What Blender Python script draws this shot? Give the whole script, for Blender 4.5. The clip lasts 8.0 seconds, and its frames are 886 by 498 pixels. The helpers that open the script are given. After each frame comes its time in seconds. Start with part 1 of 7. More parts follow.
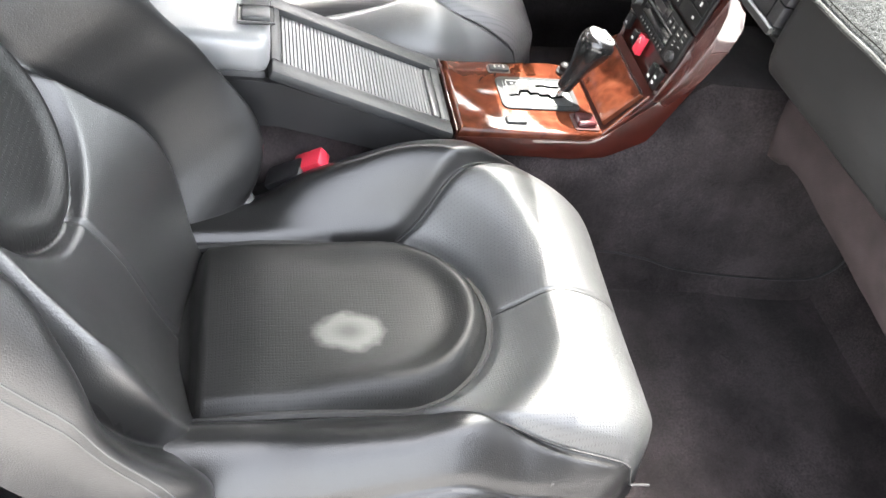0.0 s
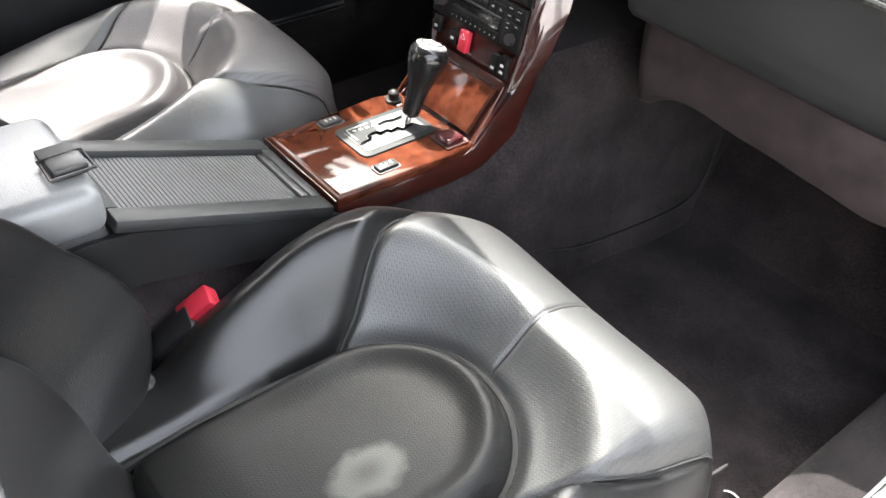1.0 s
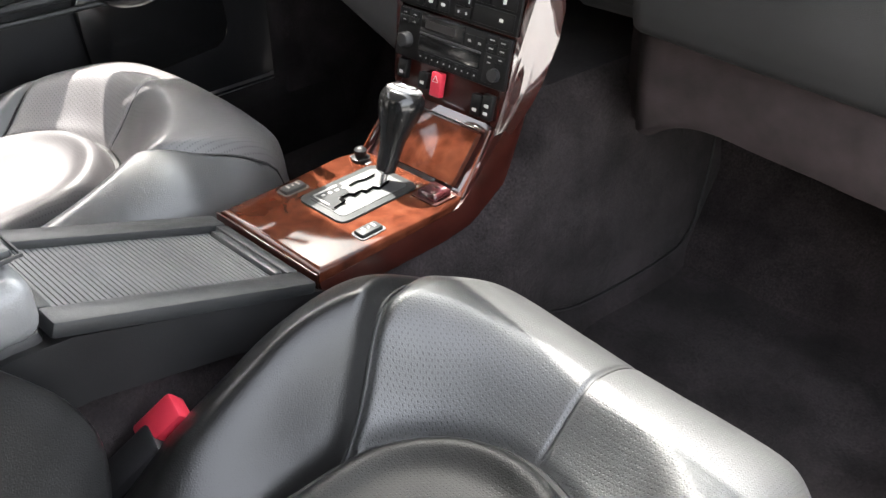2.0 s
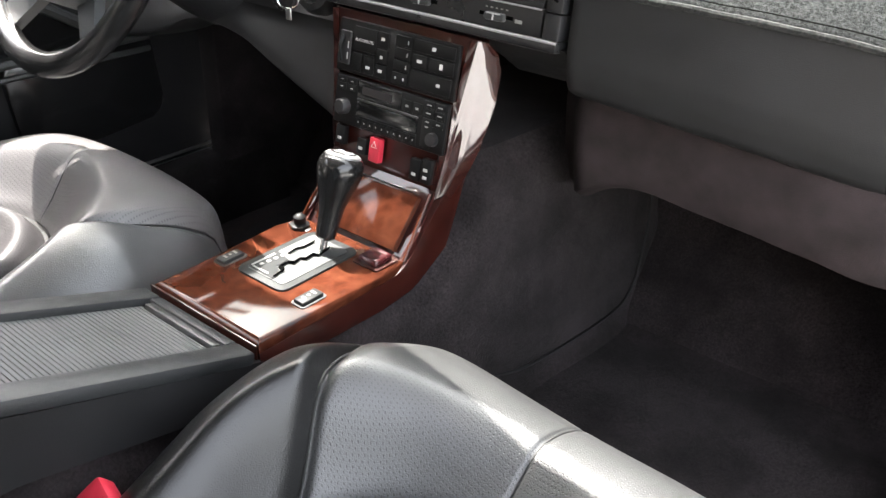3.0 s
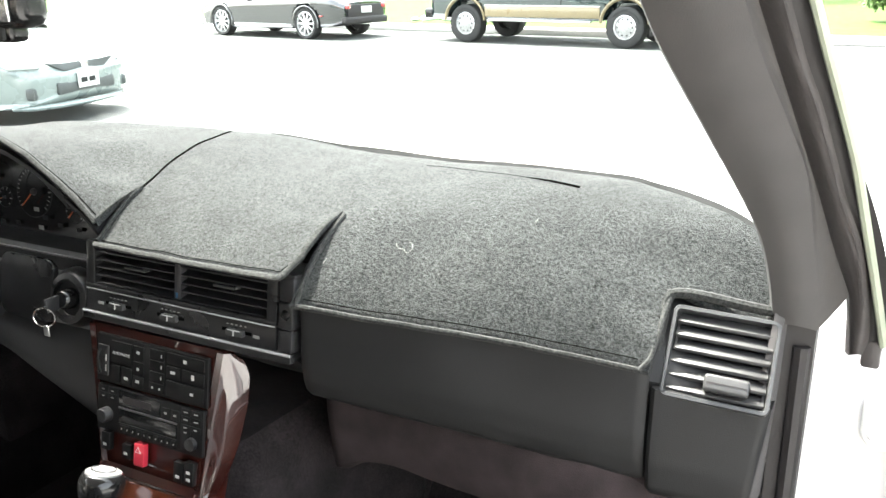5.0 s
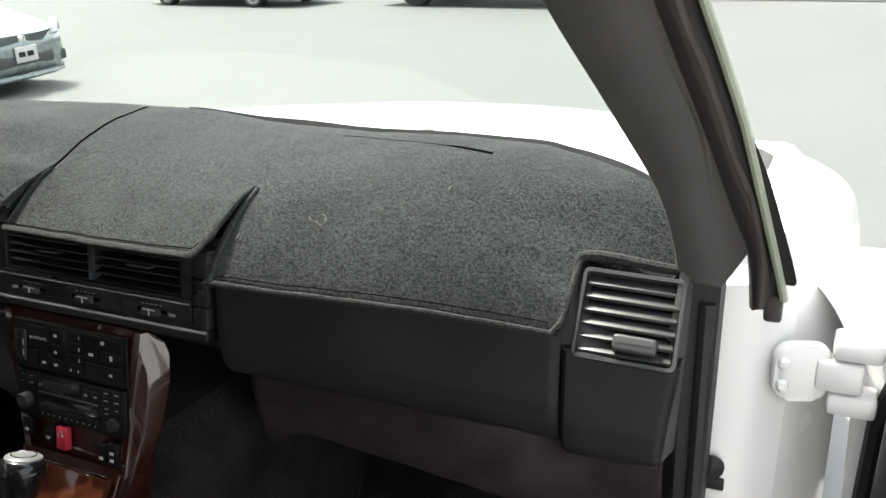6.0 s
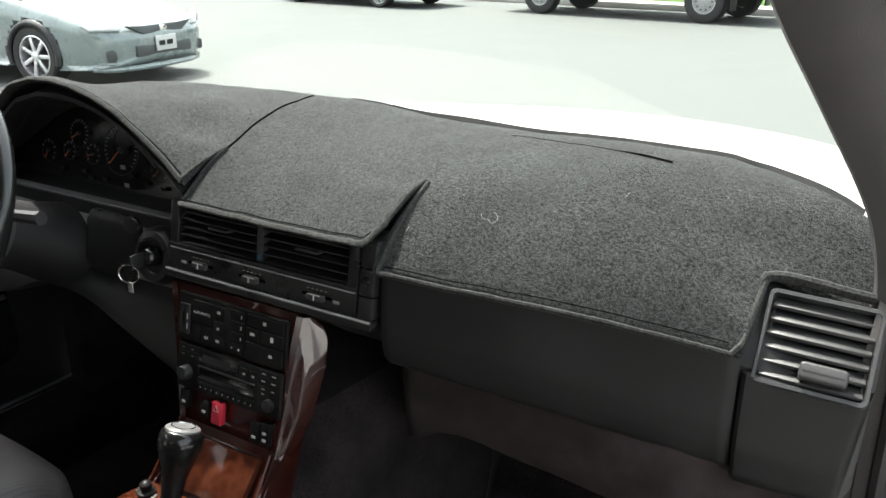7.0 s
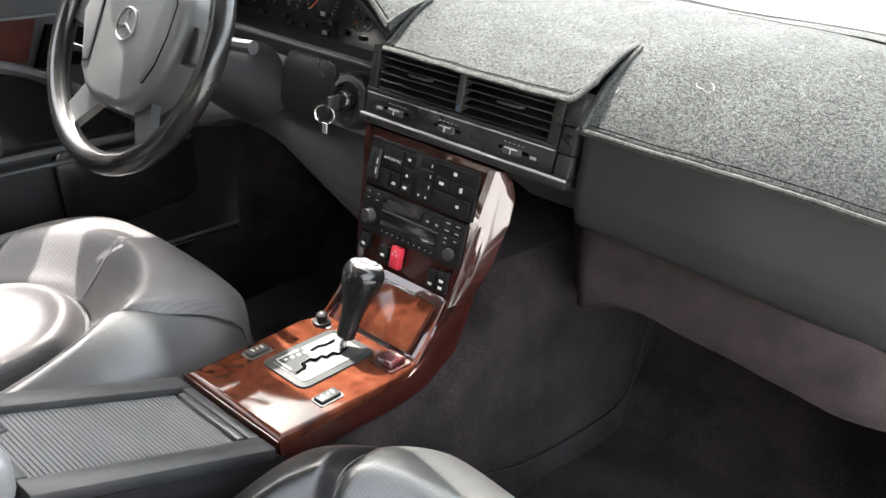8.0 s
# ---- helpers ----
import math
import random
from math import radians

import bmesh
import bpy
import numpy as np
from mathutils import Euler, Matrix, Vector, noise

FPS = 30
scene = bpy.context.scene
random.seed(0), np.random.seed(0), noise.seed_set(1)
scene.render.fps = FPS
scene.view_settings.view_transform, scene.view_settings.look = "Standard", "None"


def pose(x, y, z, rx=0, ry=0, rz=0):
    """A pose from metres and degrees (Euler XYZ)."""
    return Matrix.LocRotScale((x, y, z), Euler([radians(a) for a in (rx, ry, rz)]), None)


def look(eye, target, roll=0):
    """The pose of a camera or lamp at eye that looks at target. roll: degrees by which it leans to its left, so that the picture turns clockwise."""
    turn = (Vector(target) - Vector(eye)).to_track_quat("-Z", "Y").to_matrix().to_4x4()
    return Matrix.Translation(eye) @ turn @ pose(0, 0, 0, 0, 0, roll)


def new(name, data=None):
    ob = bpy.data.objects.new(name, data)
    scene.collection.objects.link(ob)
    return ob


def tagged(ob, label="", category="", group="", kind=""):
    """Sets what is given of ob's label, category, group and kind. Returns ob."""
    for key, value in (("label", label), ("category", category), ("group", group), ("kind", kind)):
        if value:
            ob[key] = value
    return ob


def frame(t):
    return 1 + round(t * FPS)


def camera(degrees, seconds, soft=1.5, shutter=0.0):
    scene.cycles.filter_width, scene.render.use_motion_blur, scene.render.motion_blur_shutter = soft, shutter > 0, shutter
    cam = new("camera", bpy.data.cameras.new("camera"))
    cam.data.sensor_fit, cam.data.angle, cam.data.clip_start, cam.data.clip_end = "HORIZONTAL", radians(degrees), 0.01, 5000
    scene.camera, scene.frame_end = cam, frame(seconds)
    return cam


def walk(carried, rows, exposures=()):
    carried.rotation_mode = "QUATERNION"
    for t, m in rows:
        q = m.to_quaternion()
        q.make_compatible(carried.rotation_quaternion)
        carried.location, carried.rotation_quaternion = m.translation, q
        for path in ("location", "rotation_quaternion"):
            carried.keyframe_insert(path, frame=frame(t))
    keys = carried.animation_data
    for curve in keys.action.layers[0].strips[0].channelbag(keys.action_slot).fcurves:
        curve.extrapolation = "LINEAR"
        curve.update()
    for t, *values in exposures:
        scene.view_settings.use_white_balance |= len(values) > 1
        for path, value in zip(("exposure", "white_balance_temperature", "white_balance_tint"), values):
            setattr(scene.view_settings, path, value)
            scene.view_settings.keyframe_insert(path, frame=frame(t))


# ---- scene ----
cam = camera(54.41, 8.0)
PATH = [
    (0, pose(1.0308, -0.5718, 1.2494, 45.21, -9.16, 81.23)),
    (0.5, pose(1.0359, -0.6436, 1.2550, 47.42, -6.53, 68.11)),
    (0.8, pose(0.9091, -0.6894, 1.1906, 48.89, -2.26, 57.73)),
    (1, pose(0.8215, -0.7226, 1.1508, 50.64, -1.76, 51.89)),
    (1.5, pose(0.7055, -0.7275, 1.0530, 54.73, -1.32, 46.77)),
    (1.7, pose(0.6872, -0.7193, 1.0338, 55.56, -0.71, 45.46)),
    (2.8, pose(0.6565, -0.7113, 1.0328, 59.40, -0.85, 40.71)),
    (3, pose(0.6664, -0.7064, 1.0276, 60.82, -0.89, 39.86)),
    (3.5, pose(0.6899, -0.7082, 1.0736, 63.76, -0.58, 35.47)),
    (4, pose(0.7169, -0.7021, 1.1388, 68.94, -2.07, 32.70)),
    (4.5, pose(0.7417, -0.6929, 1.1952, 72.13, -1.14, 30.02)),
    (5, pose(0.7739, -0.6726, 1.2003, 71.86, 0.91, 27.59)),
    (5.2, pose(0.7897, -0.6662, 1.2029, 71.54, 1.44, 25.88)),
    (6.3, look((0.822, -0.647, 1.202), (0.025, 1.047, 0.493), -2.2)),
    (6.5, look((0.794, -0.660, 1.197), (-0.064, 1.008, 0.504), -1.8)),
    (7, look((0.745, -0.670, 1.193), (-0.260, 0.919, 0.511), -0.2)),
    (7.5, look((0.704, -0.699, 1.168), (-0.429, 0.778, 0.436), 1.3)),
    (8, look((0.690, -0.750, 1.124), (-0.474, 0.631, 0.265), 4.0)),
]
EXPOSURES = [(0, 4.83, 6750, 10), (0.5, 4.42, 6750, 10), (1, 4.14, 6750, 10), (1.5, 4.05, 6750, 10), (3, 4.03, 6750, 10), (3.5, 4.02, 6750, 10), (4, 4.35, 6750, 8), (4.5, 3.92, 6750, 7), (5.2, 3.72, 6750, 6), (6.3, 2.05, 6700, 6),
             (7, 2.43, 6700, 6), (7.5, 3.20, 6600, 8), (8, 4.08, 6750, 10)]
walk(cam, PATH, EXPOSURES)

# ---- light: sun high and to the car's left, clear sky ----
SUN = Vector((-0.42, 0.18, 0.90)).normalized()
world = bpy.data.worlds.new("sky")
scene.world = world
world.use_nodes = True
wn = world.node_tree
sky = wn.nodes.new("ShaderNodeTexSky")
sky.sky_type = "NISHITA"
sky.sun_disc = False
sky.sun_elevation = math.asin(SUN.z)
sky.sun_rotation = math.atan2(SUN.x, SUN.y)
haze = wn.nodes.new("ShaderNodeHueSaturation")
haze.inputs["Saturation"].default_value = 0.35
wn.links.new(sky.outputs[0], haze.inputs["Color"])
wn.links.new(haze.outputs[0], wn.nodes["Background"].inputs[0])
sky.dust_density, sky.ozone_density = 4.0, 0.6
wn.nodes["Background"].inputs[1].default_value = 0.15
sun = new("sun", bpy.data.lights.new("sun", "SUN"))
sun.data.energy, sun.data.angle, sun.data.color = 2.3, radians(0.5), (1.0, 0.98, 0.955)
sun.matrix_world = look(SUN * 20, (0, 0, 0))

# ---- materials ----


def material(name, colour, rough=0.5, metal=0.0, vary=0.25, scale=20.0, bump=0.15, bump_scale=200.0, spec=0.5, coat=0.0,
             second=None, gloss_vary=0.15, sheen=0.0):
    m = bpy.data.materials.new(name)
    m.use_nodes = True
    nt = m.node_tree
    b = nt.nodes["Principled BSDF"]
    co = nt.nodes.new("ShaderNodeTexCoord")
    n1 = nt.nodes.new("ShaderNodeTexNoise")
    n1.inputs["Scale"].default_value, n1.inputs["Detail"].default_value = scale, 6.0
    n2 = nt.nodes.new("ShaderNodeTexNoise")
    n2.inputs["Scale"].default_value, n2.inputs["Detail"].default_value = bump_scale, 3.0
    nt.links.new(co.outputs["Object"], n1.inputs["Vector"])
    nt.links.new(co.outputs["Object"], n2.inputs["Vector"])
    ramp = nt.nodes.new("ShaderNodeMix")
    ramp.data_type = "RGBA"
    c = Vector(colour)
    d = Vector(second) if second else c * (1 + vary)
    a = c * (1 - vary)
    ramp.inputs[6].default_value, ramp.inputs[7].default_value = (*a, 1), (*d, 1)
    mr = nt.nodes.new("ShaderNodeMapRange")
    mr.inputs["From Min"].default_value, mr.inputs["From Max"].default_value = 0.3, 0.7
    nt.links.new(n1.outputs["Fac"], mr.inputs["Value"])
    nt.links.new(mr.outputs[0], ramp.inputs[0])
    nt.links.new(ramp.outputs[2], b.inputs["Base Color"])
    rr = nt.nodes.new("ShaderNodeMapRange")
    rr.inputs["From Min"].default_value, rr.inputs["From Max"].default_value = 0.3, 0.7
    rr.inputs["To Min"].default_value, rr.inputs["To Max"].default_value = max(0.02, rough * (1 - gloss_vary)), min(1, rough * (1 + gloss_vary))
    nt.links.new(n1.outputs["Fac"], rr.inputs["Value"])
    nt.links.new(rr.outputs[0], b.inputs["Roughness"])
    b.inputs["Metallic"].default_value = metal
    b.inputs["Specular IOR Level"].default_value = spec
    b.inputs["Coat Weight"].default_value = coat
    b.inputs["Coat Roughness"].default_value = 0.03
    b.inputs["Coat IOR"].default_value = 1.9 if coat >= 1 else 1.5
    b.inputs["Sheen Weight"].default_value = sheen
    if bump:
        bp = nt.nodes.new("ShaderNodeBump")
        bp.inputs["Strength"].default_value, bp.inputs["Distance"].default_value = bump, 0.002
        nt.links.new(n2.outputs["Fac"], bp.inputs["Height"])
        nt.links.new(bp.outputs[0], b.inputs["Normal"])
    return m


def nodes_of(m):
    return m.node_tree, m.node_tree.nodes["Principled BSDF"]


def leather_material(name, colour, rough, holes=False, stain=None, spec=0.95, finish=0.0):
    """Black leather: creases at two sizes; holes gives the punched perforation; stain a pale rubbed spot (x, y, r)."""
    m = material(name, colour, rough, vary=0.2, scale=9, bump=0, spec=spec, gloss_vary=0.07)
    nt, b = nodes_of(m)
    co = nt.nodes.new("ShaderNodeTexCoord")
    vor = nt.nodes.new("ShaderNodeTexVoronoi")
    vor.feature = "DISTANCE_TO_EDGE"
    vor.inputs["Scale"].default_value = 420
    nt.links.new(co.outputs["Object"], vor.inputs["Vector"])
    big = nt.nodes.new("ShaderNodeTexNoise")
    big.inputs["Scale"].default_value, big.inputs["Detail"].default_value, big.inputs["Distortion"].default_value = 38, 8, 1.2
    nt.links.new(co.outputs["Object"], big.inputs["Vector"])
    b1 = nt.nodes.new("ShaderNodeBump")
    b1.inputs["Strength"].default_value, b1.inputs["Distance"].default_value = 0.45, 0.0007
    nt.links.new(vor.outputs["Distance"], b1.inputs["Height"])
    b2 = nt.nodes.new("ShaderNodeBump")
    b2.inputs["Strength"].default_value, b2.inputs["Distance"].default_value = 0.13, 0.0020
    nt.links.new(big.outputs["Fac"], b2.inputs["Height"])
    nt.links.new(b1.outputs[0], b2.inputs["Normal"])
    last = b2
    base = b.inputs["Base Color"].links[0].from_socket
    if holes or stain:
        sep = nt.nodes.new("ShaderNodeSeparateXYZ")
        nt.links.new(co.outputs["Object"], sep.inputs[0])
    if holes:
        # a square grid of punched holes 4 mm apart
        parts = []
        for k in (0, 1):
            mul = nt.nodes.new("ShaderNodeMath")
            mul.operation, mul.inputs[1].default_value = "MULTIPLY", 2 * math.pi / 0.0038
            nt.links.new(sep.outputs[k], mul.inputs[0])
            si = nt.nodes.new("ShaderNodeMath")
            si.operation = "SINE"
            nt.links.new(mul.outputs[0], si.inputs[0])
            parts.append(si)
        pr = nt.nodes.new("ShaderNodeMath")
        pr.operation = "ADD"
        nt.links.new(parts[0].outputs[0], pr.inputs[0])
        nt.links.new(parts[1].outputs[0], pr.inputs[1])
        hole = nt.nodes.new("ShaderNodeMapRange")
        hole.inputs["From Min"].default_value, hole.inputs["From Max"].default_value = 1.1, 1.8
        nt.links.new(pr.outputs[0], hole.inputs["Value"])
        mx = nt.nodes.new("ShaderNodeMix")
        mx.data_type = "RGBA"
        mx.inputs[7].default_value = (0.004, 0.004, 0.004, 1)
        nt.links.new(hole.outputs[0], mx.inputs[0])
        nt.links.new(base, mx.inputs[6])
        base = mx.outputs[2]
        b3 = nt.nodes.new("ShaderNodeBump")
        b3.inputs["Strength"].default_value, b3.inputs["Distance"].default_value = 0.32, 0.0007
        b3.invert = True
        nt.links.new(hole.outputs[0], b3.inputs["Height"])
        nt.links.new(last.outputs[0], b3.inputs["Normal"])
        last = b3
    if stain:
        off = nt.nodes.new("ShaderNodeVectorMath")
        off.operation = "SUBTRACT"
        off.inputs[1].default_value = (stain[0], stain[1], stain[2])
        nt.links.new(co.outputs["Object"], off.inputs[0])
        sc = nt.nodes.new("ShaderNodeVectorMath")
        sc.operation = "MULTIPLY"
        sc.inputs[1].default_value = (1 / stain[3], 1 / stain[4], 0.0)
        nt.links.new(off.outputs[0], sc.inputs[0])
        ln = nt.nodes.new("ShaderNodeVectorMath")
        ln.operation = "LENGTH"
        nt.links.new(sc.outputs[0], ln.inputs[0])
        nz = nt.nodes.new("ShaderNodeTexNoise")
        nz.inputs["Scale"].default_value, nz.inputs["Detail"].default_value = 60, 4
        nt.links.new(co.outputs["Object"], nz.inputs["Vector"])
        ad = nt.nodes.new("ShaderNodeMath")
        ad.operation = "MULTIPLY_ADD"
        ad.inputs[1].default_value = 0.55
        nt.links.new(nz.outputs["Fac"], ad.inputs[0])
        nt.links.new(ln.outputs["Value"], ad.inputs[2])
        mp = nt.nodes.new("ShaderNodeMapRange")
        mp.inputs["From Min"].default_value, mp.inputs["From Max"].default_value = 1.45, 1.05
        nt.links.new(ad.outputs[0], mp.inputs["Value"])
        mx = nt.nodes.new("ShaderNodeMix")
        mx.data_type = "RGBA"
        mx.inputs[7].default_value = (0.075, 0.075, 0.068, 1)
        thin = nt.nodes.new("ShaderNodeMapRange")
        thin.inputs["From Min"].default_value, thin.inputs["From Max"].default_value = 0.15, 0.6
        thin.inputs["To Min"].default_value, thin.inputs["To Max"].default_value = 0.5, 1.0
        nt.links.new(ln.outputs["Value"], thin.inputs["Value"])
        both = nt.nodes.new("ShaderNodeMath")
        both.operation = "MULTIPLY"
        nt.links.new(mp.outputs[0], both.inputs[0])
        nt.links.new(thin.outputs[0], both.inputs[1])
        nt.links.new(both.outputs[0], mx.inputs[0])
        nt.links.new(base, mx.inputs[6])
        base = mx.outputs[2]
    nt.links.new(base, b.inputs["Base Color"])
    nt.links.new(last.outputs[0], b.inputs["Normal"])
    nt.links.new(last.outputs[0], b.inputs["Coat Normal"])
    b.inputs["Coat Weight"].default_value, b.inputs["Coat Roughness"].default_value = finish, 0.36
    return m


def burl_material(name):
    """Lacquered burr walnut: red-brown figure under a clear coat."""
    m = material(name, (0.20, 0.05, 0.018), 0.5, vary=0.2, scale=8, bump=0, spec=0.0, coat=0.45)
    nt, b = nodes_of(m)
    co = nt.nodes.new("ShaderNodeTexCoord")
    wr = nt.nodes.new("ShaderNodeTexNoise")
    wr.inputs["Scale"].default_value, wr.inputs["Detail"].default_value, wr.inputs["Distortion"].default_value = 26, 8, 0.9
    nt.links.new(co.outputs["Object"], wr.inputs["Vector"])
    cr = nt.nodes.new("ShaderNodeValToRGB")
    e = cr.color_ramp.elements
    e[0].position, e[0].color = 0.28, (0.022, 0.0060, 0.0034, 1)
    e[1].position, e[1].color = 0.76, (0.074, 0.0240, 0.0125, 1)
    k = e.new(0.50)
    k.color = (0.047, 0.0130, 0.0066, 1)
    nt.links.new(wr.outputs["Fac"], cr.inputs[0])
    fine = nt.nodes.new("ShaderNodeTexVoronoi")
    fine.inputs["Scale"].default_value = 55
    nt.links.new(co.outputs["Object"], fine.inputs["Vector"])
    mx = nt.nodes.new("ShaderNodeMix")
    mx.data_type, mx.blend_type = "RGBA", "MULTIPLY"
    mx.inputs[0].default_value = 0.55
    eyes = nt.nodes.new("ShaderNodeMapRange")
    eyes.inputs["From Min"].default_value, eyes.inputs["From Max"].default_value = 0.0, 0.55
    eyes.inputs["To Min"].default_value, eyes.inputs["To Max"].default_value = 0.45, 1.15
    nt.links.new(fine.outputs["Distance"], eyes.inputs["Value"])
    nt.links.new(cr.outputs[0], mx.inputs[6])
    nt.links.new(eyes.outputs[0], mx.inputs[7])
    nt.links.new(mx.outputs[2], b.inputs["Base Color"])
    b.inputs["Coat Roughness"].default_value = 0.09
    return m


def fleece_material(name, colour, light, strength=0.9, mottle=0.15):
    """Carpet pile: matt, mottled at fibre size."""
    m = material(name, colour, 0.95, vary=mottle, scale=9, bump=0, spec=0.1, sheen=0.05)
    nt, b = nodes_of(m)
    co = nt.nodes.new("ShaderNodeTexCoord")
    n = nt.nodes.new("ShaderNodeTexNoise")
    n.inputs["Scale"].default_value, n.inputs["Detail"].default_value, n.inputs["Roughness"].default_value = 300, 4, 0.80
    nt.links.new(co.outputs["Object"], n.inputs["Vector"])
    v = nt.nodes.new("ShaderNodeTexNoise")
    v.inputs["Scale"].default_value, v.inputs["Detail"].default_value = 95, 4
    nt.links.new(co.outputs["Object"], v.inputs["Vector"])
    add = nt.nodes.new("ShaderNodeMath")
    add.operation = "MULTIPLY_ADD"
    add.inputs[1].default_value = 0.14
    nt.links.new(v.outputs["Fac"], add.inputs[0])
    nt.links.new(n.outputs["Fac"], add.inputs[2])
    mr = nt.nodes.new("ShaderNodeMapRange")
    mr.inputs["From Min"].default_value, mr.inputs["From Max"].default_value = 0.43, 0.78
    nt.links.new(add.outputs[0], mr.inputs["Value"])
    mx = nt.nodes.new("ShaderNodeMix")
    mx.data_type = "RGBA"
    mx.inputs[7].default_value = (*light, 1)
    base = b.inputs["Base Color"].links[0].from_socket
    nt.links.new(base, mx.inputs[6])
    nt.links.new(mr.outputs[0], mx.inputs[0])
    worn = nt.nodes.new("ShaderNodeTexNoise")
    worn.inputs["Scale"].default_value, worn.inputs["Detail"].default_value = 11, 6
    nt.links.new(co.outputs["Object"], worn.inputs["Vector"])
    wm = nt.nodes.new("ShaderNodeMapRange")
    wm.inputs["From Min"].default_value, wm.inputs["From Max"].default_value = 0.35, 0.65
    wm.inputs["To Min"].default_value, wm.inputs["To Max"].default_value = 1 - mottle, 1 + mottle
    nt.links.new(worn.outputs["Fac"], wm.inputs["Value"])
    tone = nt.nodes.new("ShaderNodeVectorMath")
    tone.operation = "SCALE"
    nt.links.new(mx.outputs[2], tone.inputs[0])
    nt.links.new(wm.outputs[0], tone.inputs["Scale"])
    nt.links.new(tone.outputs[0], b.inputs["Base Color"])
    bp = nt.nodes.new("ShaderNodeBump")
    bp.inputs["Strength"].default_value, bp.inputs["Distance"].default_value = strength, 0.003
    nt.links.new(add.outputs[0], bp.inputs["Height"])
    nt.links.new(bp.outputs[0], b.inputs["Normal"])
    return m


def glass_material(name, tint=(0.93, 0.97, 0.95), gloss=0.018):
    m = bpy.data.materials.new(name)
    m.use_nodes = True
    nt = m.node_tree
    out = nt.nodes["Material Output"]
    tr = nt.nodes.new("ShaderNodeBsdfTransparent")
    tr.inputs[0].default_value = (*tint, 1)
    gl = nt.nodes.new("ShaderNodeBsdfGlossy")
    gl.inputs["Roughness"].default_value = 0.02
    mix = nt.nodes.new("ShaderNodeMixShader")
    mix.inputs[0].default_value = gloss
    nt.links.new(tr.outputs[0], mix.inputs[1])
    nt.links.new(gl.outputs[0], mix.inputs[2])
    nt.links.new(mix.outputs[0], out.inputs["Surface"])
    return m


LEATHER = leather_material("black_leather", (0.0075, 0.0075, 0.0076), 0.30, spec=0.42, finish=0.15)
LEATHER_BACK = leather_material("matt_black_leather", (0.011, 0.011, 0.011), 0.36, spec=0.75)
LEATHER_PERF = leather_material("perforated_leather", (0.025, 0.026, 0.026), 0.46, spec=0.62, holes=True, finish=0.5)
LEATHER_BACK_PERF = leather_material("unworn_perforated_leather", (0.0075, 0.0075, 0.0075), 0.45, spec=0.3, holes=True)
LEATHER_INSERT = leather_material("rubbed_perforated_leather", (0.0085, 0.0085, 0.0083), 0.45, spec=0.22, holes=True, stain=(0.034, 0.210, 0.0, 0.026, 0.038))
# driver's seat: worn black leather, base colours raised to carry the sunlight on it
LEATHER_WORN_SUNLIT = leather_material("worn_sunlit_perforated_leather", (0.028, 0.026, 0.027), 0.50, spec=0.35, holes=True)
LEATHER_SUNLIT = leather_material("sunlit_black_leather", (0.056, 0.056, 0.056), 0.38, spec=0.6, finish=0.4)
LEATHER_SUNLIT_PERF = leather_material("sunlit_perforated_leather", (0.076, 0.072, 0.072), 0.42, spec=0.6, holes=True, finish=0.4)
TRAY_RIM = material("dark_tray_plastic", (0.021, 0.022, 0.0225), 0.46, vary=0.15, scale=25, bump=0.2, bump_scale=900, spec=0.35)
FLANK = material("black_flank_skin", (0.0095, 0.0095, 0.010), 0.5, vary=0.2, scale=20, bump=0.2, bump_scale=900, spec=0.2)
TRAY = material("grey_tray_plastic", (0.078, 0.080, 0.081), 0.42, spec=0.5, vary=0.15, scale=25, bump=0.15, bump_scale=900)
STITCH = material("pale_stitching", (0.045, 0.044, 0.043), 0.7, bump=0)
SLOT_DARK = material("slot_black", (0.003, 0.003, 0.003), 0.9, bump=0, spec=0.0)
THREAD = material("seam_thread", (0.006, 0.006, 0.006), 0.7, bump=0)
WOOD = burl_material("burr_walnut")
WOOD_DARK = material("dark_walnut_edge", (0.027, 0.0048, 0.003), 0.4, vary=0.4, scale=30, bump=0, spec=0.2, coat=0.9)
WING = material("gloss_walnut_wing", (0.027, 0.0048, 0.003), 0.4, vary=0.4, scale=30, bump=0, spec=0.2, coat=1.0)
PLASTIC = material("black_grained_plastic", (0.012, 0.012, 0.013), 0.46, vary=0.15, scale=25, bump=0.25, bump_scale=900)
PLASTIC_GREY = material("dark_grey_plastic", (0.034, 0.035, 0.035), 0.36, vary=0.15, scale=25, bump=0.2, bump_scale=900)
LOWER_GREY = material("grey_lower_panel", (0.017, 0.017, 0.0175), 0.5, vary=0.15, scale=20, bump=0.2, bump_scale=800)
LID = material("grey_armrest_skin", (0.155, 0.156, 0.157), 0.36, vary=0.05, scale=25, bump=0.2, bump_scale=600, spec=0.8)
KEY_BLACK = material("key_black_plastic", (0.0048, 0.0048, 0.0050), 0.5, vary=0.15, bump=0, spec=0.22)
PANEL_BLACK = material("smooth_black_panel", (0.011, 0.011, 0.0115), 0.30, vary=0.15, scale=25, bump=0.15, bump_scale=900)
PLASTIC_GLOSS = material("gloss_black_plastic", (0.008, 0.008, 0.008), 0.16, vary=0.15, bump=0)
VENT_GREY = material("vent_grey_plastic", (0.040, 0.041, 0.041), 0.34, vary=0.1, bump=0.1, bump_scale=700)
VENT_SLAT = material("vent_slat_grey", (0.038, 0.038, 0.038), 0.45, vary=0.1, bump=0.1, bump_scale=700)
VENT_DIVIDER = material("vent_divider_grey", (0.030, 0.028, 0.030), 0.4, vary=0.1, bump=0)
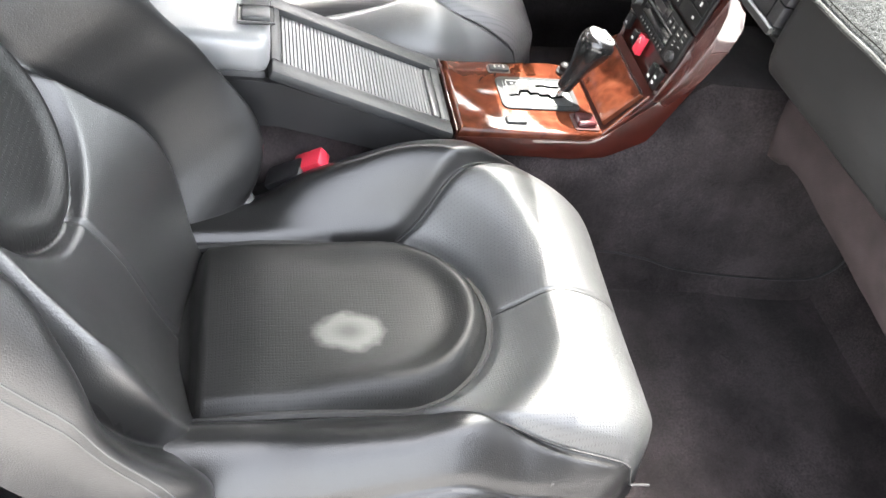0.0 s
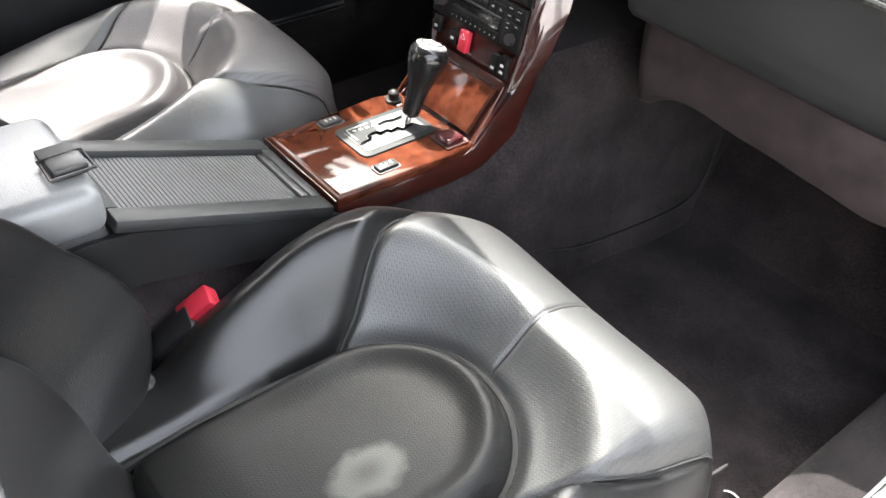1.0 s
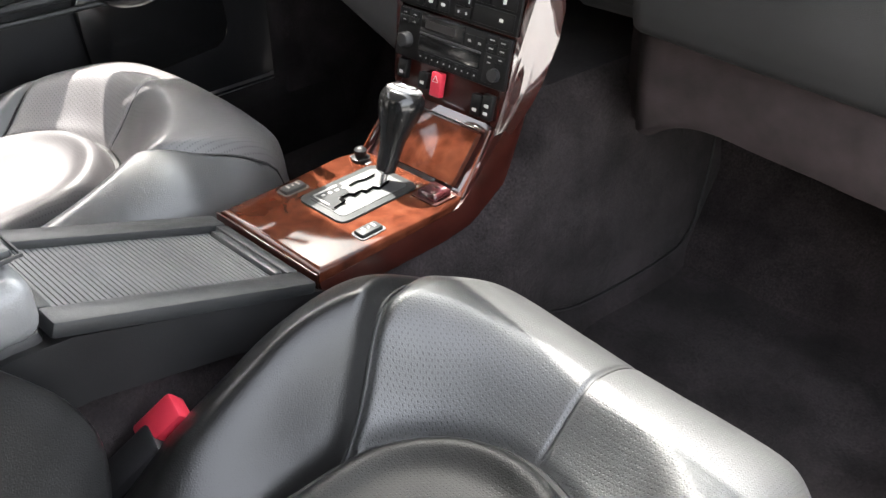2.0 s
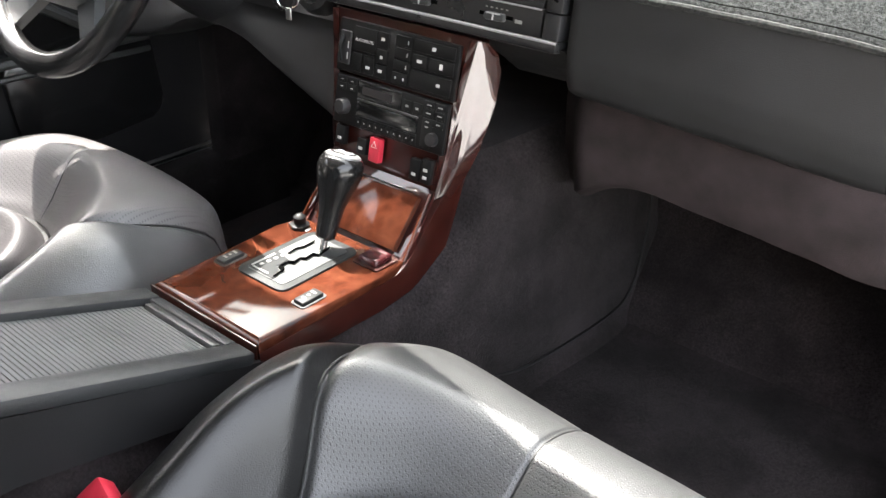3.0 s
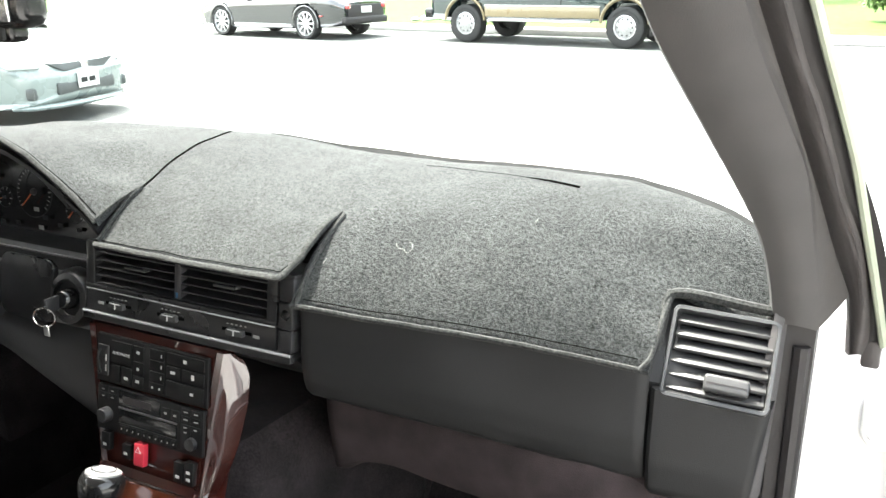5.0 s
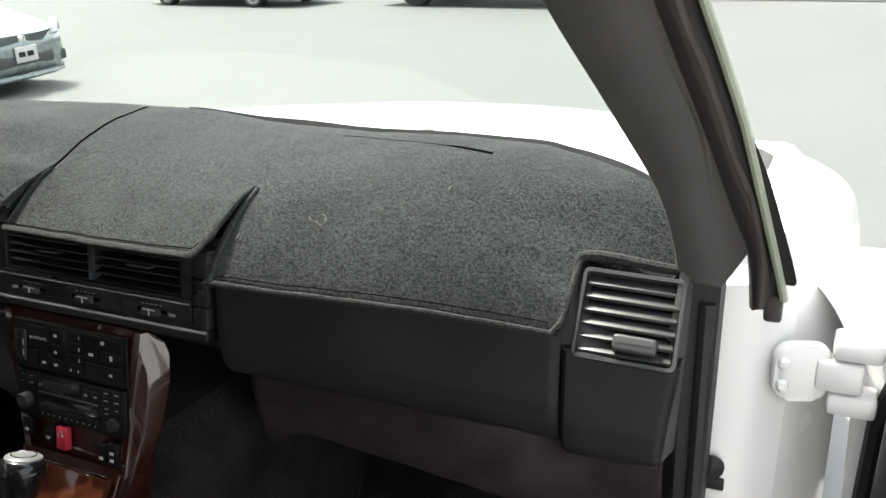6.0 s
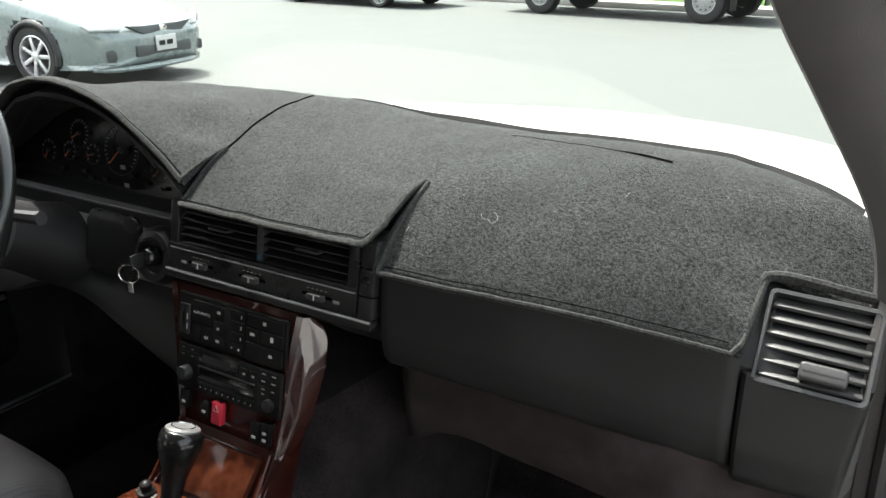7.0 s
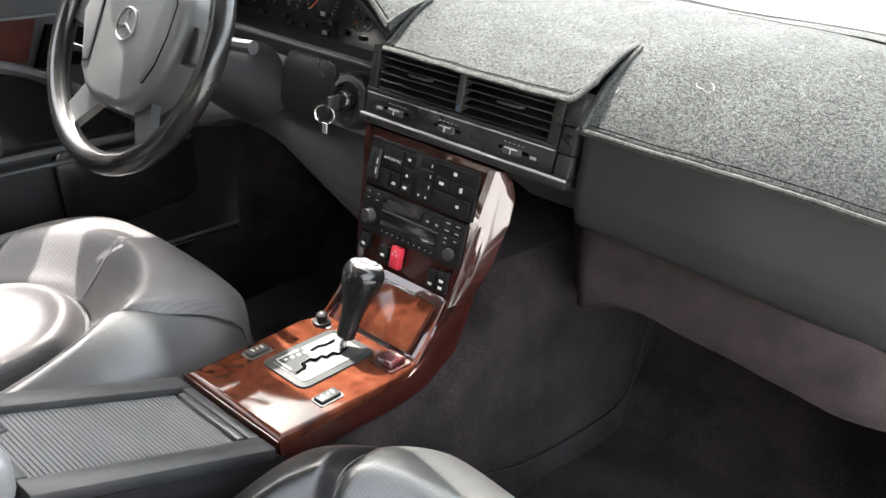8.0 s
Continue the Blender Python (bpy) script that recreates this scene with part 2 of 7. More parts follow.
HUB = material("grey_black_hub_skin", (0.066, 0.067, 0.067), 0.42, vary=0.12, scale=20, bump=0.2, bump_scale=700, spec=0.7)
RIM_SKIN = material("polished_black_leather_rim", (0.009, 0.009, 0.009), 0.24, vary=0.3, scale=30, bump=0.05, bump_scale=500, spec=0.6)
DASH_PAD = material("black_dash_skin", (0.0108, 0.0108, 0.0110), 0.56, vary=0.25, scale=16, bump=0.16, bump_scale=800, spec=0.30)
PILLAR = material("grey_pillar_trim", (0.070, 0.066, 0.065), 0.75, vary=0.15, scale=30, bump=0.3, bump_scale=900)
SEAL_GREY = material("brown_grey_rubber_seal", (0.045, 0.040, 0.039), 0.5, vary=0.2, scale=40, bump=0.2, bump_scale=300)
PALE_EDGE = material("pale_green_strip", (0.30, 0.33, 0.25), 0.5, vary=0.15, bump=0)
BAND = material("matt_black_glass_band", (0.022, 0.022, 0.022), 0.9, vary=0.2, bump=0, spec=0.0)
RUBBER = material("black_rubber_seal", (0.014, 0.012, 0.012), 0.6, vary=0.3, scale=40, bump=0.2, bump_scale=300)
MAT = fleece_material("charcoal_fleece", (0.0064, 0.0069, 0.0068), (0.061, 0.0655, 0.0645), 1.2)
BINDING = fleece_material("charcoal_binding", (0.013, 0.0135, 0.013), (0.055, 0.057, 0.055), 0.5)
CARPET = fleece_material("black_brown_carpet", (0.0125, 0.0102, 0.0106), (0.035, 0.0288, 0.0300), 0.6, 0.45)
SILL_CARPET = fleece_material("brown_sill_carpet", (0.010, 0.0085, 0.0088), (0.022, 0.019, 0.0198), 0.6, 0.4)
KNEE = material("brown_grey_suede", (0.031, 0.0245, 0.0252), 0.9, vary=0.35, scale=22, bump=0.3, bump_scale=500, spec=0.1)
CHROME = material("chrome", (0.72, 0.72, 0.72), 0.16, metal=1.0, vary=0.08, bump=0)
SILVER = material("satin_silver", (0.55, 0.55, 0.54), 0.32, metal=0.9, vary=0.1, bump=0)
GATE_PLATE = material("brushed_gate_plate", (0.080, 0.083, 0.082), 0.42, metal=0.5, vary=0.2, scale=60, bump=0)
# black plastic edges whose highlight is put in as a pale base colour
EDGE_HIGHLIGHT = material("plastic_edge_highlight", (0.30, 0.30, 0.30), 0.25, vary=0.1, bump=0)
GATE_FIELD = material("dark_gate_field", (0.0065, 0.0075, 0.008), 0.55, vary=0.12, bump=0, spec=0.2)
GATE_RIM = material("grey_gate_rim", (0.013, 0.0145, 0.0145), 0.6, vary=0.1, bump=0, spec=0.2)
PRINT = material("white_print", (0.46, 0.46, 0.445), 0.6, vary=0.05, bump=0)
DIAL_PRINT = material("dim_dial_print", (0.22, 0.22, 0.21), 0.6, vary=0.1, bump=0)
LINT = material("pale_lint", (0.24, 0.24, 0.23), 0.8, vary=0.1, bump=0)
DUSTY = material("dusty_pink_grey_plastic", (0.060, 0.048, 0.047), 0.7, vary=0.2, scale=60, bump=0.1)
RED = material("red_plastic", (0.48, 0.026, 0.048), 0.40, vary=0.1, bump=0)
RED_DARK = material("dark_red_lens", (0.035, 0.008, 0.009), 0.2, vary=0.1, bump=0)
ORANGE = material("orange_needle", (0.55, 0.10, 0.02), 0.4, vary=0.05, bump=0)
BLUE = material("blue_mark", (0.03, 0.11, 0.20), 0.4, vary=0.05, bump=0)
WHITE_PAINT = material("white_car_paint", (0.78, 0.78, 0.77), 0.25, vary=0.03, scale=6, bump=0, coat=0.8)
SILVER_PAINT = material("silver_car_paint", (0.165, 0.20, 0.195), 0.28, metal=0.2, vary=0.05, scale=4, bump=0, coat=0.8)
# dark grille mesh, lifted to grey for the glare in our windscreen
GRILLE_HAZED = material("haze_greyed_grille_mesh", (0.040, 0.046, 0.046), 0.5, vary=0.2, scale=40, bump=0.4, bump_scale=80)
BLACK_PAINT = material("black_car_paint", (0.012, 0.013, 0.015), 0.2, vary=0.2, scale=4, bump=0, coat=1.0)
GREEN_PAINT = material("dark_green_car_paint", (0.010, 0.022, 0.022), 0.22, vary=0.2, scale=4, bump=0, coat=1.0)
TAN_PAINT = material("tan_car_paint", (0.17, 0.135, 0.075), 0.3, vary=0.08, scale=4, bump=0, coat=0.6)
TYRE = material("tyre_rubber", (0.018, 0.018, 0.018), 0.8, vary=0.2, bump=0.3)
DISC = material("painted_steel_disc", (0.30, 0.30, 0.30), 0.4, metal=0.3, vary=0.15, bump=0)
ALLOY = material("alloy_rim", (0.62, 0.62, 0.63), 0.3, metal=0.8, vary=0.1, bump=0)
LAMP_GLASS = material("lamp_lens", (0.6, 0.62, 0.63), 0.1, vary=0.1, bump=0, coat=1.0)
LAMP_RED = material("red_lamp_lens", (0.35, 0.02, 0.02), 0.15, vary=0.1, bump=0, coat=1.0)
CAR_GLASS = material("dark_car_glass", (0.02, 0.025, 0.025), 0.08, vary=0.1, bump=0, spec=0.8)
GLASS = glass_material("clear_glass")
ASPHALT = material("pale_asphalt", (0.087, 0.092, 0.088), 0.9, vary=0.10, scale=1.3, bump=0.4, bump_scale=120, spec=0.2)
CONCRETE = material("pale_concrete", (0.40, 0.395, 0.385), 0.85, vary=0.12, scale=2.0, bump=0.3, bump_scale=90, spec=0.2)
DRIVE = material("grey_drive_concrete", (0.31, 0.305, 0.298), 0.85, vary=0.12, scale=2.0, bump=0.3, bump_scale=90, spec=0.2)
CAP = material("bright_cap", (0.17, 0.17, 0.168), 0.3, metal=0.3, vary=0.08, bump=0)
GRASS = material("lawn_green", (0.034, 0.078, 0.009), 0.9, vary=0.35, scale=5, bump=0.6, bump_scale=60, spec=0.2)
LEAF = material("leaf_green", (0.07, 0.12, 0.03), 0.6, vary=0.5, scale=3, bump=0, spec=0.3)
LEAF_DARK = material("dark_hedge_green", (0.025, 0.045, 0.016), 0.6, vary=0.5, scale=3, bump=0, spec=0.3)
BARK = material("bark", (0.12, 0.09, 0.065), 0.9, vary=0.3, scale=12, bump=0.5, bump_scale=60)
STUCCO = material("pale_stucco", (0.55, 0.50, 0.44), 0.9, vary=0.1, scale=3, bump=0.3, bump_scale=80)
ROOF_TILE = material("brown_roof_tile", (0.25, 0.16, 0.12), 0.85, vary=0.25, scale=6, bump=0.3)
SOFT_TOP = material("black_canvas_top", (0.02, 0.02, 0.02), 0.9, vary=0.2, scale=20, bump=0.3, bump_scale=600)

# ---- builders ----


def thing(name, at, label, category, group="", kind=""):
    ob = new(name)
    ob.location = at
    return tagged(ob, label, category, group, kind)


def root_of(ob):
    while ob.parent:
        ob = ob.parent
    return ob


def finish(bm, smooth=True, angle=40):
    bmesh.ops.recalc_face_normals(bm, faces=bm.faces)
    for f in bm.faces:
        f.smooth = smooth
    if smooth:
        for e in bm.edges:
            if len(e.link_faces) == 2 and e.calc_face_angle(0) > radians(angle):
                e.smooth = False


def part(name, bm, mat, parent=None, label="", smooth=True, angle=40):
    """One mesh object from a bmesh in world places, under a thing or a part."""
    finish(bm, smooth, angle)
    if parent is not None:
        bmesh.ops.translate(bm, verts=bm.verts, vec=-Vector(root_of(parent).location))
    me = bpy.data.meshes.new(name)
    bm.to_mesh(me)
    bm.free()
    me.materials.append(mat)
    ob = new(name, me)
    ob.parent = parent
    if label:
        ob["label"] = label
    return ob


def whole(name, bm, mat, label, category, group="", kind="", at=None):
    """A thing that is one mesh, its origin at its base."""
    finish(bm)
    at = Vector(at) if at is not None else Vector((0, 0, 0))
    bmesh.ops.translate(bm, verts=bm.verts, vec=-at)
    me = bpy.data.meshes.new(name)
    bm.to_mesh(me)
    bm.free()
    me.materials.append(mat)
    ob = new(name, me)
    ob.location = at
    return tagged(ob, label, category, group, kind)


def box(size, at=(0, 0, 0), bevel=0.0, rot=None, seg=2, bm=None):
    bm = bm or bmesh.new()
    r = bmesh.ops.create_cube(bm, size=1.0)["verts"]
    bmesh.ops.scale(bm, vec=size, verts=r)
    if bevel:
        es = list({e for v in r for e in v.link_edges})
        r = bmesh.ops.bevel(bm, geom=es, offset=bevel, segments=seg, affect="EDGES", profile=0.5)["verts"]
    if rot is not None:
        bmesh.ops.transform(bm, matrix=rot.to_4x4(), verts=r)
    bmesh.ops.translate(bm, verts=r, vec=at)
    return bm


def prism(outline, depth, m, bevel=0.0, seg=2, bm=None):
    """An outline in a plane (u, v), pushed out by depth along w, set by the matrix m whose columns are u, v, w."""
    bm = bm or bmesh.new()
    bot = [bm.verts.new(m @ Vector((u, v, 0))) for u, v in outline]
    top = [bm.verts.new(m @ Vector((u, v, depth))) for u, v in outline]
    n = len(outline)
    fs = [bm.faces.new(bot), bm.faces.new(top)]
    for i in range(n):
        fs.append(bm.faces.new((bot[i], bot[(i + 1) % n], top[(i + 1) % n], top[i])))
    if bevel:
        es = list({e for e in fs[1].edges})
        bmesh.ops.bevel(bm, geom=es, offset=bevel, segments=seg, affect="EDGES", profile=0.5)
    return bm


def plane_at(o, u, w_hint):
    """A matrix with origin o, u along u, v square to it, w near w_hint."""
    u = Vector(u).normalized()
    w = Vector(w_hint)
    w = (w - u * w.dot(u)).normalized()
    v = w.cross(u)
    m = Matrix((u, v, w)).transposed().to_4x4()
    m.translation = Vector(o)
    return m


def rounded(w, h, r, n=5, cx=0.0, cy=0.0):
    pts = []
    for qx, qy, a0 in ((w / 2 - r, h / 2 - r, 0), (-w / 2 + r, h / 2 - r, 90), (-w / 2 + r, -h / 2 + r, 180), (w / 2 - r, -h / 2 + r, 270)):
        for i in range(n + 1):
            a = radians(a0 + 90 * i / n)
            pts.append((cx + qx + r * math.cos(a), cy + qy + r * math.sin(a)))
    return pts


def tube(path, radius, sides=8, closed=False, bm=None, flat=1.0):
    """A round tube along points; radius a number or a function of 0..1."""
    bm = bm or bmesh.new()
    pts = [Vector(p) for p in path]
    n = len(pts)
    rings = []
    side = None
    for i, p in enumerate(pts):
        a, b = pts[(i - 1) % n] if closed or i else p, pts[(i + 1) % n] if closed or i < n - 1 else p
        d = (b - a).normalized()
        if side is None:
            side = d.orthogonal().normalized()
        side = (side - d * side.dot(d)).normalized()
        up = d.cross(side)
        r = radius(i / (n - 1)) if callable(radius) else radius
        rings.append([bm.verts.new(p + side * r * math.cos(2 * math.pi * k / sides) + up * r * flat * math.sin(2 * math.pi * k / sides)) for k in range(sides)])
    for i in range(n if closed else n - 1):
        a, b = rings[i], rings[(i + 1) % n]
        for k in range(sides):
            bm.faces.new((a[k], a[(k + 1) % sides], b[(k + 1) % sides], b[k]))
    if not closed:
        bm.faces.new(rings[0])
        bm.faces.new(rings[-1])
    return bm


def sheet(fn, nu, nv, bm=None, thick=None):
    """A surface fn(a, b) over 0..1 each; thick: a vector that gives it depth."""
    bm = bm or bmesh.new()
    g = [[bm.verts.new(fn(i / nu, j / nv)) for j in range(nv + 1)] for i in range(nu + 1)]
    for i in range(nu):
        for j in range(nv):
            bm.faces.new((g[i][j], g[i + 1][j], g[i + 1][j + 1], g[i][j + 1]))
    if thick is not None:
        t = Vector(thick)
        h = [[bm.verts.new(v.co + t) for v in row] for row in g]
        for i in range(nu):
            for j in range(nv):
                bm.faces.new((h[i][j], h[i][j + 1], h[i + 1][j + 1], h[i + 1][j]))
        for i in range(nu):
            for j in (0, nv):
                bm.faces.new((g[i][j], g[i + 1][j], h[i + 1][j], h[i][j]))
        for j in range(nv):
            for i in (0, nu):
                bm.faces.new((g[i][j], g[i][j + 1], h[i][j + 1], h[i][j]))
    return bm


def lathe(profile, m, n=24, bm=None, caps=True):
    """A profile of (r, w) turned round the w axis of m."""
    bm = bm or bmesh.new()
    rings = [[bm.verts.new(m @ Vector((r * math.cos(2 * math.pi * k / n), r * math.sin(2 * math.pi * k / n), w))) for k in range(n)] for r, w in profile]
    for a, b in zip(rings, rings[1:]):
        for k in range(n):
            bm.faces.new((a[k], a[(k + 1) % n], b[(k + 1) % n], b[k]))
    if caps:
        bm.faces.new(rings[0])
        bm.faces.new(rings[-1])
    return bm


def lerp(a, b, t):
    return a + (b - a) * t


def smooth01(x):
    x = min(1.0, max(0.0, x))
    return x * x * (3 - 2 * x)


def curve(x, rows):
    """A rounded line through rows of (x, value)."""
    if x <= rows[0][0]:
        return rows[0][1]
    if x >= rows[-1][0]:
        return rows[-1][1]
    n = len(rows)
    k = max(i for i in range(n - 1) if rows[i][0] <= x)

    def slope(i):
        a, b = rows[max(0, i - 1)], rows[min(n - 1, i + 1)]
        return (b[1] - a[1]) / (b[0] - a[0])
    (xa, pa), (xb, pb) = rows[k], rows[k + 1]
    h = xb - xa
    t = (x - xa) / h
    return (2 * t ** 3 - 3 * t * t + 1) * pa + (t ** 3 - 2 * t * t + t) * h * slope(k) + (3 * t * t - 2 * t ** 3) * pb + (t ** 3 - t * t) * h * slope(k + 1)


def table(x, rows):
    """Smooth interpolation in rows of (x, value)."""
    if x <= rows[0][0]:
        return rows[0][1]
    for (a, p), (b, q) in zip(rows, rows[1:]):
        if x <= b:
            return lerp(p, q, (x - a) / (b - a))
    return rows[-1][1]

# ---- setting: ground, street, lawn ----
X, Y, Z = Vector((1, 0, 0)), Vector((0, 1, 0)), Vector((0, 0, 1))


def ground():
    bm = box((400, 400, 0.2), (0, 100, -0.38))
    whole("road", bm, ASPHALT, "pale sunlit asphalt street, worn and even", "road", kind="structure")
    turn = Matrix.Translation((-5, 17.55, -0.28)) @ pose(0, 0, 0, 0, 0, -7.5)

    def laid(bm):
        bmesh.ops.transform(bm, matrix=turn, verts=bm.verts)
        return bm
    ap = sheet(lambda a, b: Vector((lerp(-6, 6, a), lerp(-9, 3.6, b), lerp(0, -0.27, smooth01((b - 0.85) / 0.15)))), 4, 30, thick=(0, 0, -0.35))
    whole("apron", ap, DRIVE, "grey concrete drive that slopes to the street", "driveway", kind="structure")
    bm = laid(box((120, 0.16, 0.14), (0, 0, 0.07), 0.03))
    whole("kerb", bm, CONCRETE, "pale concrete kerb along the far side of the street", "kerb", kind="structure")
    bm = laid(box((120, 0.62, 0.13), (0, 0.39, 0.065)))
    whole("pavement", bm, CONCRETE, "pale concrete pavement behind the kerb", "pavement", kind="structure")
    bm = laid(sheet(lambda a, b: Vector((-50 + 100 * a, 0.60 + 17 * b, 0.135 + 0.45 * b + 0.03 * noise.noise((a * 60, b * 20, 0)))), 80, 14))
    whole("lawn", bm, GRASS, "bright green mown lawn beyond the pavement", "lawn", kind="structure")
    bm = laid(sheet(lambda a, b: Vector((lerp(6.5, 14, a), 0.60 + 16 * b, 0.17 + 0.45 * b)), 4, 6, thick=(0, 0, -0.06)))
    whole("driveway", bm, CONCRETE, "pale concrete driveway across the lawn", "driveway", kind="structure")


# ---- our car: floor, tunnel, shell ----
def floor_and_tunnel():
    def foot(a, b):
        x = lerp(-0.66, 0.66, a)
        s = b * 1.75
        if s < 1.17:
            y, z = -0.80 + s, 0.25
        else:
            y, z = 0.37 + (s - 1.17) * 0.55, 0.25 + (s - 1.17) * 0.84
        return Vector((x, y, z + 0.004 * noise.noise((x * 9, y * 9, 1))))
    whole("floor", sheet(foot, 60, 70, thick=(0, 0.01, -0.02)), CARPET, "dark brown-black carpet in the footwells", "carpet floor", kind="structure")

    def tun(a, b):
        y = lerp(-1.0, 0.46, b)
        w = table(y, [(-1.0, 0.11), (-0.3, 0.105), (0.0, 0.115), (0.46, 0.15)])
        top = table(y, [(-1.0, 0.50), (-0.55, 0.52), (-0.28, 0.47), (-0.03, 0.49), (0.06, 0.62), (0.46, 0.62)])
        rows = [(0.0, -w - 0.03, 0.24), (0.12, -w - 0.015, 0.27), (0.38, -w + 0.015, top - 0.03), (0.45, -w + 0.04, top), (0.55, w - 0.04, top),
                (0.62, w - 0.015, top - 0.03), (0.88, w + 0.015, 0.27), (1.0, w + 0.03, 0.24)]
        x = table(a, [(r[0], r[1]) for r in rows])
        z = table(a, [(r[0], r[2]) for r in rows])
        return Vector((x + 0.003 * noise.noise((y * 12, z * 14, 3)), y, z))
    whole("tunnel", sheet(tun, 40, 60), CARPET, "dark carpeted transmission tunnel between the footwells", "tunnel carpet", kind="structure")
    # the welt where the footwell carpet meets the tunnel
    line = [(-0.25, 0.335), (-0.04, 0.328), (0.045, 0.318), (0.12, 0.297), (0.225, 0.289), (0.33, 0.289), (0.375, 0.302), (0.402, 0.335), (0.425, 0.40), (0.44, 0.47)]
    along = [(k / 9, y, z) for k, (y, z) in enumerate(line)]
    pts = []
    for t in np.linspace(0, 1, 60):
        y, z = curve(t, [(a, b) for a, b, _ in along]), curve(t, [(a, c) for a, _, c in along])
        w = table(y, [(-0.3, 0.105), (0.0, 0.115), (0.46, 0.15)])
        pts.append(Vector((w + 0.018 - 0.10 * (z - 0.27), y, z)))
    whole("carpet_welt", tube(pts, 0.0020, 8), THREAD, "black welt where floor carpet meets the tunnel", "carpet edge", kind="structure")


def wheel(car, c, side, r, rim_r, spokes, rim_mat, width=0.22, disc=False):
    """A road wheel at c whose outer face looks along side."""
    m = plane_at(c, X if abs(Vector(side).y) > 0.5 else Y, side)
    ty = part("tyre", lathe([(rim_r * 1.02, 0.0), (rim_r * 1.06, 0.012), (r * 0.93, 0.016), (r * 0.985, 0.0), (r, -0.03), (r, -width + 0.03), (r * 0.95, -width), (rim_r, -width)], m, 40, caps=False), TYRE, car)
    rim = part("rim", lathe([(rim_r * 1.02, 0.002), (rim_r * 0.96, 0.006), (rim_r * 0.92, -0.02), (rim_r * 0.9, -0.10)], m, 40, caps=False), rim_mat, ty)
    part("brake_disc", lathe([(rim_r * 0.9, -0.09), (rim_r * 0.5, -0.085), (0.02, -0.085)], m, 32), PLASTIC, rim)
    if disc:
        part("disc", lathe([(rim_r * 0.93, -0.035), (rim_r * 0.80, -0.012), (rim_r * 0.55, -0.006), (rim_r * 0.42, 0.004), (rim_r * 0.30, 0.012), (0.02, 0.014)], m, 32), DISC, rim)
        for k in range(10):
            t = 2 * math.pi * k / 10
            part("vent_hole", lathe([(rim_r * 0.085, -0.006), (rim_r * 0.07, -0.002), (0.004, -0.002)], m @ Matrix.Translation((rim_r * 0.69 * math.cos(t), rim_r * 0.69 * math.sin(t), -0.004)), 10), RUBBER, rim)
        part("letter_ring", tube([m @ Vector((r * 0.80 * math.cos(t), r * 0.80 * math.sin(t), 0.015)) for t in np.linspace(3.4, 5.6, 20)], 0.012, 5, flat=0.4), GATE_RIM, ty, "pale raised band on the tyre wall")
    for k in range(0 if disc else spokes):
        t = 2 * math.pi * k / spokes
        bm = box((rim_r * 0.80, 0.042, 0.03), (rim_r * 0.52, 0, 0), 0.008)
        bmesh.ops.transform(bm, matrix=m @ Matrix.Translation((0, 0, -0.022)) @ Matrix.Rotation(t, 4, "Z"), verts=bm.verts)
        part("spoke", bm, rim_mat, rim)
    part("hub_cap", lathe([(0.055, -0.02), (0.05, 0.0), (0.02, 0.008), (0.001, 0.009)], m, 16), rim_mat, rim)


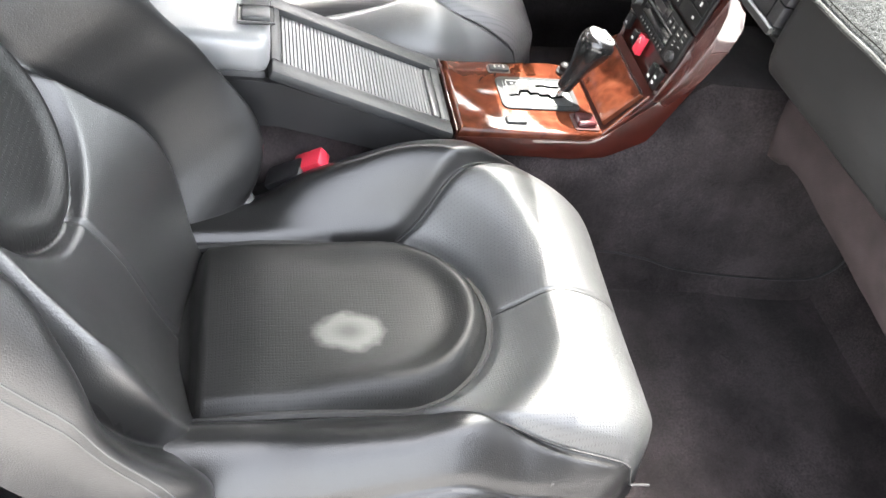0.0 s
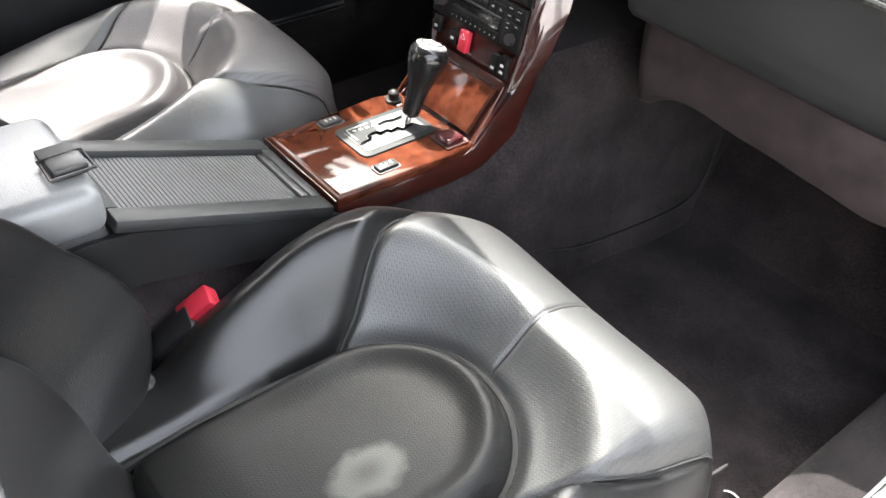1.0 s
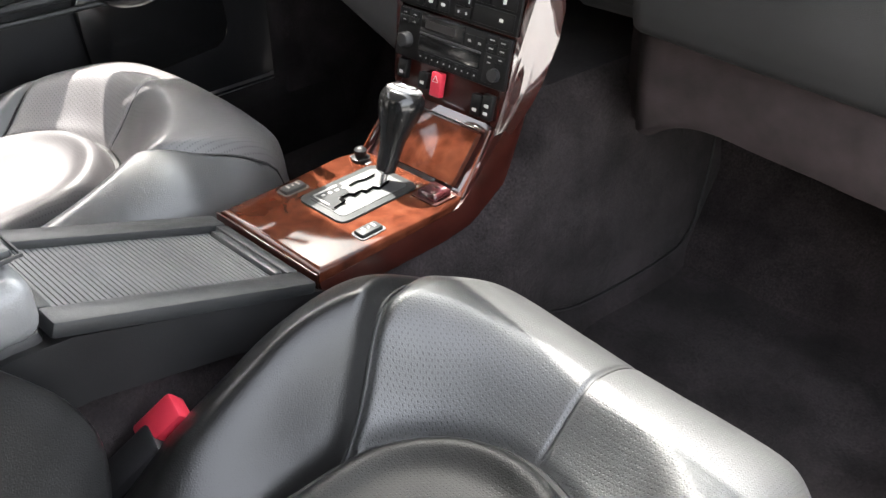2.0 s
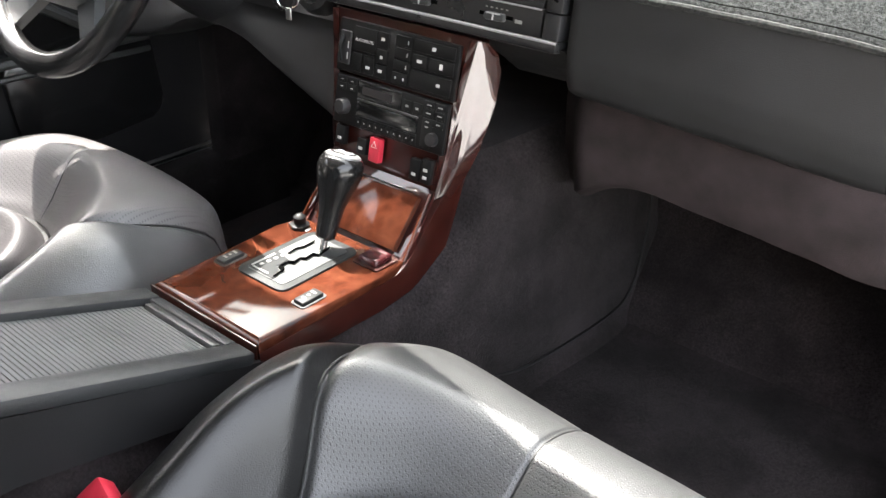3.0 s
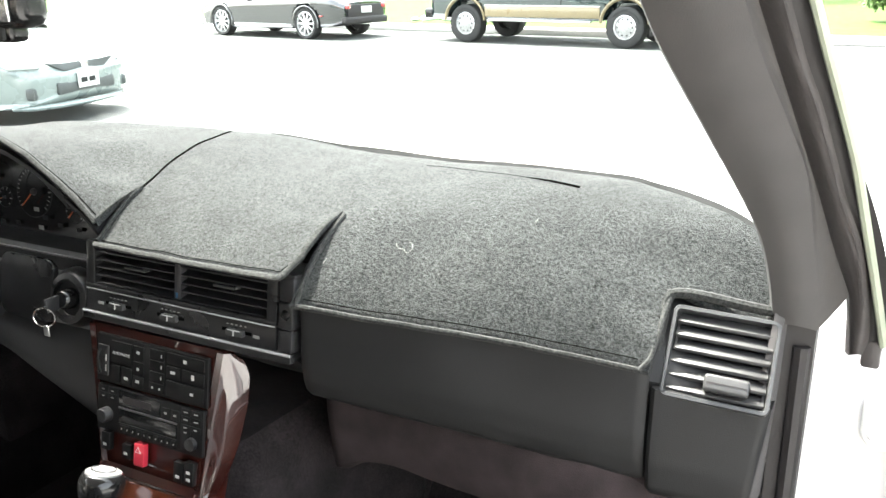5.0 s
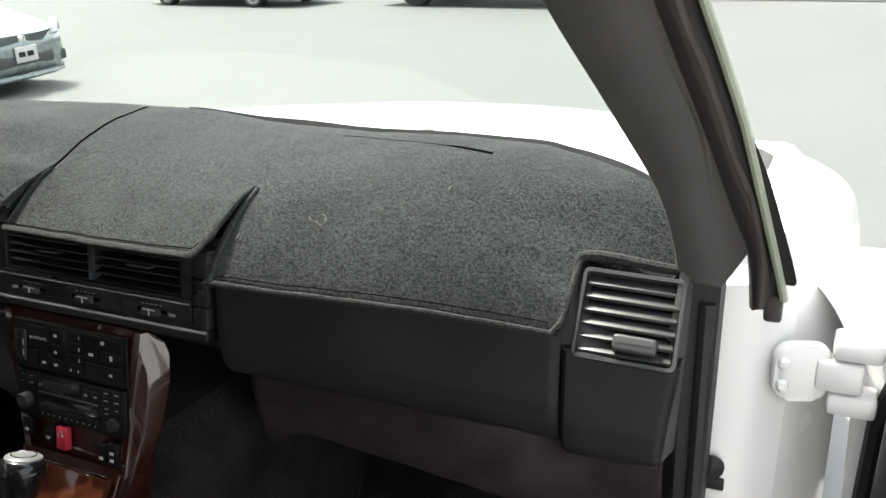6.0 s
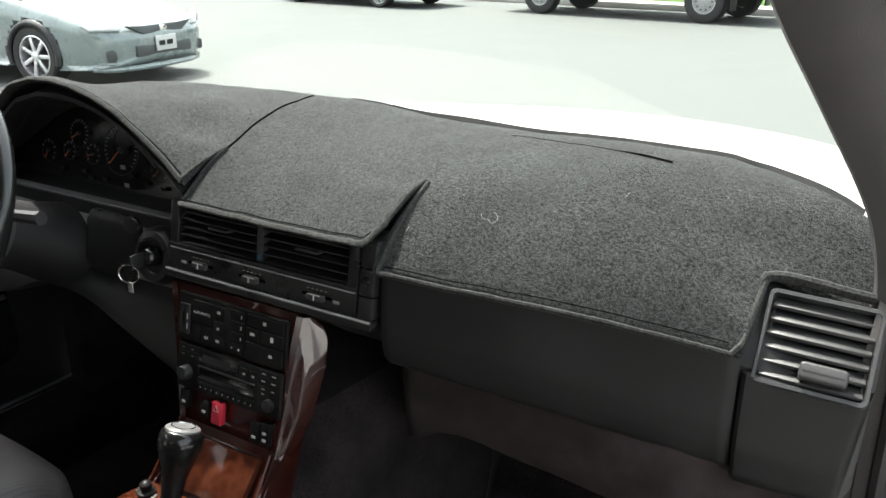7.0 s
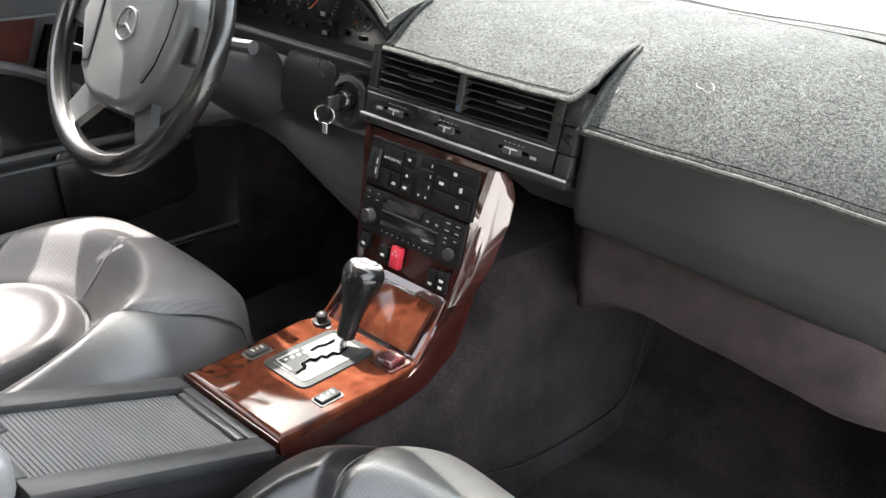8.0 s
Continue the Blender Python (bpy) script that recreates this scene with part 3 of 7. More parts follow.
def body_shell():
    car = thing("convertible_body", (0, 0.4, 0.0), "white body of the car being filmed, clean gloss paint", "car body")

    def hood(a, b):
        y = lerp(0.42, 1.85, b)
        half = table(y, [(0.42, 0.735), (1.3, 0.70), (1.85, 0.60)])
        u = 2 * a - 1
        x = u * half
        back = -0.10 * u * u * (1 - b)
        z = table(y, [(0.42, 0.918), (0.7, 0.893), (1.0, 0.845), (1.4, 0.775), (1.7, 0.715), (1.85, 0.66)]) - 0.055 * u * u - 0.05 * abs(u) ** 8
        return Vector((x, y + back, z))
    part("hood", sheet(hood, 40, 40, thick=(0, 0, -0.02)), WHITE_PAINT, car)
    for s in (-1, 1):
        def fender(a, b, s=s):
            y = lerp(0.36, 1.95, b)
            half = table(y, [(0.3, 0.735), (1.3, 0.70), (1.95, 0.58)])
            top = table(y, [(0.3, 0.865), (0.7, 0.845), (1.0, 0.795), (1.4, 0.725), (1.7, 0.665), (1.95, 0.60)])
            t = a * math.pi / 2
            return Vector((s * (half + 0.006 + (0.90 - half) * math.sin(t) ** 0.8), y, 0.30 + (top - 0.33) * (0.35 + 0.65 * math.cos(t)) if a < 0.9 else 0.30 + (top - 0.33) * 0.35 * (1 - (a - 0.9) * 5)))
        part("fender", sheet(fender, 16, 30), WHITE_PAINT, car)
        # door sill with its carpet edge and step strip
        prof = [(0.60, 0.26), (0.615, 0.345), (0.64, 0.362), (0.70, 0.366), (0.72, 0.352), (0.74, 0.335), (0.86, 0.325), (0.875, 0.30), (0.87, 0.20), (0.62, 0.18)]
        m = Matrix(((s, 0, 0, 0), (0, 0, 1, -1.1), (0, 1, 0, 0), (0, 0, 0, 1)))
        part("sill", prism(prof, 1.42, m), WHITE_PAINT, car)
        part("sill_carpet", sheet(lambda a, b, s=s: Vector((s * table(a, [(0, 0.597), (0.4, 0.613), (0.6, 0.64), (1, 0.685)]), lerp(-1.05, 0.335, b), table(a, [(0, 0.25), (0.4, 0.350), (0.6, 0.368), (1, 0.371)]))), 8, 30), SILL_CARPET, car, "grey-brown carpet over the sill")
        part("step_cover", sheet(lambda a, b, s=s: Vector((s * table(a, [(0, 0.690), (0.1, 0.705), (0.3, 0.735), (0.9, 0.862), (1, 0.880)]), lerp(-1.05, 0.315, b), table(a, [(0, 0.3715), (0.1, 0.3715), (0.3, 0.342), (0.9, 0.330), (1, 0.305)]))), 12, 20, thick=(0, 0, 0.003)), PLASTIC, car, "black ribbed plastic step cover")
        part("step_strip", box((0.012, 0.34, 0.005), (s * 0.698, 0.155, 0.376), 0.002), SILVER, car, "satin silver step strip")
    # hinge pillar on the passenger side, behind the open door
    def hp(a, b):
        z = lerp(0.36, 0.875, b)
        x = lerp(0.708, 0.80 + 0.02 * (z - 0.5), a)
        y = 0.268 + 0.05 * a * a + (0.02 if z > 0.84 else 0)
        return Vector((x, y, z))
    part("hinge_pillar", sheet(hp, 10, 30, thick=(0.0, 0.10, 0)), WHITE_PAINT, car)
    part("pillar_return", sheet(lambda a, b: Vector((lerp(0.795, 0.86, a), lerp(0.318, 0.42, a), lerp(0.34, 0.84, b))), 4, 8, thick=(0.0, 0.06, 0)), WHITE_PAINT, car)
    hinge = part("door_hinge", prism(rounded(0.062, 0.070, 0.018), 0.014, plane_at((0.814, 0.307, 0.718), (1, 0.35, 0), (0.35, -1, 0)), 0.004), WHITE_PAINT, car)
    for dz in (0.014, -0.014):
        part("bolt", lathe([(0.007, 0), (0.0075, 0.004), (0.005, 0.008), (0.001, 0.009)], plane_at((0.797, 0.288, 0.718 + dz), (1, 0.35, 0), (0.35, -1, 0)), 10), WHITE_PAINT, hinge)
    for dz in (0.034, -0.034):
        part("knuckle", box((0.052, 0.04, 0.026), (0.872, 0.314, 0.718 + dz), 0.006), WHITE_PAINT, hinge)
    part("knuckle", box((0.05, 0.03, 0.038), (0.856, 0.309, 0.718), 0.006), WHITE_PAINT, hinge)
    sw = part("door_switch", lathe([(0.014, 0), (0.014, 0.006), (0.010, 0.010), (0.007, 0.018), (0.006, 0.026)], plane_at((0.733, 0.268, 0.592), (1, 0, 0), (0, -1, 0)), 14), RUBBER, car, "black rubber courtesy light switch")
    part("switch_plate", box((0.03, 0.006, 0.016), (0.733, 0.265, 0.570), 0.002), RUBBER, sw)
    # cowl under the windscreen with its washer nozzle
    def cowl(a, b):
        x = lerp(-0.70, 0.70, a)
        y = 0.52 - 0.36 * x * x
        return Vector((x, y - 0.14 + 0.22 * b, 0.878 - 0.015 * b - 0.05 * x * x))
    part("cowl", sheet(cowl, 30, 4, thick=(0, 0, -0.02)), RUBBER, car, "black windscreen cowl")
    part("washer_nozzle", box((0.022, 0.014, 0.007), (0.238, 0.55, 0.904), 0.004), RUBBER, car)
    # tail and road wheels
    for s in (-1, 1):
        def quarter(a, b, s=s):
            y = lerp(-1.08, -2.50, b)
            out = 0.90 - 0.16 * smooth01((b - 0.55) / 0.45)
            top = 0.90 - 0.10 * b
            z = table(a, [(0, top), (0.18, top - 0.05), (0.6, 0.55), (1.0, 0.26)])
            return Vector((s * (out - table(a, [(0, 0.13), (0.12, 0.05), (0.3, 0.0), (0.8, 0.01), (1, 0.06)])), y, z))
        part("quarter_panel", sheet(quarter, 16, 24, thick=(-s * 0.02, 0, 0)), WHITE_PAINT, car)
        part("tail_lamp", box((0.36, 0.05, 0.14), (s * 0.52, -2.50, 0.66), 0.02), LAMP_RED, car, "red tail lamp")
        for y in (1.22, -1.30):
            wheel(car, (s * 0.86, y, 0.315), (s, 0, 0), 0.315, 0.215, 8, ALLOY)
    part("boot_lid", sheet(lambda a, b: Vector((lerp(-0.77, 0.77, a), lerp(-1.52, -2.50, b), 0.925 - 0.115 * b - 0.03 * (2 * a - 1) ** 4)), 16, 14, thick=(0, 0, -0.02)), WHITE_PAINT, car)
    part("tail_panel", box((1.48, 0.04, 0.42), (0, -2.49, 0.60), 0.02), WHITE_PAINT, car)
    part("rear_bumper", box((1.60, 0.14, 0.26), (0, -2.54, 0.40), 0.05, seg=3), WHITE_PAINT, car)
    part("front_bumper", box((1.50, 0.16, 0.30), (0, 1.90, 0.45), 0.06, seg=3), WHITE_PAINT, car)
    part("underbody", box((1.30, 3.9, 0.05), (0, -0.35, 0.20), 0.01), RUBBER, car)
    return car


def windscreen():
    ws = thing("windscreen", (0, 0.3, 0.9), "raked windscreen in a dark grey trimmed frame", "windscreen")
    def rail(pts, s):
        """A smooth line through control points, at 0..1."""

        def at(b):
            k = min(len(pts) - 2, int(b * (len(pts) - 1)))
            t = b * (len(pts) - 1) - k
            q = [Vector(pts[max(0, min(len(pts) - 1, k + o))]) for o in (-1, 0, 1, 2)]
            p = 0.5 * ((2 * q[1]) + (q[2] - q[0]) * t + (2 * q[0] - 5 * q[1] + 4 * q[2] - q[3]) * t * t + (3 * q[1] - q[0] - 3 * q[2] + q[3]) * t ** 3)
            return Vector((s * p.x, p.y, p.z))
        return at
    inner = [(0.548, -0.075, 1.290), (0.575, -0.010, 1.215), (0.596, 0.038, 1.142), (0.635, 0.084, 1.058), (0.674, 0.131, 0.971), (0.687, 0.164, 0.911), (0.692, 0.196, 0.851)]
    ridge = [(0.620, -0.070, 1.290), (0.652, -0.004, 1.212), (0.677, 0.044, 1.130), (0.698, 0.074, 1.076), (0.715, 0.101, 1.026), (0.725, 0.143, 0.950), (0.733, 0.174, 0.892), (0.733, 0.197, 0.850)]
    groove = [(0.630, -0.062, 1.290), (0.660, 0.004, 1.212), (0.685, 0.052, 1.132), (0.703, 0.082, 1.076), (0.723, 0.117, 1.012), (0.743, 0.155, 0.943), (0.758, 0.178, 0.899)]
    seal = [(0.652, -0.067, 1.290), (0.684, -0.002, 1.212), (0.709, 0.045, 1.130), (0.724, 0.067, 1.089), (0.737, 0.092, 1.044), (0.748, 0.113, 1.005), (0.765, 0.140, 0.955), (0.778, 0.182, 0.878), (0.780, 0.210, 0.826)]
    outer = [(0.668, -0.067, 1.290), (0.699, -0.002, 1.212), (0.724, 0.045, 1.130), (0.747, 0.086, 1.054), (0.757, 0.109, 1.012), (0.781, 0.169, 0.901), (0.793, 0.203, 0.840)]
    groove_end = groove + [(0.764, 0.205, 0.826)]
    rim_in = [(0.749, 0.092, 1.040), (0.760, 0.122, 0.988), (0.781, 0.169, 0.901), (0.788, 0.190, 0.864)]
    rim_out = [(0.757, 0.097, 1.034), (0.776, 0.127, 0.979), (0.801, 0.179, 0.883), (0.802, 0.189, 0.865)]
    toward = Vector((0, -0.88, 0.48))
    for s in (-1, 1):
        for name, a_, b_, mat, bulge, lab in (("pillar_trim", inner, ridge, PILLAR, 0.012, ""), ("pillar_trim", ridge, groove, PILLAR, -0.003, ""),
                                              ("door_seal", groove_end, seal, SEAL_GREY, 0.013, "grey-brown rubber door seal"), ("weather_strip", seal, outer, RUBBER, -0.005, "dark brown rubber weather strip"),
                                              ("corner_rubber", rim_in, rim_out, RUBBER, 0.0, "black rubber corner piece")):
            ra, rb = rail(a_, s), rail(b_, s)
            part(name, sheet(lambda a, b: ra(b).lerp(rb(b), a) + toward * (bulge * math.sin(math.pi * a) + (0.0015 * noise.noise((a * 3, b * 22, 6)) if name == "door_seal" else 0)), 10, 40, thick=(-0.004 * s, 0.016, -0.004)), mat, ws, lab)
        ro, rs = rail(outer, s), rail(seal, s)
        part("pillar_edge", tube([ro(b) + Vector((0.001 * s, -0.002, 0.001)) for b in np.linspace(0, 0.98, 30)], 0.0042, 8), PALE_EDGE, ws, "pale green-grey strip edge")
        part("seal_lip", tube([rs(b) + toward * (0.004 + 0.001 * math.sin(b * 40)) + Vector((-0.006 * s, 0, 0)) for b in np.linspace(0, 0.9, 40)], 0.0022, 6), SEAL_GREY, ws)
        part("seal_tail", box((0.018, 0.012, 0.03), rs(1.0) + Vector((0.004 * s, -0.004, 0.006)), 0.004), SEAL_GREY, ws)
    # the foot of the pillar trim runs down beside the dashboard
    for s in (-1, 1):
        part("pillar_foot", sheet(lambda a, b, s=s: Vector((s * (0.700 + (0.027 + 0.006 * b) * a), 0.196 + 0.006 * a, lerp(0.36, 0.862, b))), 4, 12, thick=(0, 0.05, 0)), RUBBER, ws)
        part("sill_seal", tube([Vector((s * 0.721, 0.200, z)) for z in np.linspace(0.38, 0.83, 14)], 0.009, 8), RUBBER, ws, "black rubber door seal")
    part("header", box((1.16, 0.09, 0.045), (0, -0.105, 1.317), 0.014, seg=3), PILLAR, ws)

    def pane(a, b):
        x = lerp(-1, 1, a)
        y0 = 0.53 - 0.20 * x * x
        lo = Vector((0.70 * x, y0, 0.912 - 0.03 * x * x))
        hi = Vector((0.575 * x, -0.065 - 0.02 * x * x, 1.275 - 0.02 * x * x))
        p = lo.lerp(hi, b)
        return p + Vector((0, 0.02, 0.02)) * math.sin(math.pi * b)
    def band(a, b):
        x = lerp(-0.10, 0.66, a)
        y, k = screen_y(x), smooth01((x + 0.10) / 0.22)
        return Vector((x, y + lerp(-0.002, 0.010 * k, b), mat_z(x, y - 0.004 - face_y(x)) + lerp(-0.004, 0.0015 * k, b)))
    part("glass_band", sheet(band, 50, 2, thick=(0, 0.003, -0.003)), BAND, ws, "black band along the foot of the glass")
    g = part("glass", sheet(pane, 24, 16), GLASS, ws, "clear windscreen glass")
    g.visible_shadow = False
    m = thing("rear_view_mirror", (0.0, -0.13, 1.15), "black rear-view mirror on the windscreen header", "mirror")
    part("housing", box((0.108, 0.040, 0.058), (0.028, -0.135, 1.182), 0.014, seg=4), PLASTIC_GLOSS, m)
    part("mirror_glass", box((0.092, 0.003, 0.044), (0.028, -0.1565, 1.182), 0.001), CHROME, m)
    part("dipping_tab", box((0.034, 0.024, 0.022), (0.036, -0.132, 1.151), 0.006, seg=3), PLASTIC_GLOSS, m)
    part("tab_ridge", box((0.026, 0.004, 0.012), (0.036, -0.1455, 1.149), 0.0015), PLASTIC, m)
    part("stalk", tube([Vector((0.02, -0.125, 1.19)), Vector((0.015, -0.115, 1.25)), Vector((0.01, -0.10, 1.30))], 0.012, 8), PLASTIC_GLOSS, m)


def roof_and_back():
    def roof(a, b):
        x = lerp(-0.62, 0.62, a)
        y = lerp(-0.135, -1.50, b)
        return Vector((x, y, 1.335 - 0.07 * (x / 0.62) ** 4 - 0.01 * x * x - 0.10 * max(0, (b - 0.6) / 0.4) ** 2))
    whole("roof", sheet(roof, 24, 24, thick=(0, 0, -0.03)), SOFT_TOP, "black canvas top of the car, closed", "car roof", kind="structure")
    bm = box((1.42, 0.03, 0.66), (0, 0.62, 0.50), 0.01)
    whole("firewall", bm, CARPET, "dark carpeted firewall behind the footwells", "firewall", kind="structure")
    for s in (-1, 1):
        bm = box((0.05, 0.44, 0.62), (s * 0.652, 0.43, 0.50), 0.008)
        whole("kick_panel", bm, CARPET, "dark carpeted side panel of the footwell", "side panel", kind="structure")
    bm = box((1.30, 0.05, 0.55), (0, -1.25, 0.62), 0.02)
    whole("rear_bulkhead", bm, CARPET, "dark carpeted bulkhead behind the seats", "bulkhead", kind="structure")
    bm = box((1.30, 0.55, 0.04), (0, -1.52, 0.90), 0.015)
    whole("rear_deck", bm, CARPET, "dark deck behind the seats", "rear deck", kind="structure")


# ---- seats ----
def seat(name, at, label, insert_mat, hand=1, flat=0.0, skin=None, pierced=None):
    """hand: 1 when the tunnel lies on the seat's left; flat: how far the cushion is sat out."""
    st = thing(name, at, label, "car seat", "front seats")
    O = Vector(at)
    skin, pierced = skin or LEATHER, pierced or LEATHER_PERF

    def split_line(v):
        return curve(v, [(0.0, 0.128), (0.255, 0.129), (0.30, 0.140), (0.376, 0.174), (0.43, 0.190), (0.58, 0.212)])

    def half(v):
        k = min(1.0, max(0.0, (v - 0.34) / 0.230))
        return 0.115 + 0.150 * math.sqrt(max(0.0, 1 - k * k))

    def d_ins(u, v):
        if v < 0.255:
            return abs(u) - 0.130
        return math.hypot(u, v - 0.255) - 0.130

    def height(u, v):
        h = half(v)
        d = d_ins(u, v)
        ea, eb = max(1e-4, h - abs(u)), max(1e-4, (0.570 - v) * 0.9)
        e = (ea ** -3 + eb ** -3) ** (-1 / 3) - 1e-4
        e = max(0.0, e)
        g = abs(u) - split_line(v)
        side = smooth01((g + 0.012) / 0.03) if v > 0.2 else 1.0
        ins = 0.250 + 0.010 * (1 - (u / 0.13) ** 2) + 0.013 * smooth01((v - 0.12) / 0.14) * math.exp(-((d + 0.026) / 0.020) ** 2) - 0.005 * smooth01((d + 0.018) / 0.018) - 0.008 * smooth01((v - 0.16) / 0.12) * smooth01((d + 0.034) / 0.034) - 0.012 * smooth01((0.12 - v) / 0.12)
        un = u * hand
        uc = max(-0.158, min(0.158, un))
        tilt = (-uc * 0.32 if uc < 0 else -uc * 0.10) * (1 - 0.8 * flat) * curve(v, [(0.22, 0.0), (0.30, 0.5), (0.36, 0.95), (0.42, 0.97), (0.47, 0.65), (0.577, 0.12)]) * smooth01((d + 0.004) / 0.060)
        pad = 0.249 + 0.048 * smooth01(d / 0.085) + tilt + 0.022 * flat * (1 - (u / 0.2) ** 2) * smooth01(d / 0.09)
        bol = 0.245 + curve(v, [(-0.03, 0.0), (0.103, 0.012), (0.175, 0.060), (0.246, 0.092), (0.298, 0.112), (0.36, 0.120), (0.41, 0.110), (0.45, 0.080), (0.50, 0.045)]) * (1.0 if un < 0 else 0.55) * (1 - 0.35 * flat) * smooth01(d / 0.075)
        bol = lerp(bol, pad, smooth01((v - (0.37 if un < 0 else 0.30)) / 0.09))
        z = ins if d < 0 else lerp(pad, bol, side)
        if d < 0:
            z -= 0.030 * smooth01((0.050 - v) / 0.022) * smooth01(-d / 0.01)
        if un > 0 and flat == 0:
            z -= 0.040 * smooth01((abs(u) - 0.158) / 0.085) * smooth01((0.54 - v) / 0.10)
            z -= 0.006 * math.exp(-((abs(u) - 0.226) / 0.004) ** 2) * smooth01((0.50 - v) / 0.06)
        r = 0.110
        if e < r:
            k = 1 - e / r
            z -= 0.112 * (1 - math.sqrt(max(0.0, 1 - k * k)))
        z -= 0.011 * math.exp(-(d / (0.011 if d < 0 else 0.009)) ** 2)
        if v > 0.20 and d > 0:
            z -= 0.013 * math.exp(-(g / 0.007) ** 2) * smooth01(e / 0.03)
            if g < 0:
                z -= 0.0035 * math.exp(-(u / 0.0025) ** 2)
        z += 0.0012 * noise.noise((u * 13, v * 13, 5))
        return z

    NU, NV = 230, 230
    P = {}
    for j in range(NV + 1):
        v = -0.03 + 0.5995 * (1 - (1 - j / NV) ** 1.15)
        for i in range(NU + 1):
            s = 2 * i / NU - 1
            u = math.copysign(abs(s) ** 0.92, s) * half(v)
            P[i, j] = Vector((u, v, height(u, v)))
    N = {}
    for (i, j), p in P.items():
        du = P[min(i + 1, NU), j] - P[max(i - 1, 0), j]
        dv = P[i, min(j + 1, NV)] - P[i, max(j - 1, 0)]
        N[i, j] = du.cross(dv).normalized()

    def carve(pname, test, mat, lab=""):
        idx, verts, nors, faces = {}, [], [], []
        for j in range(NV):
            for i in range(NU):
                c = (P[i, j] + P[i + 1, j + 1]) / 2
                if test(c.x, c.y):
                    q = []
                    for k in ((i, j), (i + 1, j), (i + 1, j + 1), (i, j + 1)):
                        if k not in idx:
                            idx[k] = len(verts)
                            verts.append(P[k])
                            nors.append(N[k])
                        q.append(idx[k])
                    faces.append(q)
        me = bpy.data.meshes.new(pname)
        me.from_pydata(verts, [], faces)
        me.materials.append(mat)
        me.shade_smooth()
        me.normals_split_custom_set_from_vertices(nors)
        ob = new(pname, me)
        ob.parent = st
        if lab:
            ob["label"] = lab
        return ob

    front = lambda u, v: v > 0.2 and d_ins(u, v) >= 0 and abs(u) < split_line(v)
    carve("cushion_insert", lambda u, v: d_ins(u, v) < 0, insert_mat, "perforated black leather with a pale rubbed patch")
    carve("pad_welt", lambda u, v: front(u, v) and d_ins(u, v) < 0.024, pierced, "smooth black leather fold")
    carve("front_pad", lambda u, v: front(u, v) and d_ins(u, v) >= 0.024 and u < 0, pierced, "perforated black leather, polished by use")
    carve("front_pad", lambda u, v: front(u, v) and d_ins(u, v) >= 0.024 and u >= 0, pierced, "perforated black leather, polished by use")
    carve("cushion_bolster", lambda u, v: d_ins(u, v) >= 0 and not front(u, v) and u < 0, skin, "smooth black leather")
    carve("cushion_bolster", lambda u, v: d_ins(u, v) >= 0 and not front(u, v) and u >= 0, skin, "smooth black leather")
    # skirt below the cushion's rim
    rim = [P[0, j] for j in range(0, NV + 1, 5)] + [P[i, NV] for i in range(5, NU, 5)] + [P[NU, j] for j in range(NV, -1, -5)]
    bm = bmesh.new()
    rows = []
    for dz, grow in ((0.001, 0.0), (-0.03, 0.004), (-0.07, 0.0), (-0.085, -0.012), (-0.15, -0.02)):
        rows.append([bm.verts.new(O + Vector((p.x * (1 + grow * 4), p.y + grow * (1 if p.y > 0.3 else 0), max(0.0, p.z + dz)))) for p in rim])
    for a, b in zip(rows, rows[1:]):
        for k in range(len(rim) - 1):
            bm.faces.new((a[k], a[k + 1], b[k + 1], b[k]))
    part("cushion_skirt", bm, LEATHER, st)
    part("seat_frame", box((0.42, 0.46, 0.09), O + Vector((0, 0.24, 0.075)), 0.015), PLASTIC, st, "black plastic and metal seat base")
    for s in (-1, 1):
        part("seat_rail", box((0.03, 0.50, 0.03), O + Vector((s * 0.18, 0.24, 0.018)), 0.004), PLASTIC, st)
    # welts along the grooves
    for s in (-1, 1):
        pts = [O + Vector((s * split_line(v), v, height(s * split_line(v), v) + 0.002)) for v in np.linspace(0.27, 0.550, 26)]
        part("seam", tube(pts, 0.0016, 5), THREAD, st)
    pts = [O + Vector((0, v, height(0, v) + 0.001)) for v in np.linspace(0.395, 0.558, 16)]
    part("seam", tube(pts, 0.0010, 5), THREAD, st)

    arc = [(-0.1295, v) for v in np.linspace(0.0, 0.25, 16)] + [(-0.1295 * math.cos(t), 0.255 + 0.1295 * math.sin(t)) for t in np.linspace(0, math.pi, 40)] + [(0.1295, v) for v in np.linspace(0.25, 0.0, 16)]
    part("seam", tube([O + Vector((a, b, height(a, b) + 0.0022)) for a, b in arc], 0.0048, 6), THREAD, st, "dark stitched groove round the insert")

    # backrest
    lean = radians(28)
    up = Vector((0, -math.sin(lean), math.cos(lean)))
    out = Vector((0, math.cos(lean), math.sin(lean)))
    B0 = Vector((0, 0.000, 0.205))

    def bh(u, w):
        half_w = 0.270 - 0.05 * smooth01((w - 0.35) / 0.3)
        dd = abs(u) - 0.118 if w > 0.33 else math.hypot(u, w - 0.33) - 0.118
        low = 0.022 + 0.018 * math.exp(-((w - 0.16) / 0.10) ** 2) + 0.040 * min(1.0, abs(u) / 0.17) ** 2
        gsid = abs(u) - (1.0 if u * hand < 0 else 1.13) * curve(w, [(-0.1, 0.130), (0.0, 0.137), (0.09, 0.164), (0.17, 0.168), (0.25, 0.145), (0.32, 0.124), (0.6, 0.118)])
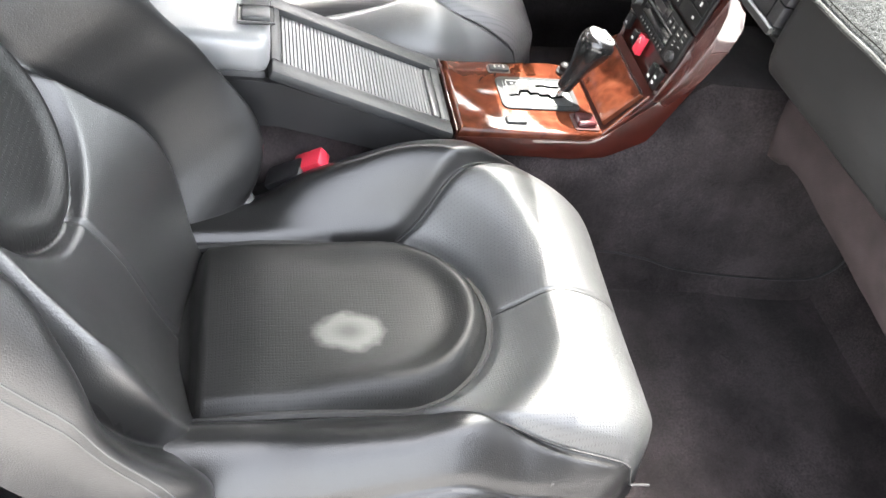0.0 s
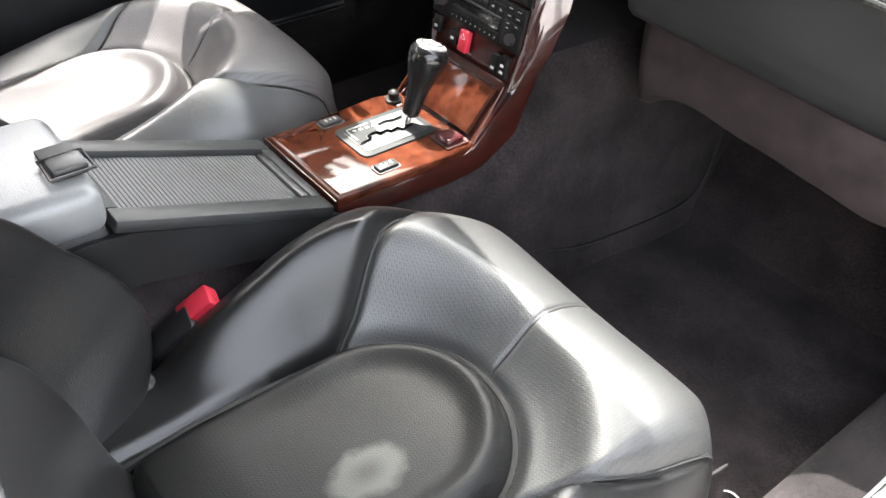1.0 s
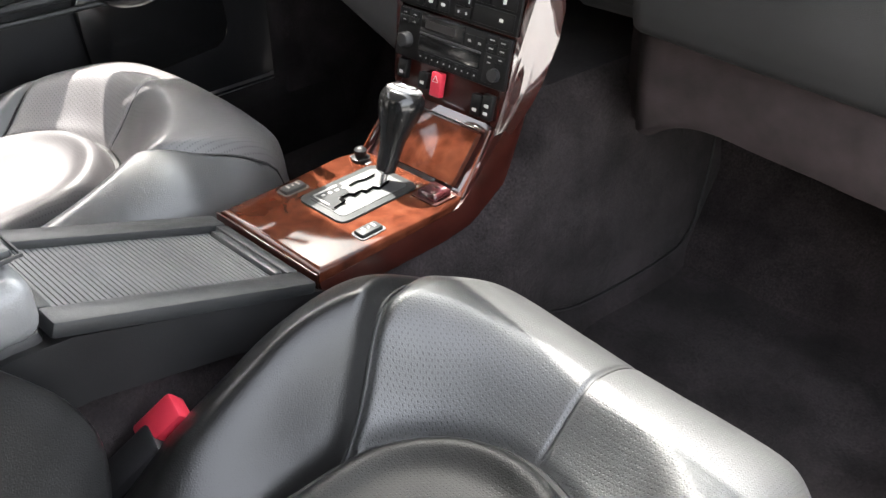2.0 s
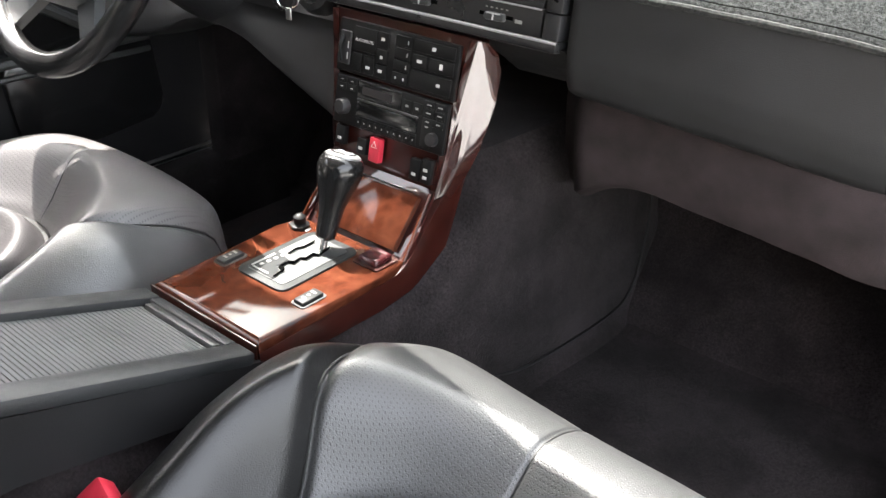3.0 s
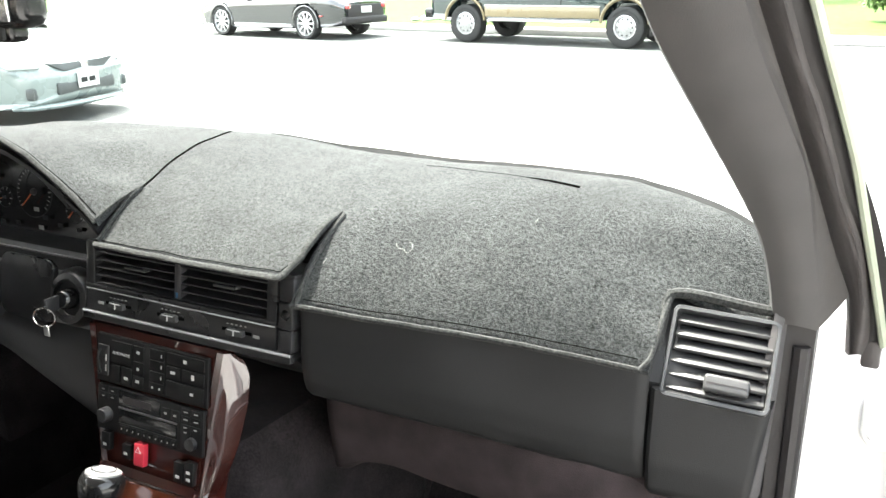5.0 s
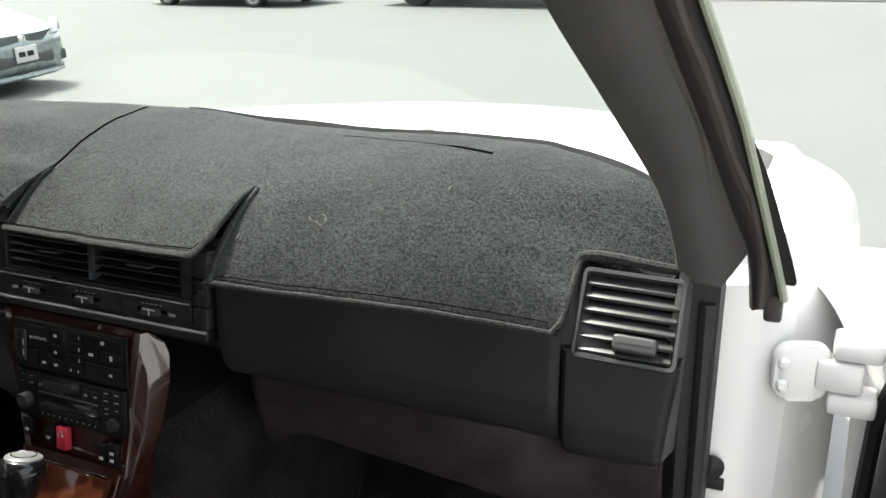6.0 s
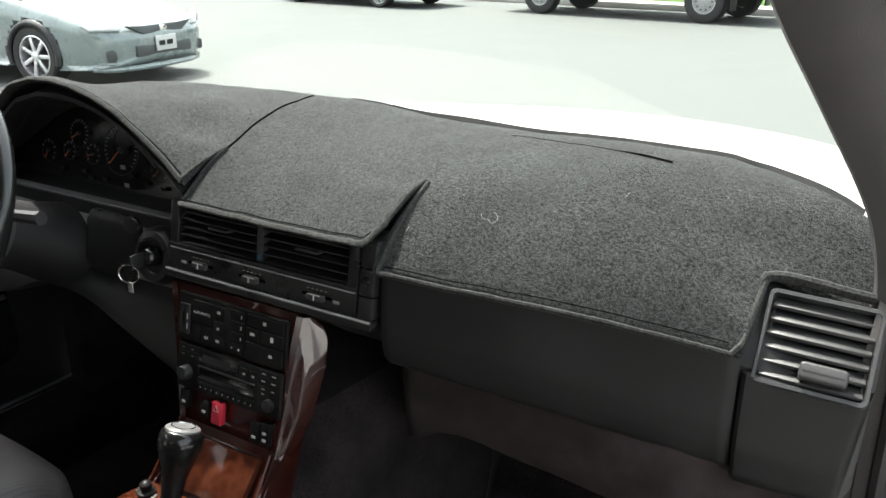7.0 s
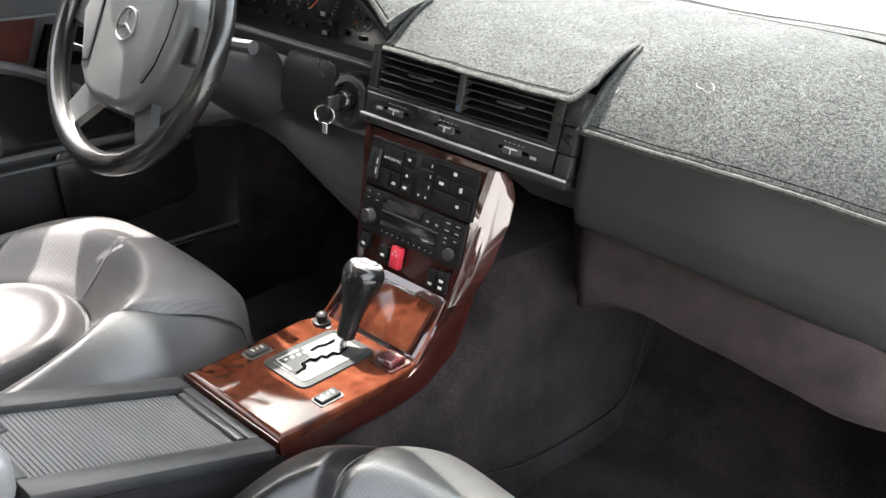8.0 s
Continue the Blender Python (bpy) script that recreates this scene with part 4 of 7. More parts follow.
        bol = 0.035 + (0.128 if u * hand < 0 else 0.080) * curve(w, [(-0.12, 0.0), (-0.04, 0.30), (0.02, 0.80), (0.06, 1.04), (0.107, 1.14), (0.18, 1.06), (0.28, 0.86), (0.45, 0.7), (0.6, 0.5)]) * smooth01(gsid / (0.070 if u * hand < 0 else 0.080))
        n = lerp(low, bol, smooth01((gsid + 0.01) / 0.02))
        n = lerp(n, 0.032 + 0.006 * math.exp(-((dd + 0.02) / 0.012) ** 2), smooth01(0.5 - dd / 0.012))
        n -= 0.010 * math.exp(-(dd / 0.007) ** 2) * smooth01((0.03 - gsid) / 0.02)
        n -= 0.014 * math.exp(-(gsid / 0.008) ** 2)
        if gsid < 0 and dd > 0:
            n -= 0.005 * math.exp(-((u - 0.004) / 0.003) ** 2) * (1 if w < 0.215 else 0)
        e = max(0.0, min(half_w - abs(u), (0.66 - w)))
        if e < 0.07:
            k = 1 - e / 0.07
            n -= 0.13 * (1 - math.sqrt(max(0.0, 1 - k * k)))
        n += 0.0014 * noise.noise((u * 12, w * 12, 9))
        return n, dd, gsid
    NU2, NW = 200, 210
    P2, K2 = {}, {}
    for j in range(NW + 1):
        w = -0.12 + 0.78 * j / NW
        half_w = 0.270 - 0.05 * smooth01((w - 0.35) / 0.3)
        for i in range(NU2 + 1):
            u = (2 * i / NU2 - 1) * half_w
            n, dd, gs = bh(u, w)
            P2[i, j] = B0 + Vector((u, 0, 0)) + up * w + out * n
            K2[i, j] = (dd, gs, u, w)
    N2 = {}
    for (i, j), p in P2.items():
        du = P2[min(i + 1, NU2), j] - P2[max(i - 1, 0), j]
        dv = P2[i, min(j + 1, NW)] - P2[i, max(j - 1, 0)]
        N2[i, j] = du.cross(dv).normalized()

    def carve2(pname, test, mat, lab=""):
        idx, verts, nors, faces = {}, [], [], []
        for j in range(NW):
            for i in range(NU2):
                if test(*K2[i, j]):
                    q = []
                    for k in ((i, j), (i + 1, j), (i + 1, j + 1), (i, j + 1)):
                        if k not in idx:
                            idx[k] = len(verts)
                            verts.append(P2[k])
                            nors.append(N2[k])
                        q.append(idx[k])
                    faces.append(q)
        me = bpy.data.meshes.new(pname)
        me.from_pydata(verts, [], faces)
        me.materials.append(mat)
        me.shade_smooth()
        me.normals_split_custom_set_from_vertices(nors)
        ob = new(pname, me)
        ob.parent = st
        if lab:
            ob["label"] = lab
    carve2("backrest_insert", lambda dd, gs, u, w: (dd < 0 or w >= 0.30) and gs < 0.0, LEATHER_BACK_PERF, "perforated black leather panel")
    carve2("backrest_pad", lambda dd, gs, u, w: dd >= 0 and w < 0.30 and gs < 0.0, LEATHER_BACK, "smooth black leather")
    carve2("backrest_bolster", lambda dd, gs, u, w: gs >= 0 and u < 0, LEATHER, "smooth black leather")
    carve2("backrest_bolster", lambda dd, gs, u, w: gs >= 0 and u >= 0, LEATHER, "smooth black leather")
    for u0, w0, w1 in ((0.2535, 0.0, 0.5), (0.2575, 0.0, 0.5)):
        pts = []
        for w in np.linspace(w0, w1, 30):
            uu = u0 - 0.035 * smooth01((w - 0.35) / 0.3)
            n = bh(uu * hand, w)[0]
            pts.append(O + B0 + Vector((uu * hand, 0, 0)) + up * w + out * (n + 0.0006))
        part("seam", tube(pts, 0.0010, 5), STITCH, st, "pale double stitching")
    part("hinge_cover", box((0.03, 0.045, 0.03), O + Vector((-0.205 * hand, 0.085, 0.232)), 0.009, Euler((0.5, 0, 0)).to_matrix()), VENT_GREY, st, "pale grey plastic hinge cover")
    # rear shell closes the backrest
    def shell(a, b):
        w = 0.66 * b
        half_w = 0.270 - 0.05 * smooth01((w - 0.35) / 0.3)
        t = math.pi * a
        return O + B0 + Vector((math.cos(t) * half_w, 0, 0)) + up * w + out * (-0.10 - 0.05 * math.sin(t) * (1 - b * 0.4))
    part("backrest_shell", sheet(shell, 16, 14), PLASTIC, st)
    return st


def belt_buckle(x, y, s=1):
    b = thing("belt_buckle", (x, y, 0.44), "seat belt buckle with a bright red release button", "belt buckle", "belt buckles")
    r = Euler((radians(-52), radians(10 * s), radians(-12))).to_matrix()
    part("stalk", box((0.022, 0.010, 0.12), Vector((x, y - 0.048, 0.445)), 0.003, r), PLASTIC, b)
    part("housing", box((0.034, 0.026, 0.062), Vector((x, y - 0.026, 0.466)), 0.006, r), PLASTIC, b)
    part("release_button", box((0.030, 0.022, 0.046), Vector((x, y + 0.004, 0.490)), 0.004, r), RED, b, "bright red plastic button")

# ---- centre console ----
def console():
    c = thing("centre_console", (0, -0.3, 0.45), "black centre console with a ribbed shutter and burr walnut panel", "car console")
    # black tray body behind the wood
    A, B = Vector((0, -0.292, 0.526)), Vector((0, -0.545, 0.617))
    d = (B - A).normalized()
    L = (B - A).length
    nrm = X.cross(d).normalized()
    if nrm.z < 0:
        nrm = -nrm
    top = Matrix((X, d, nrm)).transposed().to_4x4()
    top.translation = A

    def slab(u0, u1, v0, v1, h0, h1, bev=0.002):
        bm = box((u1 - u0, v1 - v0, h1 - h0), (0, 0, 0), bev)
        bmesh.ops.transform(bm, matrix=top @ Matrix.Translation(((u0 + u1) / 2, (v0 + v1) / 2, (h0 + h1) / 2)), verts=bm.verts)
        return bm
    part("tray_rim", slab(-0.094, -0.064, 0, L, -0.016, 0.0, 0.004), TRAY_RIM, c)
    part("tray_rim", slab(0.064, 0.094, 0, L, -0.016, 0.0, 0.004), TRAY_RIM, c)
    part("tray_rim", slab(-0.064, 0.064, 0, 0.016, -0.05, -0.0005, 0.003), TRAY_RIM, c)
    part("tray_rim", slab(-0.064, 0.064, L - 0.014, L, -0.05, -0.0005, 0.003), TRAY_RIM, c)
    part("tray_floor", slab(-0.066, 0.066, 0.01, L - 0.01, -0.03, -0.012, 0), PLASTIC, c)
    n = 42
    for i in range(n):
        v = 0.026 + (L - 0.042) * i / n
        bm = bmesh.new()
        w = (L - 0.042) / n
        prof = [(-w * 0.46, -0.002), (-w * 0.46, 0.0020), (-w * 0.36, 0.0031), (w * 0.36, 0.0031), (w * 0.46, 0.0020), (w * 0.46, -0.002)]
        m = top @ Matrix.Translation((-0.0635, v, -0.012)) @ Matrix(((0, 0, 1, 0), (1, 0, 0, 0), (0, 1, 0, 0), (0, 0, 0, 1)))
        part("slat", prism(prof, 0.127, m, bm=bm), TRAY, c)
    part("shutter_handle", slab(-0.058, 0.058, 0.014, 0.026, -0.012, -0.003, 0.003), PLASTIC_GREY, c)
    # flanks
    for s in (-1, 1):
        def flank(a, b, s=s):
            y = lerp(-0.95, -0.284, b)
            zt = table(y, [(-0.95, 0.600), (-0.545, 0.600), (-0.292, 0.512), (-0.20, 0.508)])
            zb = zt - table(y, [(-0.95, 0.075), (-0.545, 0.065), (-0.292, 0.040), (-0.20, 0.030)])
            return Vector((s * lerp(0.0935, 0.099, a), y, lerp(zt, zb, a)))
        part("flank", sheet(flank, 4, 16, thick=(-s * 0.02, 0, 0)), FLANK, c)
    # armrest lid
    lid = part("armrest_lid", box((0.180, 0.33, 0.056), (0.0, -0.712, 0.634), 0.018, Euler((radians(-1.5), 0, 0)).to_matrix(), 4), LID, c, "grey leather-grained armrest lid")
    part("armrest_box", box((0.172, 0.40, 0.09), (0, -0.75, 0.565), 0.010), PLASTIC, c)
    part("latch_recess", box((0.062, 0.034, 0.004), (0.028, -0.566, 0.6615), 0.001), PLASTIC, lid)
    part("latch", box((0.030, 0.036, 0.012), (0.042, -0.565, 0.664), 0.004), PLASTIC_GREY, lid, "sliding grey latch")
    part("latch_frame", tube([Vector((0.042 + 0.02 * a, -0.565 + 0.022 * b, 0.6645)) for a, b in ((-1, -1), (1, -1), (1, 1), (-1, 1))], 0.002, 5, True), PLASTIC, lid)

    # wooden panel with the selector gate
    outline = [(-0.090, -0.287), (0.090, -0.287), (0.090, -0.110), (0.088, -0.066), (-0.088, -0.066), (-0.090, -0.110)]
    m = Matrix.Translation((0, 0, 0.500))
    wood = part("walnut_panel", prism(outline, 0.031, m, 0.010, 4), WOOD, c, "gloss burr walnut veneer")
    part("panel_edge", box((0.178, 0.0025, 0.026), (0, -0.2885, 0.517), 0.0008), WOOD_DARK, wood)
    for s in (-1, 1):
        def cheek(a, b, s=s):
            y = table(b, [(0, -0.287), (0.55, -0.07), (0.8, 0.0), (1, 0.045)])
            zt = table(b, [(0, 0.520), (0.5, 0.520), (0.55, 0.527), (0.8, 0.60), (1, 0.69)])
            zb = table(b, [(0, 0.492), (0.45, 0.485), (0.6, 0.49), (0.8, 0.525), (1, 0.64)])
            return Vector((s * (0.0905 + 0.003 * math.sin(a * math.pi) + 0.010 * max(0, b - 0.6)), y, lerp(zt, zb, a)))
        part("panel_side", sheet(cheek, 5, 24, thick=(-s * 0.012, 0, 0)), WOOD_DARK, wood, "dark gloss walnut edge")
    zt = 0.531
    gate = part("gate_rim", prism(rounded(0.080, 0.120, 0.011, 5, -0.004, -0.150), 0.0026, Matrix.Translation((0, 0, zt)), 0.0012), GATE_RIM, wood, "dark grey plastic rim")
    part("gate_plate", prism(rounded(0.061, 0.101, 0.006, 4, -0.004, -0.150), 0.0006, Matrix.Translation((0, 0, zt + 0.0028))), GATE_PLATE, gate, "brushed silver selector plate")
    zz = zt + 0.0044
    step = [(0.012, -0.196), (0.010, -0.186), (0.011, -0.181), (0.001, -0.178), (0.001, -0.165), (0.007, -0.162), (0.005, -0.150), (0.011, -0.147), (0.009, -0.135), (0.016, -0.131), (0.012, -0.112)]
    part("gate_slot", tube([Vector((x - 0.006, y, zz - 0.0004)) for x, y in step], lambda q: 0.0040 + 0.0008 * math.sin(q * 40), 6, flat=0.2), SLOT_DARK, gate, "black stepped slot")
    part("gate_slot", tube([Vector((-0.021, -0.150, zz - 0.0004)), Vector((-0.023, -0.138, zz - 0.0004)), Vector((-0.019, -0.128, zz - 0.0004)), Vector((-0.020, -0.112, zz - 0.0004))], 0.0036, 6, flat=0.2), SLOT_DARK, gate)
    part("gate_field", prism([(-0.0335, -0.199), (0.010, -0.199), (0.002, -0.183), (-0.008, -0.178), (-0.010, -0.160), (-0.0335, -0.155)], 0.0006, Matrix.Translation((0, 0, zt + 0.0036))), GATE_FIELD, gate, "dark grey printed field")
    for k in range(4):
        part("print_bar", box((0.0040, 0.0045, 0.0005), (-0.0245 + 0.001 * k, -0.1865 + 0.0095 * k, zz), 0), DIAL_PRINT, gate)
    part("print_bar", box((0.0030, 0.034, 0.0005), (-0.0315, -0.178, zz), 0), DIAL_PRINT, gate)
    part("print_bar", box((0.026, 0.0022, 0.0005), (-0.016, -0.1955, zz), 0), DIAL_PRINT, gate)
    # window switches, rocker knob, dark lens button
    for s, y in ((-1, -0.198), (1, -0.198)):
        sw = part("rocker_switch", box((0.016, 0.031, 0.008), (s * 0.066, y, zt + 0.0018), 0.003), GATE_RIM, wood, "dark grey rocker switch with printed marks")
        part("switch_bezel", prism(rounded(0.021, 0.036, 0.004, 3, s * 0.066, y), 0.0012, Matrix.Translation((0, 0, zt))), PLASTIC, sw)
        for dy, w in ((-0.007, 0.006), (0.0, 0.003), (0.007, 0.007)):
            part("print_bar", box((w, 0.0026, 0.0005), (s * 0.066, y + dy, zt + 0.0060), 0), DIAL_PRINT, sw)
    ad = part("mirror_adjuster", lathe([(0.012, 0), (0.012, 0.004), (0.007, 0.006), (0.008, 0.014), (0.005, 0.017), (0.001, 0.018)], Matrix.Translation((-0.066, -0.092, zt)), 16), KEY_BLACK, wood, "black mirror adjusting knob")
    part("adjuster_slot", box((0.034, 0.010, 0.002), (-0.066, -0.092, zt), 0.0008), PLASTIC, ad)
    lens = part("lens_button", box((0.030, 0.030, 0.012), (0.062, -0.092, zt + 0.004), 0.005, seg=3), RED_DARK, wood, "dark red lens button")
    part("lens_bezel", prism(rounded(0.040, 0.038, 0.004, 3, 0.062, -0.092), 0.002, Matrix.Translation((0, 0, zt))), WOOD_DARK, lens)
    return c


def gear_lever():
    g = thing("gear_lever", (0.004, -0.118, 0.535), "black leather selector lever with a bright round cap", "gear lever")
    lean = Vector((0.006, 0.050, 0.135)).normalized()
    m = plane_at((0.004, -0.120, 0.535), X, lean)
    part("shaft", lathe([(0.0042, 0.0), (0.0042, 0.024)], m, 12), CHROME, g)
    sl = part("grip", lathe([(0.008, 0.014), (0.0115, 0.017), (0.0125, 0.025), (0.0132, 0.038), (0.0152, 0.055), (0.0195, 0.070), (0.0240, 0.084), (0.0262, 0.094), (0.0266, 0.101), (0.0255, 0.107), (0.0228, 0.112), (0.0185, 0.114)], m, 32), PLASTIC_GLOSS, g, "smooth black leather grip")
    part("cap", lathe([(0.0212, 0.1115), (0.0206, 0.1148), (0.017, 0.1170), (0.001, 0.1185)], m, 32), CAP, sl, "bright round cap")
    part("cap_ring", tube([m @ Vector((0.0140 * math.cos(t), 0.0140 * math.sin(t), 0.1176)) for t in np.linspace(0, 2 * math.pi, 25)[:-1]], 0.0008, 5, True), CHROME, sl)


def centre_stack():
    s = thing("centre_stack", (0, 0, 0.53), "walnut-faced centre stack with climate panel, radio and switches", "car console")
    F = plane_at((0, -0.012, 0.585), X, (0, -0.981, 0.196))
    # F: u right, v up the face, w towards the seats
    def on(u, v, w=0.0):
        return F @ Vector((u, v, w))

    def slab(u0, u1, v0, v1, w0, w1, bev=0.0015):
        bm = box((u1 - u0, v1 - v0, w1 - w0), (0, 0, 0), bev)
        bmesh.ops.transform(bm, matrix=F @ Matrix.Translation(((u0 + u1) / 2, (v0 + v1) / 2, (w0 + w1) / 2)), verts=bm.verts)
        return bm
    part("walnut_fascia", prism([(-0.078, 0.0), (0.078, 0.0), (0.112, 0.192), (-0.112, 0.192)], 0.016, F @ Matrix.Translation((0, 0, -0.018)), 0.003), WOOD_DARK, s, "dark gloss walnut fascia")
    for sgn in (-1, 1):
        def wing(a, b, sgn=sgn):
            v = lerp(-0.03, 0.190, b)
            u = lerp(0.082, 0.112, max(0, v) / 0.192)
            dep = table(b, [(0, 0.008), (0.2, 0.022), (0.45, 0.036), (0.70, 0.042), (0.86, 0.039), (0.95, 0.029), (1, 0.012)])
            return on(sgn * (u + dep * (0.54 * a - 0.12 * a * a) + 0.013 * (1 - b) * smooth01(a / 0.4) * smooth01(b / 0.4)), v, 0.002 - 0.84 * dep * a)
        part("walnut_wing", sheet(wing, 16, 44, thick=(-sgn * 0.010, 0, 0)), WING, s, "gloss walnut side wing with a bright reflection")
    # ashtray flap
    q = plane_at((0, -0.069, 0.531), X, (0, -0.80, 0.60))
    flap = part("ashtray_flap", prism([(-0.066, 0.004), (0.066, 0.004), (0.070, 0.074), (-0.070, 0.074)], 0.008, q @ Matrix.Translation((0, 0, -0.006)), 0.003), WOOD, s, "gloss burr walnut ashtray flap")
    part("flap_surround", prism([(-0.088, -0.004), (0.088, -0.004), (0.082, 0.088), (-0.082, 0.088)], 0.010, q @ Matrix.Translation((0, 0, -0.0165))), WOOD_DARK, s)
    part("flap_trim", tube([q @ Vector((-0.069, 0.0765, 0.001)), q @ Vector((0.069, 0.0765, 0.001))], 0.0012, 5), CHROME, flap)
    for k in (-1, 1):
        part("flap_trim", tube([q @ Vector((k * 0.086, -0.002, 0.0)), q @ Vector((k * 0.083, 0.045, -0.001)), q @ Vector((k * 0.080, 0.082, -0.003))], 0.0022, 6), WOOD, s)

    # climate panel
    cp = part("climate_panel", slab(-0.093, 0.093, 0.119, 0.182, 0.0, 0.006, 0.002), KEY_BLACK, s, "black climate panel with printed keys")
    part("panel_groove", slab(-0.091, 0.091, 0.180, 0.1808, 0.006, 0.0066, 0), GATE_RIM, cp)
    def key(u0, u1, v0, v1, marks, parent, bar=(0.006, 0.003), mat=PRINT):
        k = part("key", slab(u0, u1, v0, v1, 0.0045, 0.0078, 0.0009), KEY_BLACK, parent)
        for (mu, mv) in marks:
            part("print_mark", slab(mu - bar[0] * 0.36, mu + bar[0] * 0.36, mv - bar[1] * 0.34, mv + bar[1] * 0.34, 0.0078, 0.0082, 0), mat, k)
        part("key_edge", slab(u0 + 0.001, u1 - 0.001, v1 - 0.0009, v1 - 0.0003, 0.0066, 0.0079, 0), GATE_RIM, k)
    # thumb wheel
    wheel = part("thumb_wheel", slab(-0.088, -0.070, 0.128, 0.168, 0.005, 0.009, 0.002), PLASTIC, cp)
    part("thumb_wheel_ring", tube([on(-0.082, 0.132 + 0.030 * k, 0.0095 + 0.004 * math.sin(k * math.pi)) for k in np.linspace(0, 1, 9)], 0.0022, 5), GATE_RIM, wheel)
    for v in (0.139, 0.152):
        part("print_mark", slab(-0.0735, -0.0720, v - 0.004, v + 0.004, 0.009, 0.0095, 0), PRINT, wheel)
    key(-0.066, -0.030, 0.148, 0.176, [], cp)
    word = bpy.data.curves.new("key_word", "FONT")
    word.body, word.size, word.align_x, word.extrude = "AUTOMATIC", 0.0052, "CENTER", 0.0001
    holder = new("key_word", word)
    bpy.context.view_layer.update()
    me = bpy.data.meshes.new_from_object(holder.evaluated_get(bpy.context.evaluated_depsgraph_get()))
    bpy.data.objects.remove(holder)
    bm = bmesh.new()
    bm.from_mesh(me)
    bmesh.ops.transform(bm, matrix=F @ Matrix.Translation((-0.048, 0.159, 0.0080)), verts=bm.verts)
    part("key_word", bm, PRINT, cp, smooth=False)
    key(-0.028, -0.010, 0.158, 0.176, [(-0.019, 0.168)], cp, (0.007, 0.005))
    key(-0.028, -0.010, 0.140, 0.156, [(-0.019, 0.147)], cp, (0.005, 0.005))
    key(-0.066, -0.050, 0.123, 0.145, [], cp)
    key(-0.048, -0.030, 0.123, 0.145, [(-0.039, 0.131)], cp, (0.009, 0.005))
    key(-0.028, -0.010, 0.123, 0.138, [(-0.019, 0.131)], cp, (0.008, 0.005))
    for k in range(4):
        v = 0.123 + 0.0140 * k
        key(0.000, 0.024, v, v + 0.0125, [(0.020, v + 0.006)] if k else [(0.006, v + 0.006), (0.018, v + 0.006)], cp, (0.0016, 0.006) if k else (0.003, 0.004))
    key(0.028, 0.088, 0.164, 0.178, [(0.058, 0.171)], cp, (0.007, 0.006))
    key(0.028, 0.050, 0.146, 0.161, [(0.039, 0.154)], cp, (0.010, 0.005))
    key(0.053, 0.088, 0.146, 0.161, [(0.071, 0.154)], cp, (0.006, 0.009))
    key(0.028, 0.088, 0.123, 0.143, [(0.070, 0.133)], cp, (0.007, 0.005))

    # radio with cassette slot
    rd = part("radio", slab(-0.089, 0.089, 0.056, 0.116, 0.0, 0.007, 0.002), KEY_BLACK, s, "black cassette radio")
    for k in range(2):
        for j in range(2):
            u, v = -0.086 + 0.0165 * k, 0.098 + 0.0088 * j
            key(u, u + 0.0155, v, v + 0.008, [(u + 0.008, v + 0.003)], rd, (0.006, 0.0015), DIAL_PRINT)
    slot = part("cassette_slot", slab(-0.050, 0.020, 0.094, 0.114, 0.006, 0.0085, 0.001), PLASTIC_GLOSS, rd)
    part("slot_mouth", slab(-0.042, 0.006, 0.099, 0.108, 0.0085, 0.0090, 0), RUBBER, slot)
    part("slot_lip", slab(-0.050, 0.048, 0.0905, 0.0925, 0.006, 0.0095, 0.0005), PLASTIC_GREY, rd)
    for k in range(2):
        u = 0.022 + 0.0155 * k
        key(u, u + 0.0145, 0.094, 0.108, [(u + 0.007, 0.101)], rd, (0.006, 0.004), DIAL_PRINT)
    dsp = part("display", slab(-0.050, 0.048, 0.072, 0.089, 0.006, 0.0082, 0.001), PLASTIC_GLOSS, rd, "dark gloss display")
    part("display_line", slab(-0.050, 0.048, 0.0705, 0.0715, 0.006, 0.0088, 0), GATE_RIM, dsp)
    for k in range(10):
        u = -0.049 + 0.0098 * k
        key(u, u + 0.009, 0.059, 0.069, [(u + 0.0045, 0.064)], rd, (0.0020, 0.003), DIAL_PRINT)
    part("volume_knob", lathe([(0.010, 0), (0.0095, 0.010), (0.008, 0.012), (0.001, 0.0122)], F @ Matrix.Translation((-0.070, 0.078, 0.006)), 20), PLASTIC, rd)
    for k in range(2):
        for j in range(2):
            u, v = 0.054 + 0.0165 * k, 0.096 + 0.0095 * j
            key(u, u + 0.0155, v, v + 0.0085, [(u + 0.008, v + 0.004)], rd, (0.009, 0.0022), DIAL_PRINT)
    key(0.054, 0.070, 0.060, 0.092, [(0.062, 0.084)], rd, (0.006, 0.002), DIAL_PRINT)
    part("balance_knob", lathe([(0.008, 0), (0.0075, 0.006), (0.001, 0.0066)], F @ Matrix.Translation((0.073, 0.072, 0.007)), 16), PLASTIC, rd)
    key(0.054, 0.086, 0.086, 0.094, [(0.062, 0.090), (0.078, 0.090)], rd, (0.007, 0.002), DIAL_PRINT)

    # switch row
    def switch(u, v, h=0.024, marks=1):
        w = part("push_switch", slab(u - 0.0075, u + 0.0075, v, v + h, 0.0, 0.009, 0.0015), KEY_BLACK, s, "black push switch")
        for k in range(marks):
            part("print_mark", slab(u - 0.003, u + 0.003, v + 0.006 + 0.009 * k, v + 0.0095 + 0.009 * k, 0.009, 0.0095, 0), PRINT, w)
    switch(-0.072, 0.030, marks=1)
    switch(-0.035, 0.026, 0.020, 1)
    switch(0.053, 0.018, 0.026, 1)
